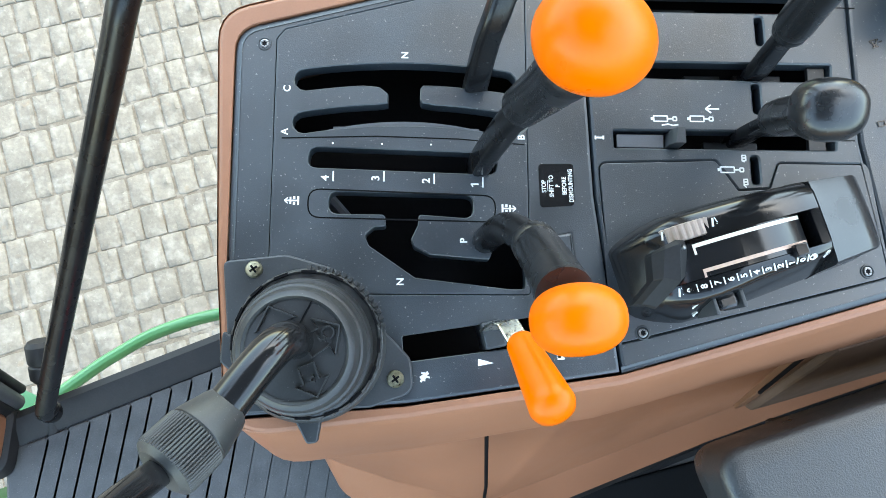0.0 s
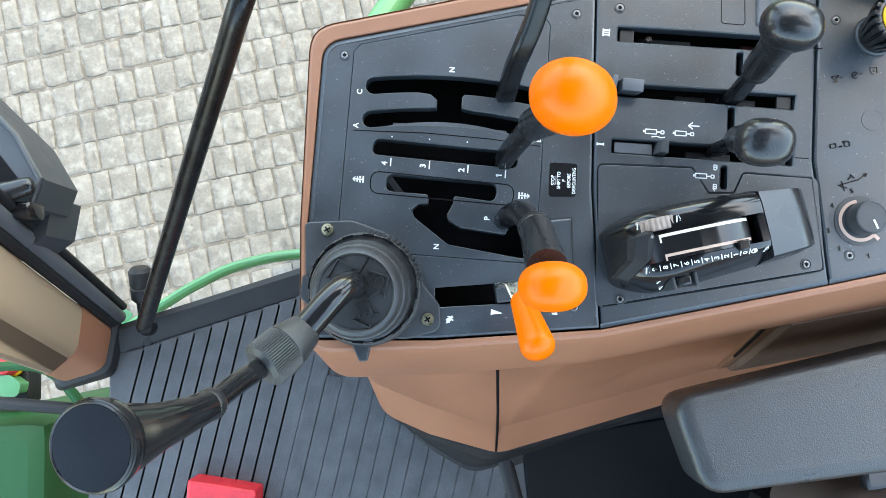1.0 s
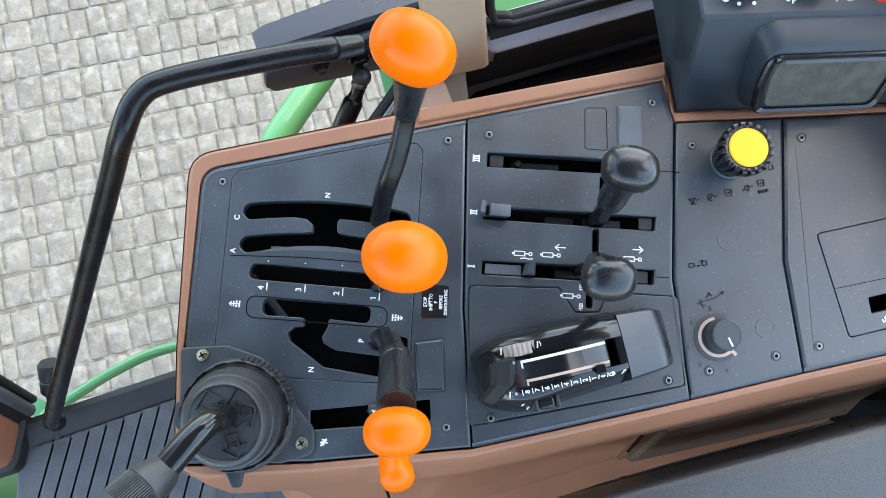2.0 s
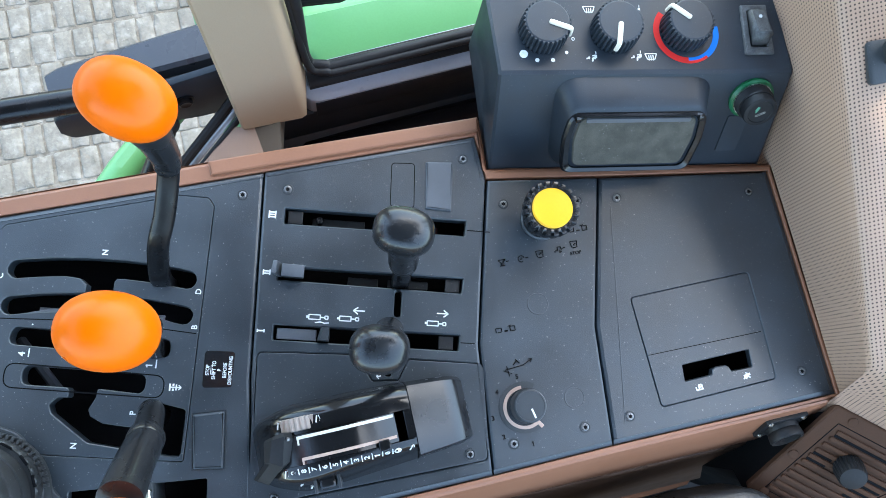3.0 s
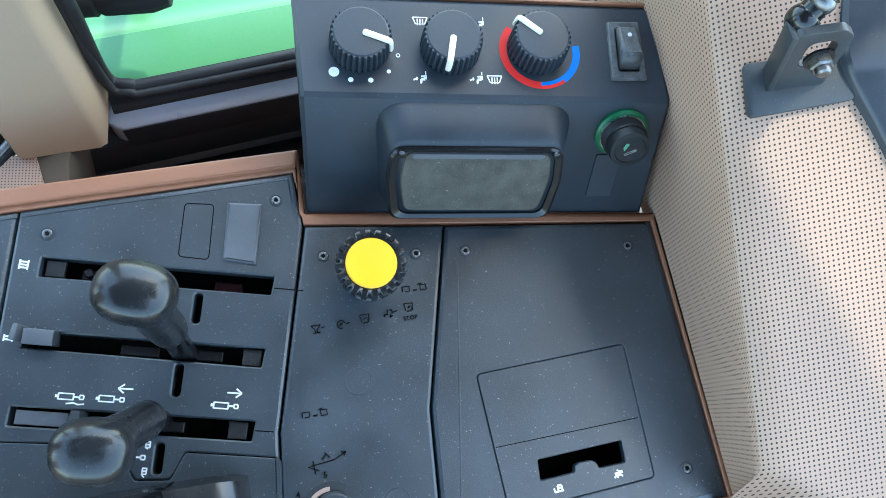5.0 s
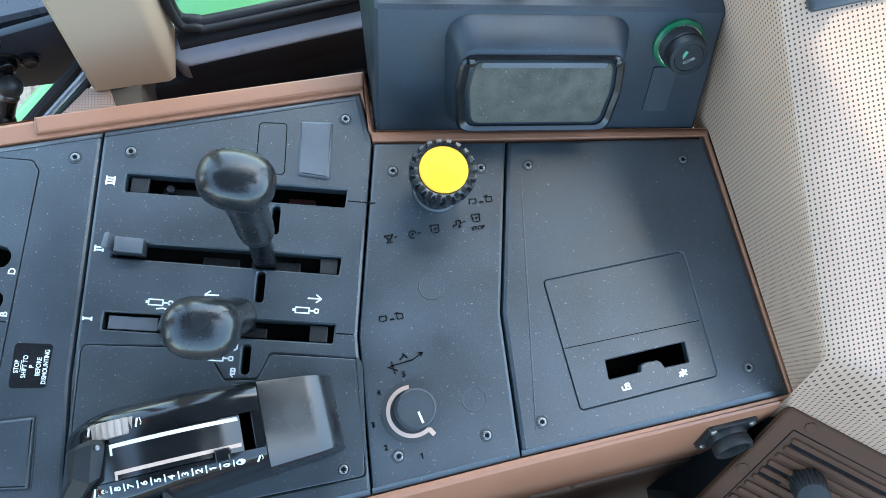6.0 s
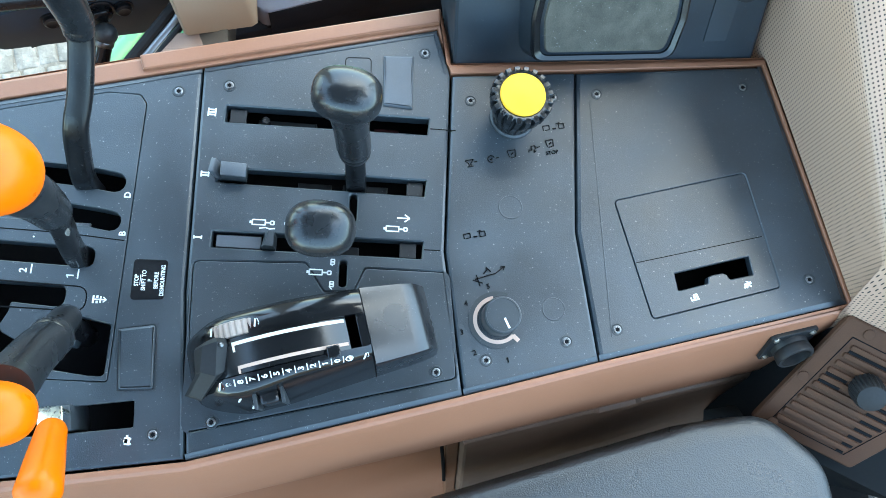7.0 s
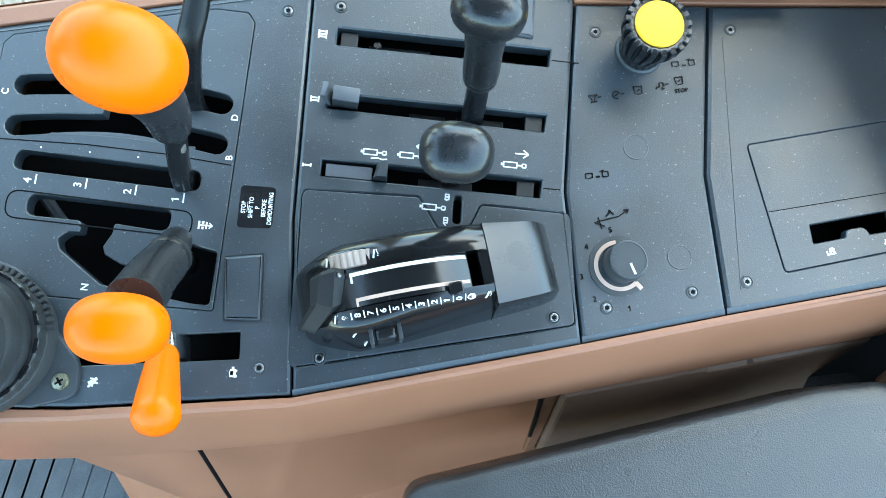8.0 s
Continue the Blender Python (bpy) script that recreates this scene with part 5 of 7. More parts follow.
# ---- heater control box ----
heater = thing("heater_control_box", (0.121, 0.06, -0.01), "matt black heater control box with three ribbed knobs", "control box")
prof = [(0.0010, -0.012), (0.0025, -0.004), (0.0505, 0.0715), (0.0525, 0.0745), (0.0560, 0.0755), (0.1180, 0.0755), (0.1215, 0.0735), (0.1215, -0.012)]


def box_side(x_low, x_high, back):
    out = []
    for y, z in prof:
        k = max(0.0, min(1.0, z / 0.0755))
        x = x_low + (x_high - x_low) * k
        if y > 0.1:
            x = back
        out.append(Vector((x, y, z)))
    return out


left, right = box_side(0.0080, 0.0060, 0.0005), box_side(0.2440, 0.2385, 0.2335)
inl, inr = [p + Vector((0.0022, 0, 0)) for p in left], [p - Vector((0.0022, 0, 0)) for p in right]
shrink = lambda row: [Vector((p.x, p.y + (0.0015 if p.y < 0.06 else -0.0015), p.z - (0.0012 if p.z > 0.06 else 0))) for p in row]
part("casing", loft([shrink(left), inl, inr, shrink(right)]), CASE, heater, sharp=30)
part("rear_edge", box(0.0, 0.234, 0.1217, 0.1240, 0.060, 0.0762, 0.0006), BROWN, heater, "thin brown rear edge")
FU, FN = Vector((0, 0.536, 0.844)), Vector((0, -0.844, 0.536))
FACE = Matrix.Translation((0, 0.002, -0.006)) @ Matrix(((1, 0, 0), FU, FN)).transposed().to_4x4()

# Ashtray with a hood and a scuffed lid.
tray = thing("ashtray", (0.113, 0.01, 0.045), "black hooded ashtray with a scuffed grey lid, set in the box", "ashtray")


def face_rect(x0, x1, s0, s1, r, h, taper=0.0):
    return [FACE @ Vector((x, y, h)) for x, y in fillet([(x0 + taper, s0), (x1 - taper, s0), (x1, s1), (x0, s1)], r, 6)]


def face_barrel(x0, x1, s0, s1, r, h, taper=0.0, bulge=0.0013):
    mid = s0 + (s1 - s0) * 0.55
    return [FACE @ Vector((x, y, h)) for x, y in fillet([(x0 + taper, s0), (x1 - taper, s0), (x1 + bulge, mid), (x1 - 0.001, s1), (x0 + 0.001, s1), (x0 - bulge, mid)], [r, r, 0.03, r, r, 0.03], 6)]


part("hood", loft([face_rect(0.0490, 0.1780, 0.009, 0.0940, 0.020, -0.002, 0.006), face_rect(0.0515, 0.1755, 0.010, 0.0912, 0.019, 0.004, 0.006), face_rect(0.0545, 0.1722, 0.0140, 0.0860, 0.016, 0.0135, 0.007), face_rect(0.0568, 0.1700, 0.0170, 0.0805, 0.013, 0.0195, 0.007), face_rect(0.0585, 0.1685, 0.0185, 0.0780, 0.011, 0.0212, 0.007)]), CASE, tray, sharp=50)
part("bezel", loft([face_barrel(0.0585, 0.1685, 0.0190, 0.0755, 0.010, 0.0195, 0.0018), face_barrel(0.0585, 0.1685, 0.0190, 0.0755, 0.010, 0.0230, 0.0018), face_barrel(0.0603, 0.1667, 0.0204, 0.0743, 0.009, 0.0242, 0.0018), face_barrel(0.0645, 0.1635, 0.0230, 0.0724, 0.008, 0.0230, 0.0018), face_barrel(0.0650, 0.1630, 0.0235, 0.0720, 0.008, 0.0190, 0.0018)], caps=False), GLOSS, tray, sharp=40)
# Near-black backing carries the shade round the lid.
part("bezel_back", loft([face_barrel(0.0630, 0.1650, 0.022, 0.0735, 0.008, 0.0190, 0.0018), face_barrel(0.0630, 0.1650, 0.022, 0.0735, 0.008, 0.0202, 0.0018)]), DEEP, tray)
part("lid", loft([face_barrel(0.0672, 0.1612, 0.0250, 0.0712, 0.007, 0.0195, 0.0022), face_barrel(0.0672, 0.1612, 0.0250, 0.0712, 0.007, 0.0215, 0.0022), face_barrel(0.0682, 0.1602, 0.0258, 0.0706, 0.006, 0.0226, 0.0022)]), LID, tray, "scuffed grey lid")
part("lid_edge", loft([face_rect(0.0722, 0.1562, 0.0668, 0.0710, 0.0018, 0.0218), face_rect(0.0730, 0.1554, 0.0672, 0.0706, 0.0016, 0.0232)]), GREY, tray)
part("hinge_tab", box(0.0640, 0.0680, 0.0690, 0.0735, 0.0200, 0.0255, 0.0008, FACE), GLOSS, tray)
part("hinge_tab", box(0.1605, 0.1645, 0.0690, 0.0735, 0.0200, 0.0255, 0.0008, FACE), GLOSS, tray)

# Cigar lighter.
lighter = thing("cigar_lighter", (0.2125, 0.03, 0.06), "black cigar lighter in a dark green ring, with an unlit socket", "lighter")
LM = FACE @ pose(0.2110, 0.0735, 0)
part("ring", lathe([(0.0175, -0.001), (0.0175, 0.0030), (0.0160, 0.0042), (0.0140, 0.0042)], 44, LM), GREEN_RING, lighter, "dark green ring")
part("socket", lathe([(0.0145, 0.0), (0.0145, 0.0050), (0.0137, 0.0056), (0.0145, 0.0064), (0.0137, 0.0072), (0.0145, 0.0080), (0.0137, 0.0088), (0.0145, 0.0096), (0.0137, 0.0104), (0.0145, 0.0112), (0.0137, 0.0120), (0.0135, 0.0135)], 44, LM), RUBBER, lighter)
part("rim_line", lathe([(0.0150, 0.0040), (0.0150, 0.0052), (0.0142, 0.0052)], 44, LM), STEEL, lighter)
part("plug", lathe([(0.0128, 0.012), (0.0132, 0.0195), (0.0126, 0.0210), (0.0100, 0.0214), (0.0094, 0.0206), (0.0002, 0.0206)], 44, LM), RUBBER, lighter)
bars([(-3.2, -2.6, 3.6, 1.0, 0.6), (-2.6, -3.6, 4.2, 0.0, 0.6), (-3.2, -2.6, -2.6, -3.6, 0.6), (3.6, 1.0, 4.2, 0.0, 0.6)], LM @ pose(0.0004, -0.0010, 0.0206), WORN, lighter, "cigarette_symbol")
bars([(-3.6, 0.4, -2.2, 4.2, 1.8), (-3.4, -1.2, -3.4, 0.6, 0.7)], LM @ pose(0.0, 0.0, 0.0206), GREEN_PRINT, lighter, "smoke_symbol")
part("blank_flap", loft([face_rect(0.1985, 0.2170, 0.0200, 0.0560, 0.001, -0.001), face_rect(0.1990, 0.2165, 0.0205, 0.0555, 0.001, 0.0016)]), CASE, heater, sharp=20)

# Knobs on top.
TOP = 0.0755


def heater_knob(x, y, deg):
    m = pose(x, y, TOP, 0, 0, deg)
    ob = part("knob", lathe([(0.0186, 0.0), (0.0190, 0.002), (0.0183, 0.0150), (0.0175, 0.0162)], 192, m, flute=32, depth=0.0017, span=(0, 3)), CASE, heater, "ribbed black rotary knob", sharp=35)
    part("knob_top", lathe([(0.0168, 0.0145), (0.0166, 0.0162), (0.0156, 0.0167), (0.0002, 0.0168)], 48, m), CASE, ob)
    part("pointer", join(tube([m @ Vector(p) for p in ((0.0022, 0, 0.0172), (0.0165, 0, 0.0172))], 0.0020, 12, 0.7, steps=1), tube([m @ Vector(p) for p in ((0.0160, 0, 0.0170), (0.0186, 0, 0.0162), (0.0194, 0, 0.0085))], 0.0019, 12, 0.7, steps=3)), CREAM, ob, "cream pointer")


heater_knob(0.0420, 0.0870, -20), heater_knob(0.0975, 0.0870, -100), heater_knob(0.1530, 0.0885, 142)
for x, y, r in ((0.0260, 0.0690, 0.0032), (0.0360, 0.0640, 0.0016), (0.0480, 0.0640, 0.0016), (0.0590, 0.0700, 0.0013)):
    part("fan_dot", lathe([(r, -0.0002), (r, 0.0002), (0.0002, 0.0002)], 18, flat(x, y, 0, TOP)), WHITE, heater)
part("fan_ring", lathe([(0.0014, -0.0002), (0.0014, 0.0002), (0.0008, 0.0002), (0.0008, -0.0001)], 16, flat(0.0650, 0.0810, 0, TOP)), WHITE, heater)
part("warm_arc", disc_arc(0.0215, 0.0262, 140, 268, -0.0003, 0.0002, 44, flat(0.1550, 0.0868, 0, TOP)), RED, heater, "red temperature band")
part("warm_tail", disc_arc(0.0240, 0.0262, 268, 305, -0.0003, 0.0002, 8, flat(0.1550, 0.0868, 0, TOP)), RED, heater)
part("cold_arc", disc_arc(0.0215, 0.0240, 268, 305, -0.0003, 0.0003, 8, flat(0.1550, 0.0868, 0, TOP)), BLUE, heater)
part("cold_arc", disc_arc(0.0215, 0.0262, 305, 370, -0.0003, 0.0002, 24, flat(0.1550, 0.0868, 0, TOP)), BLUE, heater, "blue temperature band")
SCREEN = [(-4.2, 2.0, 4.2, 2.0, 0.5), (-4.2, 2.0, -2.6, -2.2, 0.5), (4.2, 2.0, 2.6, -2.2, 0.5), (-2.6, -2.2, 2.6, -2.2, 0.4), (-1.5, 1.0, -1.5, -3.0, 0.5), (0, 1.0, 0, -3.0, 0.5), (1.5, 1.0, 1.5, -3.0, 0.5)]
AIR = [(-4.2, -2.0, -2.0, -1.0, 0.7), (-2.6, -2.0, -1.8, -0.9, 0.7), (-2.6, -0.4, -1.8, -0.9, 0.7), (0.2, -1.5, 2.4, -1.5, 1.1), (2.4, -1.5, 2.5, 1.0, 1.3), (0.3, -1.5, 0.1, -3.6, 0.9), (-0.4, -3.6, 0.4, -3.6, 0.7), (2.5, 2.4, 3.1, 2.4, 1.5), (0.2, 0.2, 2.2, 0.5, 0.7)]
for rows, x, y in ((SCREEN, 0.0795, 0.1055), (AIR, 0.1165, 0.1055), (AIR, 0.0785, 0.0670), (AIR, 0.1135, 0.0675), (SCREEN, 0.1245, 0.0665)):
    bars(rows, flat(x, y, 0, TOP), WHITE, heater, "air_symbol", big=1.1, bold=1.5)
rock = thing("rocker_switch", (0.2120, 0.088, TOP), "black rocker switch with a worn face in a square bezel", "switch")
part("bezel", slab(fillet([(0.2000, 0.0670), (0.2240, 0.0675), (0.2225, 0.1090), (0.2010, 0.1085)], 0.0015), [fillet([(0.2055, 0.0735), (0.2190, 0.0735), (0.2185, 0.1035), (0.2060, 0.1035)], 0.001)], TOP + 0.0022, 0.003, 0.0012), SCUFFED, rock)
part("rocker", loft([[Vector((x, y, z)) for x, y, z in ((0.2062, 0.0745, TOP), (0.2185, 0.0745, TOP), (0.2180, 0.1030, TOP), (0.2065, 0.1030, TOP))], [Vector((x, y, z)) for x, y, z in ((0.2062, 0.0785, TOP + 0.0125), (0.2185, 0.0785, TOP + 0.0125), (0.2180, 0.1020, TOP + 0.0065), (0.2065, 0.1020, TOP + 0.0065))]]), SCUFFED, rock)
part("worn_face", loft([[Vector((x, y, TOP + z + dz)) for x, y, z in ((0.2072, 0.0810, 0.0119), (0.2175, 0.0810, 0.0119), (0.2171, 0.1008, 0.0068), (0.2074, 0.1008, 0.0068))] for dz in (-0.001, 0.0004)]), SCUFFED, rock, "scuffed grey rocker face")
part("mark", lathe([(0.0014, -0.0002), (0.0014, 0.0003), (0.0009, 0.0003), (0.0009, 0.0)], 14, pose(0.2122, 0.0950, TOP + 0.0090, 14)), WHITE, rock)

# ---- floor ribs and edge ----
RIB = Vector((-0.1, -0.372, 0)).normalized()
ACROSS = Vector((-RIB.y, RIB.x, 0))


def mat_border(x):
    """Where the mat's pads begin, across its width: they stop short of the sill and run on under the console's foot."""
    return min(-0.205, -0.279 + (x + 0.738) * 0.29)


for k in range(25):
    x0 = -0.750 + 0.0244 * k
    a = Vector((x0, mat_border(x0), FLOOR))
    if x0 > -0.45:
        a += RIB * ((a.y + 0.33) / -RIB.y)
    b = Vector((x0 - 0.16, mat_border(x0) - 0.60, FLOOR))
    ends = [(b + ACROSS * 0.0108).to_2d(), (b - ACROSS * 0.0108).to_2d()]
    for w in (-0.0108, 0.0108):
        q = a + ACROSS * w
        if x0 <= -0.45:
            q += RIB * ((q.y - mat_border(q.x)) / -RIB.y)
        ends.append(q.to_2d())
    part("pad", slab(fillet(ends, [0, 0, 0.003, 0.003], 3), [], FLOOR + 0.0042, 0.0062, 0.0014), MAT, floor_ob)
part("ridge", tube([(-0.236, -0.430, FLOOR), (-0.215, -0.52, FLOOR), (-0.19, -0.66, FLOOR)], 0.012, 10, 0.7, steps=2), RUBBER, floor_ob)
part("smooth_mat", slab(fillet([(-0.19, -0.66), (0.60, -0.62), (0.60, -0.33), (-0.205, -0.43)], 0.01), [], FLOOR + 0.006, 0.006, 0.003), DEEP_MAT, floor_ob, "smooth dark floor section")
E0, E1 = Vector((-0.79, -0.262, FLOOR)), Vector((-0.42, -0.160, FLOOR))
side = Vector((0.29, -0.957, 0))
part("edge_strip", loft([[p + side * w + Vector((0, 0, h)) for w, h in ((-0.012, -0.02), (-0.012, 0.012), (-0.004, 0.016), (0.008, 0.013), (0.026, 0.002), (0.026, -0.005))] for p in (E0, E1)]), RUBBER, floor_ob)

# Front post of the cab, with its lower trim.
post = thing("cab_post", (-0.80, -0.28, -0.49), "beige and brown moulded front cab post", "cab post")
low_ring = [Vector((-0.777, -0.248, -0.49)), Vector((-0.788, -0.306, -0.49)), Vector((-0.852, -0.323, -0.49)), Vector((-0.870, -0.240, -0.49))]
high_ring = [Vector((-0.742, -0.157, -0.15)), Vector((-0.741, -0.223, -0.15)), Vector((-0.740, -0.280, -0.15)), Vector((-0.835, -0.150, -0.15))]


def post_ring(k, grow=0.0):
    pts = [a + (b - a) * k for a, b in zip(low_ring, high_ring)]
    mid = sum(pts, Vector()) / 4
    pts = [p + (p - mid) * grow for p in pts]
    out = []
    for i, p in enumerate(pts):
        a, b = (pts[i - 1] - p).normalized() * 0.014 + p, (pts[(i + 1) % 4] - p).normalized() * 0.014 + p
        out += [a.lerp(p, h).lerp(p.lerp(b, h), h) for h in (0, 0.25, 0.5, 0.75, 1)]
    return out


part("lower_trim", loft([post_ring(0.0, 0.03), post_ring(0.34, 0.03), post_ring(0.355, 0.01)]), BROWN, post, "brown lower trim", sharp=30)
part("post", loft([post_ring(0.35), post_ring(3.0)]), BEIGE, post, "beige post cover", sharp=30)
for w, r, mat in ((0.008, 0.007, RUBBER), (0.022, 0.010, GREY), (0.038, 0.006, RUBBER)):
    off = Vector((0.35, 0.93, 0)) * w
    part("edge_seal", tube([post_ring(-0.02)[2] + off, post_ring(3.0)[2] + off], r, 10, steps=1), mat, post)
part("foot_gasket", loft([post_ring(-0.02, 0.30), post_ring(0.03, 0.20), post_ring(0.04, 0.05)]), RUBBER, post)

# Grab rail from the floor's edge up to the side arm.
rail = thing("grab_rail", (-0.70, -0.235, -0.47), "bent black steel grab rail by the window", "rail")
part("tube", tube([(-0.712, -0.246, -0.44), (-0.70, -0.235, -0.41), (-0.575, -0.102, -0.20), (-0.492, -0.014, -0.062), (-0.468, 0.013, -0.023), (-0.451, 0.040, -0.012), (-0.424, 0.055, -0.012), (-0.335, 0.075, -0.020), (-0.285, 0.083, -0.024)], 0.0106, 18, steps=8), STEEL_BLACK, rail)
part("flat_end", tube([(-0.300, 0.081, -0.024), (-0.285, 0.084, -0.027), (-0.262, 0.089, -0.031)], [0.0106, 0.0112, 0.0100], 18, 0.45, steps=3), STEEL_BLACK, rail)
part("foot_flange", lathe([(0.0125, 0.0), (0.0125, 0.006), (0.011, 0.010)], 24, pose(-0.715, -0.249, -0.455)), STEEL_BLACK, rail)
plug_ob = thing("floor_plug", (-0.70, -0.215, -0.49), "ribbed black plug standing at the floor's edge", "plug")
part("stem", lathe([(0.010, -0.02), (0.010, 0.06)], 20, pose(-0.734, -0.258, -0.500, -68, 0, -2)), RUBBER, plug_ob)
part("cap", lathe([(0.012, 0.05), (0.016, 0.055), (0.016, 0.07), (0.014, 0.072), (0.016, 0.075), (0.016, 0.095), (0.012, 0.10)], 24, pose(-0.734, -0.258, -0.500, -68, 0, -2)), RUBBER, plug_ob)

# Seat armrest.
arm = thing("armrest", (0.07, -0.345, -0.11), "padded black grained vinyl armrest", "armrest")
ARM = fillet([(-0.1235, -0.3260), (-0.1000, -0.4050), (0.270, -0.372), (0.266, -0.305), (0.225, -0.2655), (0.170, -0.2700)], [0.020, 0.024, 0.04, 0.04, 0.04, 0.05], 8)


def pad_ring(d, z):
    return [Vector((x, y, z)) for x, y in offset(ARM, -d)]


ARM = ARM if sum(ARM[i - 1][0] * ARM[i][1] - ARM[i][0] * ARM[i - 1][1] for i in range(len(ARM))) > 0 else ARM[::-1]
pad = loft([pad_ring(0.009, -0.100), pad_ring(0.004, -0.097), pad_ring(0.0008, -0.088), pad_ring(0.0, -0.070), pad_ring(0.0002, -0.052), pad_ring(0.0, -0.0465), pad_ring(0.0004, -0.0435), pad_ring(0.0018, -0.0408), pad_ring(0.0042, -0.0390), pad_ring(0.0080, -0.0380), pad_ring(0.0140, -0.0376)], caps=False)
bmesh.ops.triangle_fill(pad, use_beauty=True, edges=[e for e in pad.edges if e.is_boundary and e.verts[0].co.z > -0.05])
part("pad", pad, VINYL, arm, sharp=75)
part("bracket", box(-0.03, 0.20, -0.37, -0.32, -0.16, -0.096, 0.004), RUBBER, arm)

# Perforated rear side panel.
EA, EB = Vector((0.2545, 0.004)), Vector((0.2860, -0.1970))
ED = (EB - EA).normalized()
EN = Vector((-ED.y, ED.x)) * (1 if -ED.y > 0 else -1)


VENT_AT, VENT_OUT = Vector((0.275, -0.203)), Vector((-0.51, -0.86))


CREST_U, CREST_Z, CREST_FALL, TOP_RISE = -0.0145, 0.1307, 0.329, 0.27


def panel_point(k, v):
    """A point of the padded panel: v along the console's edge from its far end, k from the edge (0) up the overhanging side to the crest (1) and on over its top. It ends in a steep front face above the vent."""
    high = CREST_Z - CREST_FALL * max(-0.09, v)
    if k < 1:
        u, z = CREST_U * max(0.0, k) ** 1.25, high * k
    else:
        u = CREST_U + (k - 1) * 0.10
        z = high + TOP_RISE * (u - CREST_U)
    near = math.exp(-((k - 1) / 0.075) ** 2)
    u, z = u + 0.0026 * near, z - 0.0030 * near
    p = EA + ED * v + EN * (u - 0.001)
    d = (p - VENT_AT).dot(VENT_OUT)
    wall = -0.006 - d * 3.4
    low = min(z - 0.004, wall)
    z = low - 0.003 * math.log(math.exp((low - z + 0.004) / 0.003) + math.exp(max(-30.0, (low - wall) / 0.003)))
    return Vector((p.x, p.y, min(z, -0.010 - d * 0.79) if d > 0.002 else z))


bm = bm_new()
uvl = bm.loops.layers.uv.new("grid")
STEPS = [-0.10 + 1.10 * k / 26 for k in range(26)] + [1 + 2.3 * k / 44 for k in range(45)]
NU, NV = len(STEPS) - 1, 104
spots = [[panel_point(k, -0.17 + 0.46 * j / NV) for j in range(NV + 1)] for k in STEPS]
grid = [[bm.verts.new(p) for p in row] for row in spots]
ic = STEPS.index(1)
lu = [[0.0] * (NV + 1) for _ in range(NU + 1)]
lv = [0.46 * j / NV for j in range(NV + 1)]
mid = NV // 3
for i in range(1, NU + 1):
    gap = (spots[i][mid] - spots[i - 1][mid]).length
    lu[i] = [lu[i - 1][j] + gap for j in range(NV + 1)]
for i in range(NU):
    for j in range(NV):
        if (grid[i][j].co.to_2d() - VENT_AT).dot(VENT_OUT) > 0.012:
            continue
        f = bm.faces.new((grid[i][j], grid[i + 1][j], grid[i + 1][j + 1], grid[i][j + 1]))
        for lp, (a, b) in zip(f.loops, ((i, j), (i + 1, j), (i + 1, j + 1), (i, j + 1))):
            front = max(0.0, (spots[a][0].z - CREST_FALL * lv[b] - spots[a][b].z) - 0.008) if lv[b] > 0.25 else 0.0
            lp[uvl].uv = (lu[a][b] - lu[ic][b], lv[b] + front)
bmesh.ops.recalc_face_normals(bm, faces=bm.faces[:])
part("rear_side_panel", bm, PERF, None, "beige perforated vinyl panel beside the console", "panel", kind="structure", at=(0.35, -0.05, 0.0), sharp=80)

# Strut bracket on the panel.
br = thing("strut_bracket", (0.275, 0.030, 0.143), "black steel strut bracket bolted to the perforated panel", "bracket")
BM = Matrix.Translation((0.2745, 0.0297, 0.1478)) @ pose(0, 0, 0, 14, -13, 3)


def bracket_plate(outline, holes, thick, place):
    b = slab(outline, holes, 0.0, thick, 0.0008)
    return moved(b, place)


part("base_plate", bracket_plate(fillet([(-0.027, -0.0150), (0.031, -0.0120), (0.029, 0.0150), (-0.027, 0.0150)], 0.004), [], 0.004, BM), BLACK_FINE, br)
lug_shape = fillet([(-0.0150, 0.0), (0.0140, 0.0), (0.0165, 0.040), (0.0100, 0.0465), (-0.0105, 0.0465), (-0.0150, 0.042)], [0, 0, 0.006, 0.006, 0.005, 0.003])
LUG = BM @ pose(0.0, -0.0020, -0.001, 66, 0, 0)
part("lug", bracket_plate(lug_shape, [fillet([(-0.0060, 0.0190), (0.0080, 0.0190), (0.0095, 0.0380), (-0.0045, 0.0380)], 0.0050)], 0.0050, LUG), BLACK_FINE, br)
part("flange", box(-0.0160, -0.0125, -0.0005, 0.0450, -0.0120, 0.0005, 0.0008, LUG), BLACK_FINE, br)
part("washer", lathe([(0.0078, 0.0002), (0.0078, 0.0016), (0.0030, 0.0016)], 24, LUG @ pose(0.0030, 0.0262, 0)), STEEL_BLACK, br)
part("nut", lathe([(0.0062, 0.0012), (0.0062, 0.0062), (0.0052, 0.0072)], 6, LUG @ pose(0.0030, 0.0262, 0)), DULL_STEEL, br, "bright hexagon nut")
part("stud", lathe([(0.0038, 0.006), (0.0038, 0.0098), (0.0028, 0.0108), (0.0002, 0.0108)], 16, LUG @ pose(0.0030, 0.0262, 0)), DULL_STEEL, br)
BALL = LUG @ Vector((-0.0075, 0.0430, -0.0120))
part("ball_joint", blob((0.0085, 0.0085, 0.0085), 2, 20, 12, Matrix.Translation(BALL)), GLOSS, br)
ALONG = Vector((0.50, 0.46, 0.73)).normalized()
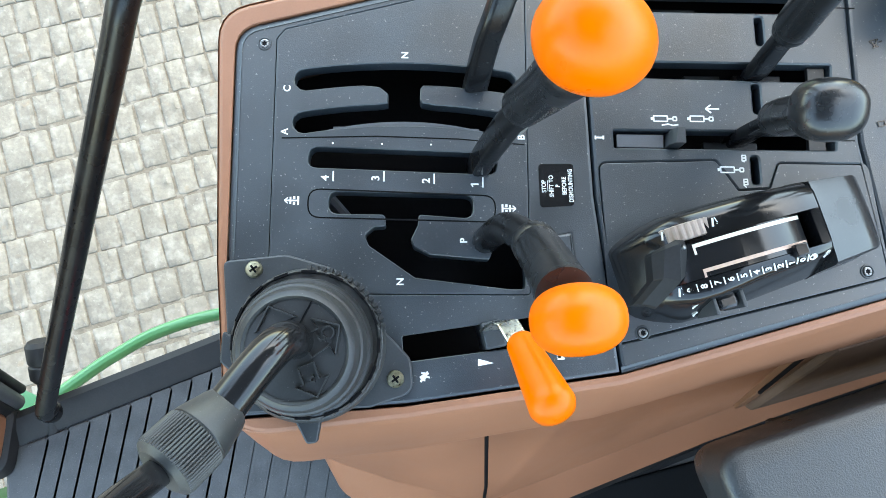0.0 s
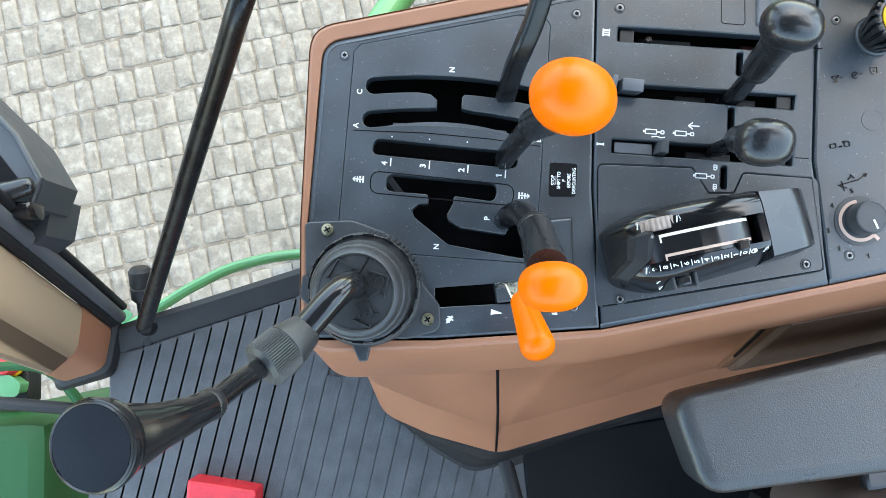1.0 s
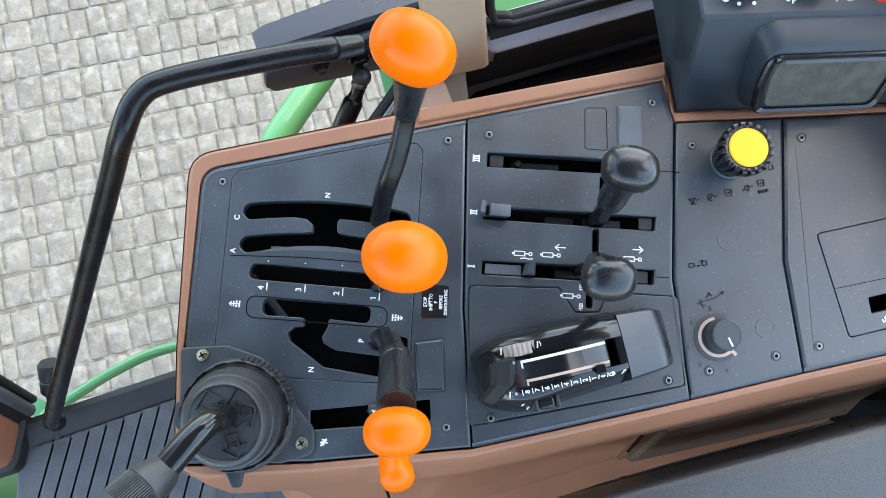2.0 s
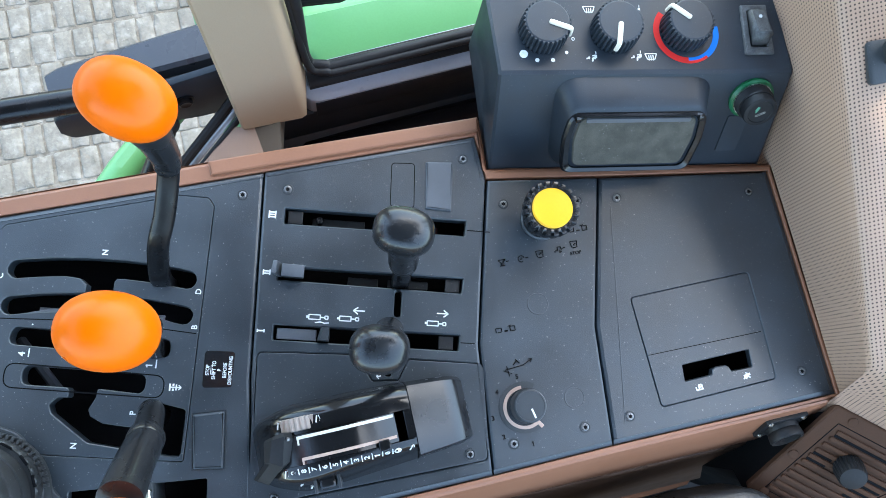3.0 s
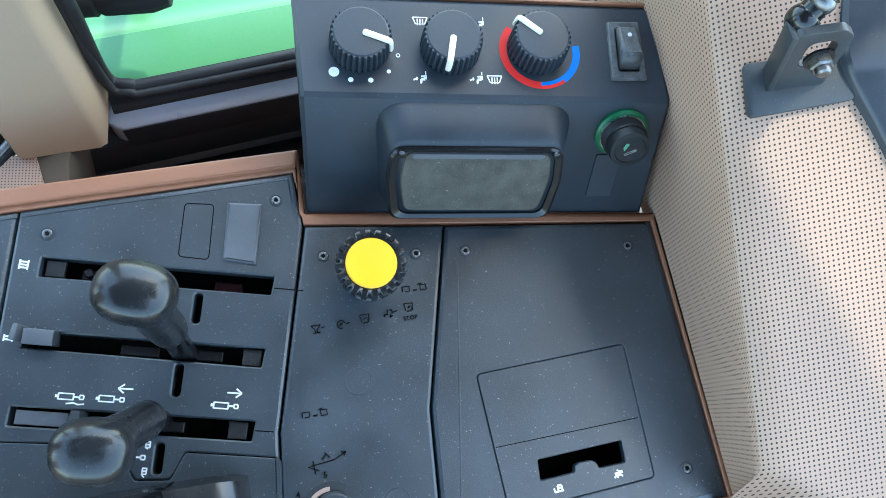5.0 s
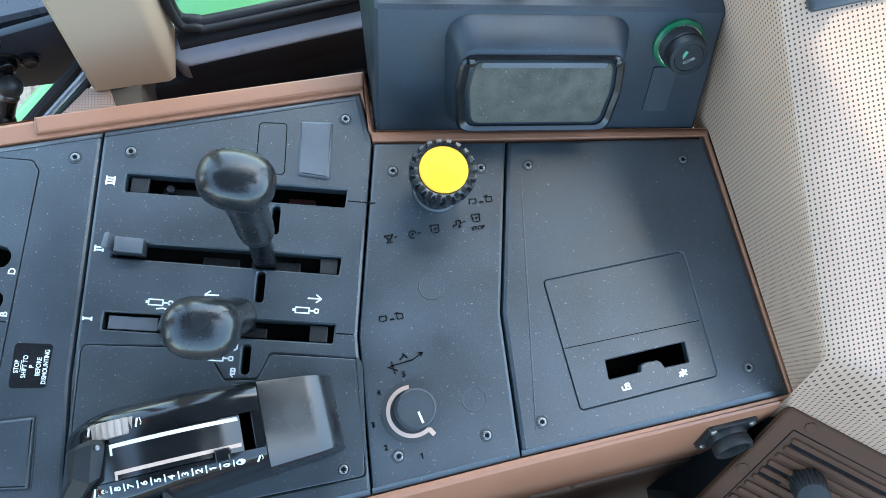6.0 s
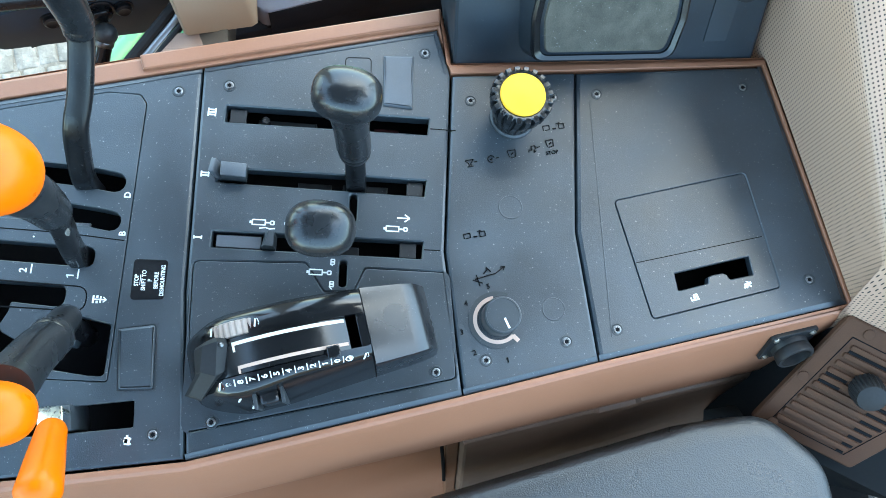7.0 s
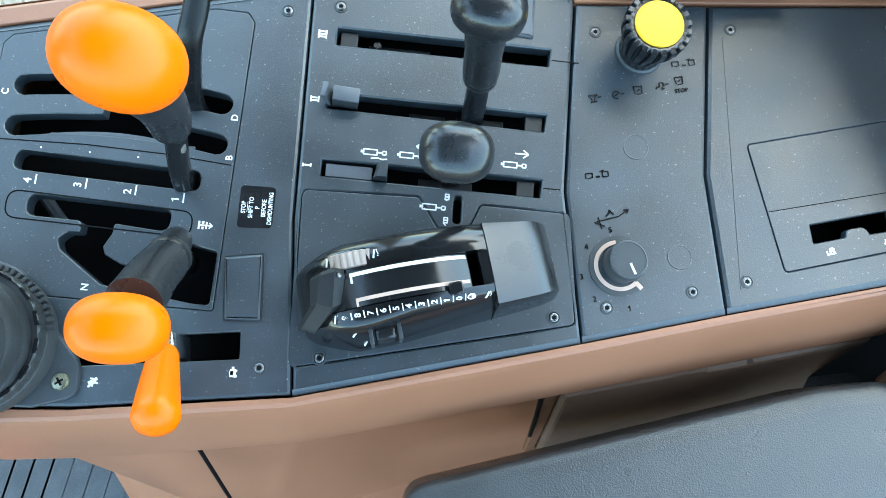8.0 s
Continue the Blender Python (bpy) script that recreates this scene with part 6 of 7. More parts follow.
part("joint_neck", tube([BALL, BALL + ALONG * 0.016], [0.0070, 0.0062], 16, steps=1), GLOSS, br)
part("clip", tube([BALL + ALONG * 0.0105, BALL + ALONG * 0.0130], 0.0074, 16, steps=1), DULL_STEEL, br, "steel spring clip")
part("rod", tube([BALL + ALONG * 0.014, BALL + ALONG * 0.036], 0.0060, 16, steps=1), STEEL_BLACK, br)
part("gas_strut", tube([BALL + ALONG * 0.034, BALL + ALONG * 0.30], 0.0115, 20, steps=1), STEEL_BLACK, br, "black gas strut")

# Rear window frame along the panel.
rwin = thing("rear_window_frame", (0.35, 0.0, 0.15), "satin black rear window frame with a rubber seal", "window frame", kind="structure")
LINE_PTS = [Vector((0.312, 0.20, 0.186)), Vector((0.301, 0.11, 0.172)), Vector((0.2975, 0.060, 0.160)), Vector((0.2990, 0.034, 0.1545)), Vector((0.319, 0.001, 0.1445)), Vector((0.3425, -0.0425, 0.1330)), Vector((0.405, -0.160, 0.108))]
run = smooth_path(LINE_PTS, 5)
part("frame", loft([[p + Vector((w, w * 0.25, h)) for w, h in ((0.0, -0.05), (0.0, 0.003), (0.002, 0.006), (0.022, 0.013), (0.025, 0.012), (0.027, 0.006), (0.027, -0.05))] for p in run]), SATIN_DARK, rwin)
part("seal", tube([p + Vector((0.032, 0.008, 0.006)) for p in LINE_PTS], 0.0045, 10, steps=4), RUBBER, rwin)
part("outer_sill", loft([[p + Vector((w, w * 0.25, h)) for w, h in ((0.037, -0.05), (0.037, 0.0), (0.040, 0.002), (0.095, -0.004), (0.095, -0.05))] for p in run]), SCUFFED, rwin, "dull black sill outside the seal")

# Seat beside the console.
seat = thing("driver_seat", (0.25, -0.70, -0.48), "dark brown fabric driver's seat below the armrest", "seat")
part("cushion", slab(fillet([(0.02, -0.98), (0.52, -0.98), (0.52, -0.435), (0.06, -0.435)], 0.05), [], -0.16, 0.14, 0.03, steps=4), SEAT, seat)
part("pedestal", box(0.10, 0.45, -0.90, -0.50, -0.495, -0.29, 0.02), RUBBER, seat)
part("belt_buckle", box(0.045, 0.120, -0.440, -0.405, -0.165, -0.150, 0.004, pose(0, 0, 0, 0, 0, 6)), GLOSS, seat)

# Vent panel under the perforated panel.
vent = thing("air_vent", (0.30, -0.25, -0.12), "brown slotted air vent with a small black knob", "vent")
VX, VY = Vector((0.86, -0.51, 0.0)).normalized(), Vector((-0.400, -0.675, -0.620)).normalized()
VN = VX.cross(VY).normalized()
if VN.y > 0:
    VN = -VN
VM = Matrix.Translation((0.275, -0.203, 0.004)) @ Matrix((VX, (VY - VX * VY.dot(VX)).normalized(), VN)).transposed().to_4x4()


def vbox(x0, x1, y0, y1, z0, z1, r):
    b = box(x0, x1, y0, y1, z0, z1, r, VM)
    bmesh.ops.recalc_face_normals(b, faces=b.faces[:])
    return b


def vent_plate(pts, z0, z1, r):
    b = loft([[VM @ Vector((x, y, z)) for x, y in fillet(p, 0.004)] for p, z in ((pts, z0), (pts, z1 - r), (offset(pts, -r), z1))])
    bmesh.ops.recalc_face_normals(b, faces=b.faces[:])
    return b


def vent_right(y):
    return 0.0935 - 0.41 * (y - 0.0165)


part("plate", vent_plate([(0.002, -0.002), (0.117, -0.002), (0.0755, 0.106), (-0.0095, 0.106)], -0.006, 0.0, 0.0012), BROWN_DARK, vent)
INNER = [(0.0128, 0.0118), (0.0985, 0.0118), (0.0640, 0.0975), (0.0030, 0.0975)]
part("groove", tube([VM @ Vector((x, y, 0.0)) for x, y in INNER + INNER[:1]], 0.0005, 6, steps=1, round_ends=False), LINE, vent)
for k in range(11):
    y = 0.0165 + 0.0074 * k
    x0, x1 = 0.0160 - 0.0012 * k, vent_right(y)
    part("slat", vbox(x0, x1, y, y + 0.0044, -0.001, 0.0022, 0.0012), BROWN_DARK, vent)
    for a, c in {0: ((x0, x1),), 3: ((x0, 0.031), (0.058, x1)), 4: ((x0, 0.030), (0.058, x1)), 1: (), 2: ()}.get(k, ((0.056, x1),)):
        # Near-black strip laid between slats, painting the shade of an open slit.
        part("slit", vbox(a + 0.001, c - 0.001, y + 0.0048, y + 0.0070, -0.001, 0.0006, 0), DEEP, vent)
part("knob", lathe([(0.0118, 0.0), (0.0122, 0.003), (0.0115, 0.0145), (0.0100, 0.0168), (0.0060, 0.0180), (0.0002, 0.0182)], 96, VM @ pose(0.0425, 0.0410, 0.001), flute=24, depth=0.0011, span=(0, 2)), RUBBER, vent, "ribbed black knob")
for x, y in ((0.021, 0.0045), (0.0017, 0.0549), (0.0846, 0.0586), (0.0045, 0.0995)):
    part("screw", lathe([(0.004, 0.0), (0.004, 0.0008), (0.003, 0.0012), (0.0002, 0.0010)], 16, VM @ pose(x, y, 0)), BROWN_DARK, vent)

# Lower wall behind the console, under the vent; near-black colour paints its shade.
back = [VM @ Vector(p) for p in ((0.006, 0.004, -0.010), (0.215, 0.004, -0.010), (0.215, 0.118, -0.010), (0.002, 0.118, -0.010))]
deep_row = [Vector((0.272, -0.150, -0.50)), Vector((0.70, -0.150, -0.50)), Vector((0.70, -0.36, -0.50)), Vector((0.262, -0.27, -0.50))]
part("wall_recess", loft([back, [p + Vector((0, 0.02, -0.02)) for p in back], deep_row]), DEEP_MAT, None, "recess wall behind the console and under the vent, shade painted in near-black", "wall", kind="structure", at=(0.35, -0.25, -0.5))

# Round socket on the console's side.
sock = thing("power_socket", (0.245, -0.221, -0.028), "black round power socket on the console's side", "socket")
SM = Matrix.Translation((0.2430, -0.2150, -0.0250)) @ Matrix.Rotation(radians(8.6), 4, "Z") @ Matrix.Rotation(radians(68), 4, "X")
part("flange", slab(fillet([(-0.019, -0.017), (0.019, -0.017), (0.019, 0.017), (-0.019, 0.017)], 0.004), [], 0.003, 0.003, 0.0008), RUBBER, sock)
fl = sock.children[0]
fl.data.transform(Matrix.Translation(-Vector((0.245, -0.221, -0.028))) @ SM @ Matrix.Translation(Vector((0.245, -0.221, -0.028))))
part("barrel", lathe([(0.0135, 0.0), (0.0135, 0.006), (0.0128, 0.007), (0.0135, 0.008), (0.0140, 0.0135), (0.0132, 0.0150), (0.0110, 0.0150), (0.0105, 0.005), (0.0002, 0.005)], 36, SM), RUBBER, sock)
for x, y in ((-0.0145, 0.0125), (0.0145, 0.0125), (-0.0145, -0.0125)):
    part("screw", lathe([(0.0025, 0.003), (0.0025, 0.0042), (0.0002, 0.0050)], 12, SM @ pose(x, y, 0)), STEEL, sock)

# ---- side window ----
win = thing("side_window_frame", (-0.05, 0.13, -0.08), "black rubber-sealed side window frame", "window frame", kind="structure")
D = Vector((0.9705, 0.2320, 0.03)).normalized()
W0 = Vector((-0.150, 0.108, -0.058))
W1 = W0 + D * 0.42
cross = Vector((-0.2320, 0.9705, 0)).normalized()
END = [(-0.0160, -0.0260), (-0.0160, -0.0180), (-0.0140, -0.0155), (-0.002, -0.0095), (0.002, -0.010), (0.020, -0.012), (0.020, -0.04), (-0.0160, -0.04)]


def rail_ring(k, q):
    return [W0 + D * k + cross * (a if a > 0 else a * q) + Vector((0, 0, h)) for a, h in END]


part("rail", loft([rail_ring(k, q) for k, q in ((0.0015, 0.15), (0.0025, 0.45), (0.0050, 0.74), (0.0090, 0.93), (0.0140, 1.0), (0.42, 1.0))]), SATIN, win, "satin blue-grey window rail", sharp=30)
part("rail_face", loft([[W0 + D * k + cross * a + Vector((0, 0, h)) for a, h in ((-0.0167, -0.050), (-0.0167, -0.0200), (-0.009, -0.0200), (-0.009, -0.050))] for k in (0.012, 0.42)]), CASE, win, "black rail face")
part("channel", loft([[p + cross * a + Vector((0, 0, h)) for a, h in ((-0.090, -0.150), (-0.090, -0.118), (-0.062, -0.098), (-0.040, -0.094), (-0.020, -0.082), (-0.0145, -0.045), (0.0, -0.040), (0.0, -0.150))] for p in (W0 - D * 0.03, W1)]), CASE, win, "dark glossy channel below the rail", sharp=25)
part("channel_lip", tube([W0 - D * 0.005 + cross * -0.040 + Vector((0, 0, -0.094)), W0 + D * 0.03 + cross * -0.036 + Vector((0, 0, -0.090)), W1 + cross * -0.036 + Vector((0, 0, -0.088))], 0.012, 20, steps=4), END_FACE, win, "glossy black tube in the channel")
# Glossy blobs added for the glints of crumpled dark plastic, not real clips.
for k, w in ((0.022, -0.060), (0.058, -0.045), (0.072, -0.058)):
    part("clip", blob((0.009, 0.005, 0.006), 2.4, 16, 10, Matrix.Translation(W0 + D * k + cross * w + Vector((0, 0, -0.094)))), GLOSS, win)
part("seal_base", loft([[W0 + D * k + cross * a + Vector((0, 0, h)) for a, h in ((-0.0055, -0.016), (-0.0055, -0.0085), (-0.0035, -0.0060), (0.0, -0.0045), (0.016, -0.0045), (0.016, -0.016))] for k in (0.010, 0.42)]), RUBBER, win, "black rubber seal base", sharp=30)
EDGE = Vector((-0.1430, 0.0860, -0.0500))
RUN = Vector((-0.12, 0.30, 0.954))
for w, r in ((0.0055, 0.0050), (-0.0010, 0.0034)):
    side_run = [EDGE + RUN * k + Vector((0.004 + w * 0.7, 0.030, 0.0)) for k in (0.075, 0.14, 0.5)]
    low_run = [W0 + D * k + cross * w + Vector((0, 0, 0.003)) for k in (0.42, 0.20, 0.050)]
    part("corner_seal", tube(low_run + [W0 + D * 0.028 + cross * (w + 0.0015) + Vector((0, 0, 0.005)), W0 + D * 0.013 + cross * (w + 0.009) + Vector((0, 0, 0.012))] + side_run, r, 16, steps=8), RUBBER, win)

part("rear_edge_post", loft([[Vector((x, y, z)) for x, y in ((0.228, 0.150), (0.262, 0.146), (0.264, 0.178), (0.230, 0.180))] for z in (-0.12, 0.35)]), RUBBER, win, "black rear edge of the side window")

# Middle post.
pil = thing("side_post", (-0.17, 0.07, -0.07), "beige moulded side post with a squared foot", "cab post")
foot = [Vector((-0.1985, 0.0640, -0.054)), Vector((-0.1955, 0.0617, -0.0530)), Vector((-0.1470, 0.0775, -0.0680)), Vector((-0.1425, 0.0810, -0.0685)), Vector((-0.1425, 0.12, -0.066)), Vector((-0.1985, 0.12, -0.054))]
lean = Vector((-0.12, 0.30, 0.954))
part("cover", loft([[p + lean * k + Vector((0, 0, 0)) for i, p in enumerate(foot)] for k in (0.0, 0.3, 1.1)]), BEIGE, pil, sharp=60)
part("foot_block", loft([[Vector((-0.1980, 0.0665, -0.0585)), Vector((-0.1660, 0.0645, -0.0600)), Vector((-0.1640, 0.1050, -0.0700)), Vector((-0.1980, 0.1050, -0.0600))], [Vector((-0.1830, 0.0350, -0.0600)), Vector((-0.1640, 0.0350, -0.0620)), Vector((-0.1640, 0.1050, -0.1000)), Vector((-0.1980, 0.1050, -0.1000))], [Vector((-0.1860, 0.0200, -0.20)), Vector((-0.1780, 0.0200, -0.20)), Vector((-0.1780, 0.1000, -0.20)), Vector((-0.1900, 0.1000, -0.20))]]), TAUPE, pil, "dark taupe foot")

# Arm that carries the grab rail, with its ball joint.
am = thing("mirror_bracket", (-0.28, 0.12, -0.08), "black steel arm outside the post, carrying the grab rail", "arm")
A0, A1 = Vector((-0.356, 0.092, -0.049)), Vector((-0.17, 0.146, -0.049))
AD = (A1 - A0).normalized()
AC = Vector((-AD.y, AD.x, 0))
beam_rows = []
for p, wide, low in ((A0, 0.020, -0.050), (A0 + AD * 0.012, 0.024, -0.058), (A0 + (A1 - A0) * 0.5, 0.029, -0.062), (A1, 0.034, -0.066)):
    beam_rows.append([p + AC * a + Vector((0, 0, h)) for a, h in ((-0.010, low), (-0.010, -0.012), (-0.006, -0.004), (-0.004, 0.002), (0.0, 0.004), (wide - 0.003, 0.004), (wide, 0.001), (wide, low))])
part("beam", loft(beam_rows), SATIN_DARK, am, "satin black beam")
PLATE = fillet([(-0.004, -0.014), (0.002, -0.030), (0.110, -0.058), (0.205, -0.064), (0.205, 0.030), (0.0, 0.012)], [0.004, 0.008, 0.02, 0, 0, 0.006])
PLATE_AT = Matrix.Translation(A0 + AC * -0.028) @ Matrix((AD, Vector((0, 0, 1)), AD.cross(Vector((0, 0, 1))))).transposed().to_4x4()
part("front_plate", moved(slab(PLATE, [], 0.0, 0.006, 0.0012), PLATE_AT), CASE, am, "black painted front plate")
part("plate_spacer", loft([[p + AC * a + Vector((0, 0, h)) for a, h in ((-0.0225, -0.045), (-0.0225, 0.004), (-0.0095, -0.002), (-0.0095, -0.045))] for p in (A0 + AD * 0.02, A1)]), RUBBER, am)
part("hinge_ring", lathe([(0.019, 0.0), (0.019, 0.004), (0.016, 0.005), (0.014, 0.001), (0.0002, 0.001)], 30, pose(-0.322, 0.094, -0.054)), RUBBER, am)
for u, v in ((0.1035, -0.014), (0.050, -0.006)):
    part("bolt", lathe([(0.0085, 0.0), (0.0085, 0.0010), (0.0068, 0.0012), (0.0066, 0.0040), (0.0050, 0.0052), (0.0030, 0.0046), (0.0002, 0.0046)], 24, PLATE_AT @ pose(u, v, 0)), STEEL_BLACK, am)
st2 = thing("window_strut", (-0.28, 0.06, -0.09), "black gas strut with a ball joint by the post", "strut")
SB = Vector((-0.2635, 0.0735, -0.0690))
SN = PLATE_AT.inverted() @ SB
part("washer", lathe([(0.0115, 0.0), (0.0115, 0.0012), (0.0104, 0.0020), (0.004, 0.0020)], 28, PLATE_AT @ pose(SN.x + 0.003, SN.y + 0.010, 0.0)), STEEL_BLACK, st2)
part("nut", lathe([(0.0084, 0.0016), (0.0084, 0.0066), (0.0070, 0.0078)], 6, PLATE_AT @ pose(SN.x + 0.003, SN.y + 0.009, 0.0)), STEEL_BLACK, st2, "black hexagon nut")
part("ball", blob((0.0092, 0.0092, 0.0092), 2, 24, 14, Matrix.Translation(SB)), DARK_CAP, st2, "dark rubber-capped ball")
part("clip", tube([(-0.2660, 0.0690, -0.0735), (-0.2668, 0.0675, -0.0750)], 0.0078, 16, steps=1), DULL_STEEL, st2, "steel spring clip")
part("collar", tube([(-0.2655, 0.0700, -0.0725), (-0.2690, 0.0620, -0.0790), (-0.2735, 0.0550, -0.0850)], [0.0072, 0.0066, 0.0080], 16, steps=3), GLOSS, st2)
part("barrel", tube([(-0.2735, 0.0550, -0.0850), (-0.330, -0.03, -0.16)], 0.0098, 18, steps=1), STEEL_BLACK, st2)
seal2 = thing("front_door_seal", (-0.22, 0.05, -0.08), "black door seal with a bright inner strip", "seal")
part("rubber", tube([(-0.204, 0.092, -0.054), (-0.212, 0.082, -0.056), (-0.242, 0.043, -0.060), (-0.285, -0.012, -0.066)], 0.0048, 10, steps=3), RUBBER, seal2)
part("bright_strip", tube([(-0.2035, 0.082, -0.0560), (-0.2090, 0.0745, -0.0575), (-0.2340, 0.0430, -0.0605), (-0.272, -0.005, -0.066)], 0.0036, 10, 0.6, steps=3), BRIGHT_STRIP, seal2, "bright metal inner strip")
part("inner_rubber", tube([(-0.2000, 0.0760, -0.0570), (-0.2040, 0.0700, -0.0580), (-0.2260, 0.0420, -0.0610), (-0.264, -0.005, -0.066)], 0.0028, 10, steps=3), RUBBER, seal2)
gusset = bm_new()
gus_uv = gusset.loops.layers.uv.new("grid")
GUS = [(-0.1995, 0.0660), (-0.2060, 0.0660), (-0.2700, -0.0150), (-0.1700, -0.0150), (-0.1780, 0.0350), (-0.1880, 0.0660)]
loft([[Vector((x, y, -0.0570 - (0.066 - y) * 0.05 - d)) for x, y in GUS] for d in (0.0, 0.008)], gusset)
for face in gusset.faces:
    for lp in face.loops:
        lp[gus_uv].uv = (lp.vert.co.x * 1.25, lp.vert.co.y * 1.35)
part("perforated_gusset", gusset, PERF, seal2, "perforated beige vinyl gusset")

# ---- outside: fender, hood, lamps ----
fend = thing("rear_fender", (0.1, 0.3, -0.6), "light green painted rear fender outside the window", "fender")
F0 = Vector((-0.20, 0.15, 0))
FD, FC = Vector((0.970, 0.242, 0)), Vector((-0.242, 0.970, 0))
sect = [(-0.05, -0.62), (-0.03, -0.17), (0.0, -0.15), (0.055, -0.145), (0.066, -0.160), (0.085, -0.162), (0.30, -0.170), (0.34, -0.20), (0.35, -0.60)]
part("panel", loft([[F0 + FD * x + FC * a + Vector((0, 0, h - drop)) for a, h in sect] for x, drop in ((-0.05, 0.10), (-0.02, 0.02), (0.02, 0.0), (0.6, 0.0), (1.2, 0.03))], closed=False, caps=False), GREEN_PAINT, fend, sharp=50)
part("front_flange", tube([(-0.225, 0.30, -0.30), (-0.31, 0.19, -0.30), (-0.385, 0.085, -0.30), (-0.40, 0.05, -0.33)], 0.018, 12, steps=4), GREEN_PAINT, fend)


def work_lamp(x, y, z, deg, run_x):
    ob = thing("work_lamp", (x, y, z), "round ribbed black lamp housing standing on the fender", "lamp", "fender lamps")
    m = pose(x, y, z, 90, 0, deg)
    part("housing", lathe([(0.020, -0.035), (0.026, -0.032), (0.026, -0.020), (0.024, -0.018), (0.026, -0.014), (0.026, 0.020), (0.022, 0.034), (0.016, 0.036)], 96, m, flute=24, depth=0.0010, span=(4, 5)), RUBBER, ob)
    part("lens", lathe([(0.0185, -0.0352), (0.0180, -0.0362), (0.0002, -0.0375)], 28, m), GLOSS, ob)
    part("foot", tube([(x, y + 0.006, z - 0.010), (x + run_x * 0.5, y + 0.034, z - 0.060), (x + run_x, y + 0.066, z - 0.115)], 0.009, 12, steps=3), RUBBER, ob)


work_lamp(-0.132, 0.200, -0.035, 97, -0.032), work_lamp(0.245, 0.215, -0.045, 150, 0.040)
hood = thing("green_step_panel", (-0.95, -0.42, -1.2), "green painted body panel below the cab", "body panel")
part("panel", box(-1.15, -0.93, -0.62, -0.385, -1.3, -0.60, 0.03), GREEN_DARK, hood)
part("rim", tube([(-1.02, -0.30, -0.58), (-0.93, -0.31, -0.60), (-0.86, -0.40, -0.62)], 0.008, 10), GREEN_DARK, hood)
arcg = thing("green_fender_edge", (-0.65, -0.16, -0.62), "thin curved green fender edge beyond the floor", "fender")
part("edge", tube([(-0.80, -0.245, -0.60), (-0.737, -0.207, -0.60), (-0.695, -0.184, -0.60), (-0.633, -0.158, -0.60), (-0.549, -0.143, -0.60), (-0.46, -0.145, -0.61)], 0.0085, 12, steps=6), GREEN_PAINT, arcg)
part("end_plate", slab(fillet([(-0.862, -0.203), (-0.838, -0.203), (-0.795, -0.227), (-0.812, -0.246), (-0.845, -0.238)], 0.006), [], -0.598, 0.004, 0.001), GREEN_PAINT, arcg)
coup = thing("coupler_block", (-1.06, -0.33, -0.74), "hydraulic coupler block with red and green dust caps outside the cab", "coupler")
part("block", box(-1.13, -1.035, -0.37, -0.285, -0.78, -0.735, 0.004), RUBBER, coup)
part("red_cap", lathe([(0.0190, -0.736), (0.0200, -0.728), (0.0190, -0.706), (0.0150, -0.698), (0.0002, -0.696)], 28, pose(-1.060, -0.303, 0)), RED_PLASTIC, coup, "red dust cap")
part("cap_collar", lathe([(0.0205, -0.733), (0.0218, -0.730), (0.0218, -0.723), (0.0205, -0.720)], 28, pose(-1.060, -0.303, 0)), YELLOW, coup, "yellow collar")
part("green_cap", slab(fillet([(-1.095, -0.324), (-1.050, -0.324), (-1.034, -0.336), (-1.038, -0.353), (-1.095, -0.352)], 0.006), [], -0.702, 0.034, 0.004), GREEN_PAINT, coup, "green dust cap")
hose = thing("hose", (-0.95, -0.33, -0.62), "black hose outside the cab", "hose")
part("run", tube([(-1.1, -0.345, -0.6), (-0.98, -0.36, -0.6), (-0.88, -0.375, -0.62)], 0.010, 10), RUBBER, hose)
redp = thing("pedal_pad", (-0.62, -0.49, -0.47), "red plastic pad on the ribbed floor mat", "pad")
part("pad", slab(fillet([(-0.672, -0.56), (-0.575, -0.575), (-0.570, -0.474), (-0.664, -0.456)], 0.006), [], -0.455, 0.042, 0.005), RED_PLASTIC, redp)

# Monitor bracket by the front post.
mon = thing("wiper_motor_cover", (-0.70, -0.09, -0.16), "black moulded cover with a knob by the front post", "cover")
part("cover", loft([[Vector(p) for p in ((-0.83, 0.050, z), (-0.730, -0.052, z), (-0.704, -0.098, z), (-0.714, -0.126, z), (-0.742, -0.136, z), (-0.746, -0.146, z), (-0.83, -0.160, z))] for z in (-0.23, -0.168, -0.162)]), BLACK_FINE, mon, sharp=25)
part("edge_ridge", tube([(-0.800, 0.024, -0.160), (-0.732, -0.052, -0.160), (-0.708, -0.097, -0.160), (-0.717, -0.123, -0.160)], 0.0035, 10, steps=1), BLACK_FINE, mon)
# Near-black plate on top paints the shade of a hollow.
part("recess", slab([(-0.760, -0.100), (-0.728, -0.100), (-0.752, -0.068)], [], -0.1608, 0.002, 0.0002), DEEP, mon)
part("side_plate", slab([(-0.82, -0.060), (-0.775, -0.118), (-0.790, -0.128), (-0.82, -0.125)], [], -0.150, 0.012, 0.001), GREY, mon)
part("lever", tube([(-0.772, -0.112, -0.150), (-0.740, -0.113, -0.146), (-0.712, -0.106, -0.148)], [0.008, 0.011, 0.009], 16, 0.8, steps=4), KNOB, mon)
part("clip", box(-0.738, -0.712, -0.138, -0.120, -0.180, -0.150, 0.004), GLOSS, mon)
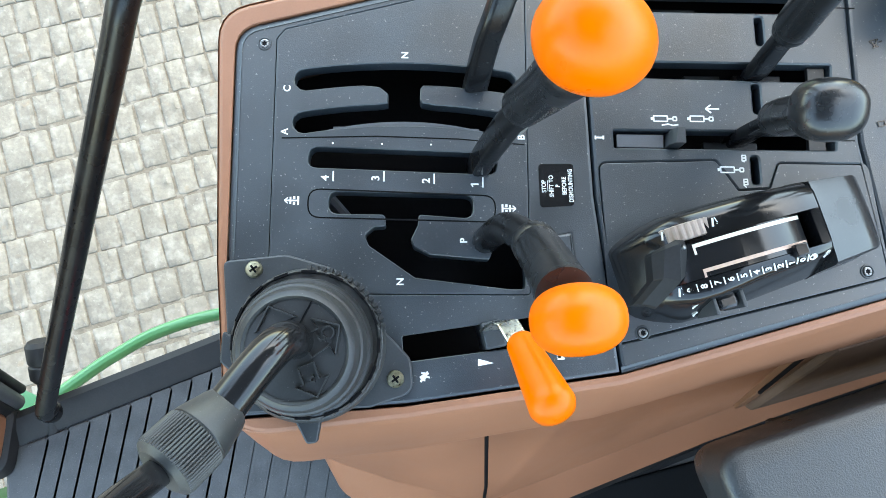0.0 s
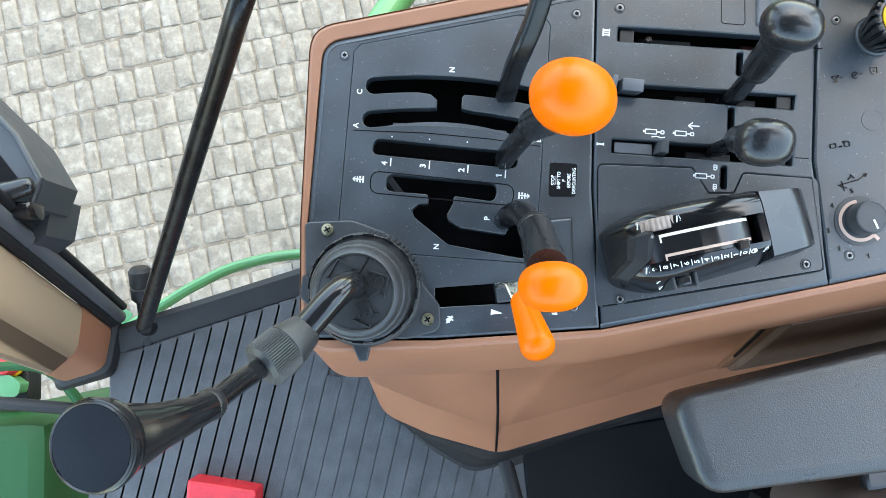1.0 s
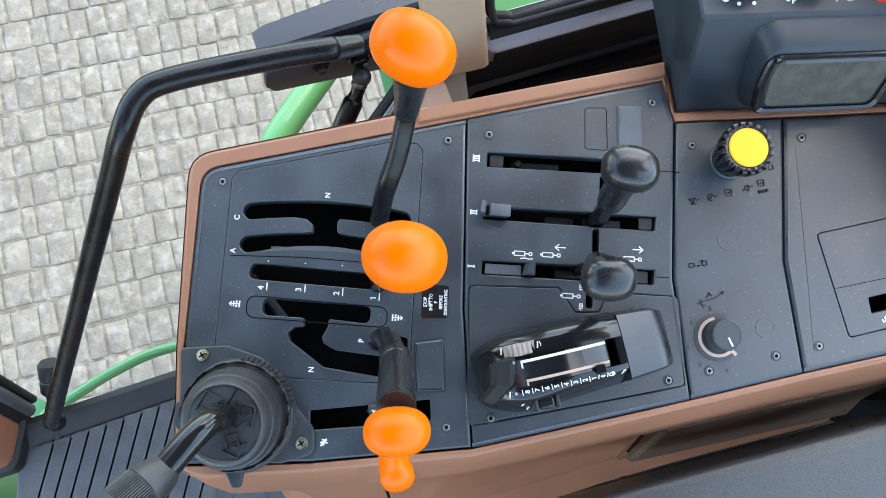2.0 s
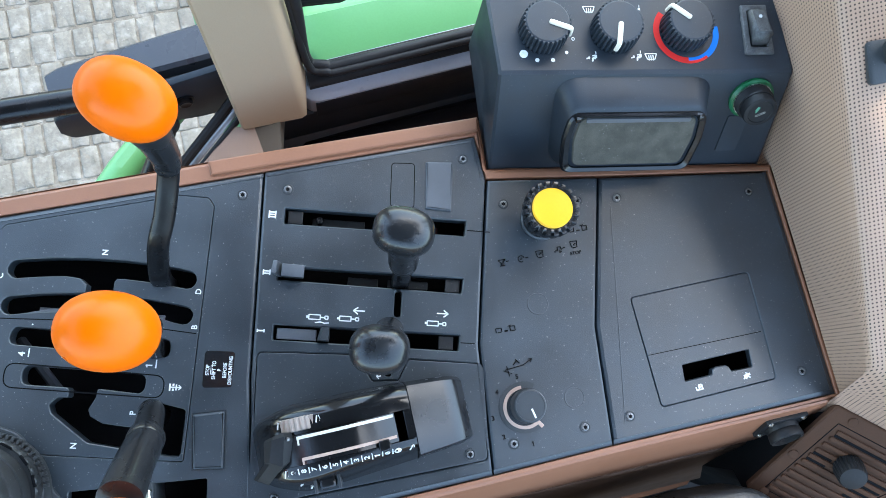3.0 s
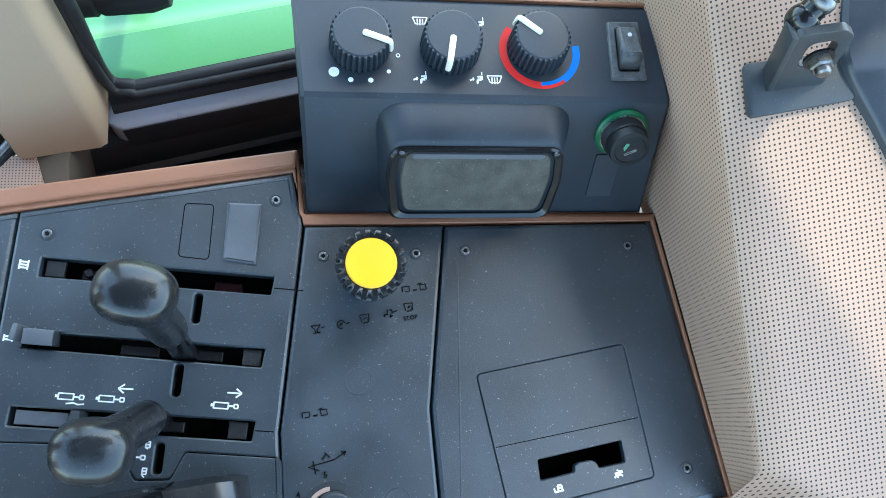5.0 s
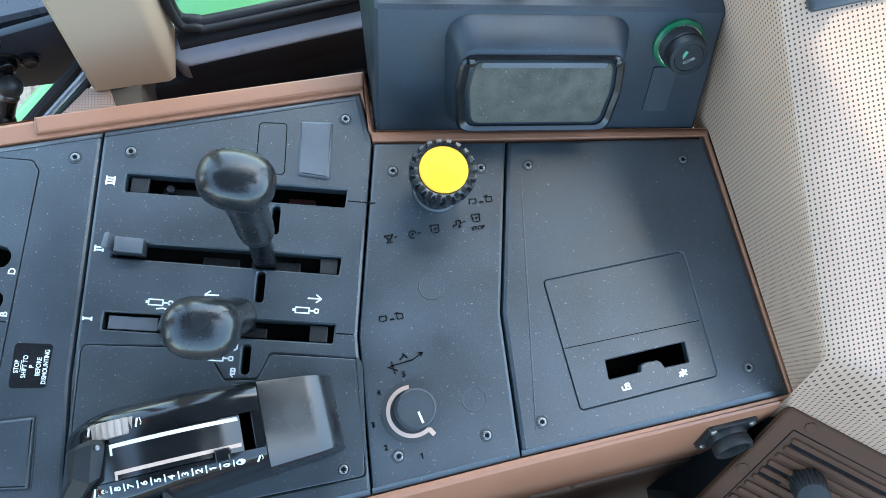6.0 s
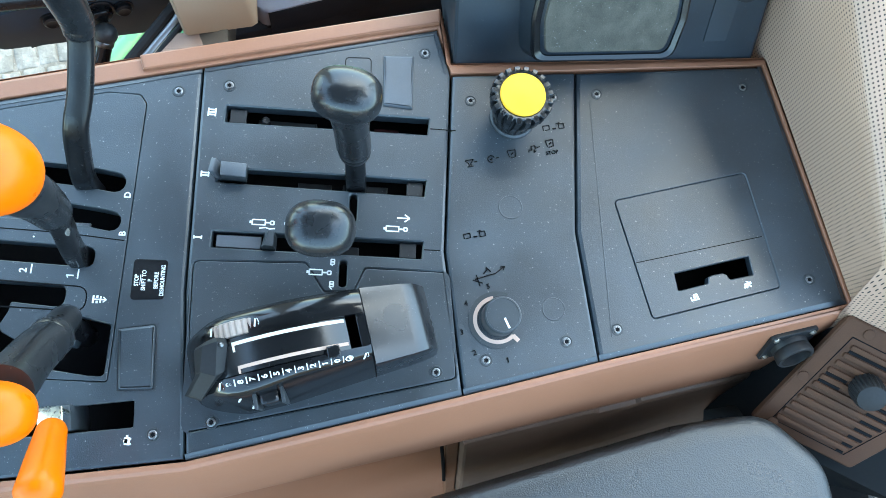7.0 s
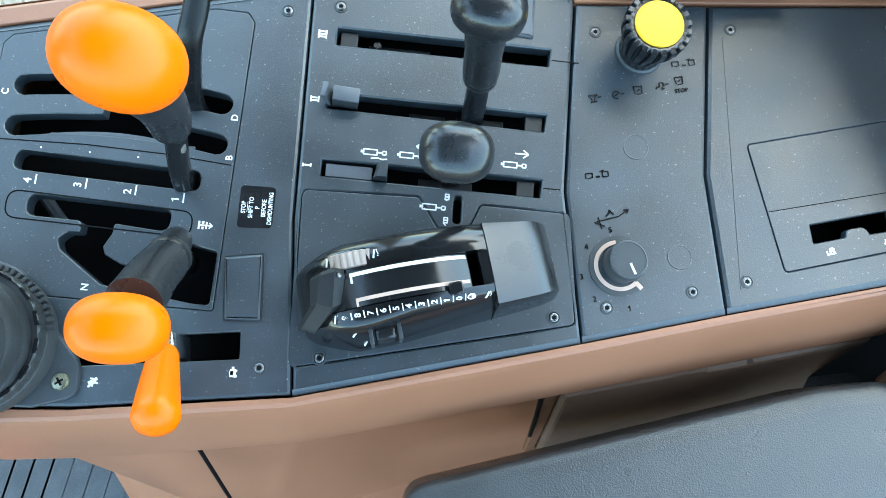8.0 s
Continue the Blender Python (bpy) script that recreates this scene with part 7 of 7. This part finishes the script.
part("lower_block", loft([[Vector((x, y, z)) for x, y in ((-0.85, -0.045), (-0.715, -0.110), (-0.722, -0.150), (-0.748, -0.168), (-0.85, -0.175))] for z in (-0.26, -0.205, -0.198)]), BLACK_FINE, mon, sharp=25)

# ---- cobbled yard ----
ground = part("ground", slab([(-60, -60), (60, -60), (60, 60), (-60, 60)], [], GROUND - 0.0045, 0.05, 0.001), SAND, None, "grey granite setts in sandy joints", "ground", kind="structure", at=(0, 0, GROUND))
rng = random.Random(7)
PX, PY = 0.067, 0.1075


def sett_mesh(seed):
    """A worn, slightly domed stone with broken corners, about one metre-pitch cell in size."""
    r = random.Random(seed)
    bm = bm_new()
    j = lambda k: r.uniform(-k, k)
    hx, hy = PX / 2 - 0.0026, PY / 2 - 0.0032
    low = [(-hx + j(.003), -hy + j(.003)), (j(.010), -hy + j(.0035)), (hx + j(.003), -hy + j(.003)), (hx + j(.0025), j(.015)), (hx + j(.003), hy + j(.003)), (j(.010), hy + j(.0035)), (-hx + j(.003), hy + j(.003)), (-hx + j(.0025), j(.015))]
    low = fillet(low, [r.uniform(0.002, 0.008), 0.02, r.uniform(0.002, 0.008), 0.02, r.uniform(0.002, 0.008), 0.02, r.uniform(0.002, 0.008), 0.02], 2)
    rings = [[Vector((x, y, -0.012)) for x, y in low], [Vector((x * 0.985, y * 0.99, -0.003 + j(.0012))) for x, y in low], [Vector((x * 0.90, y * 0.93, 0.0 + j(.0010))) for x, y in low], [Vector((x * 0.5, y * 0.5, 0.0008 + j(.0012))) for x, y in low]]
    loft(rings, bm)
    finish(bm, 60)
    me = bpy.data.meshes.new("sett")
    bm.to_mesh(me)
    bm.free()
    return me


kinds = [sett_mesh(k) for k in range(10)]
for me in kinds:
    me.materials.append(STONE)
ca, sa = math.cos(radians(10.5)), math.sin(radians(10.5))
WIDTHS = (0.048, 0.086, 0.052, 0.086, 0.052, 0.073, 0.065, 0.069, 0.065, 0.074, 0.068, 0.061, 0.069)
edges_x = [0.0]
for k in range(36):
    edges_x.append(edges_x[-1] + (WIDTHS[k] if k < len(WIDTHS) else rng.choice((0.050, 0.062, 0.070, 0.086))))
for k in range(16):
    edges_x.insert(0, edges_x[0] - rng.choice((0.050, 0.062, 0.070, 0.086)))
cells = []
for j in range(-16, 18):
    shift = 0.010 * math.sin(j * 2.3)
    cuts = [e + shift + rng.uniform(-0.006, 0.006) for e in edges_x]
    for e0, e1 in zip(cuts, cuts[1:]):
        lx, ly = (e0 + e1) / 2, (j + 0.5) * PY - 0.0375 + 0.006 * math.sin(e0 * 5 + j)
        x, y = -1.679 + lx * ca - ly * sa, 0.700 + lx * sa + ly * ca
        if -2.6 < x < 0.5 and -0.75 < y < 2.2:
            cells.append(((x + 0.80) ** 2 + (y - 0.45) ** 2, x, y, (e1 - e0) / PX))
cells.sort()
rest = bm_new()
for n, (d, x, y, wide) in enumerate(cells):
    me = kinds[rng.randrange(10)]
    m = pose(x, y, GROUND + rng.uniform(-0.002, 0.002), rng.uniform(-0.8, 0.8), rng.uniform(-0.8, 0.8), 10.5 + rng.uniform(-1.2, 1.2) + rng.choice((0, 180))) @ Matrix.Diagonal((wide, 1, 1, 1))
    if n < 300:
        ob = new("sett", me)
        ob.parent = ground
        ob.matrix_basis = Matrix.Translation((0, 0, -GROUND)) @ m
    else:
        tmp = me.copy()
        tmp.transform(m)
        rest.from_mesh(tmp)
        bpy.data.meshes.remove(tmp)
part("more_setts", rest, STONE_REST, ground, kind="stuff", sharp=60)
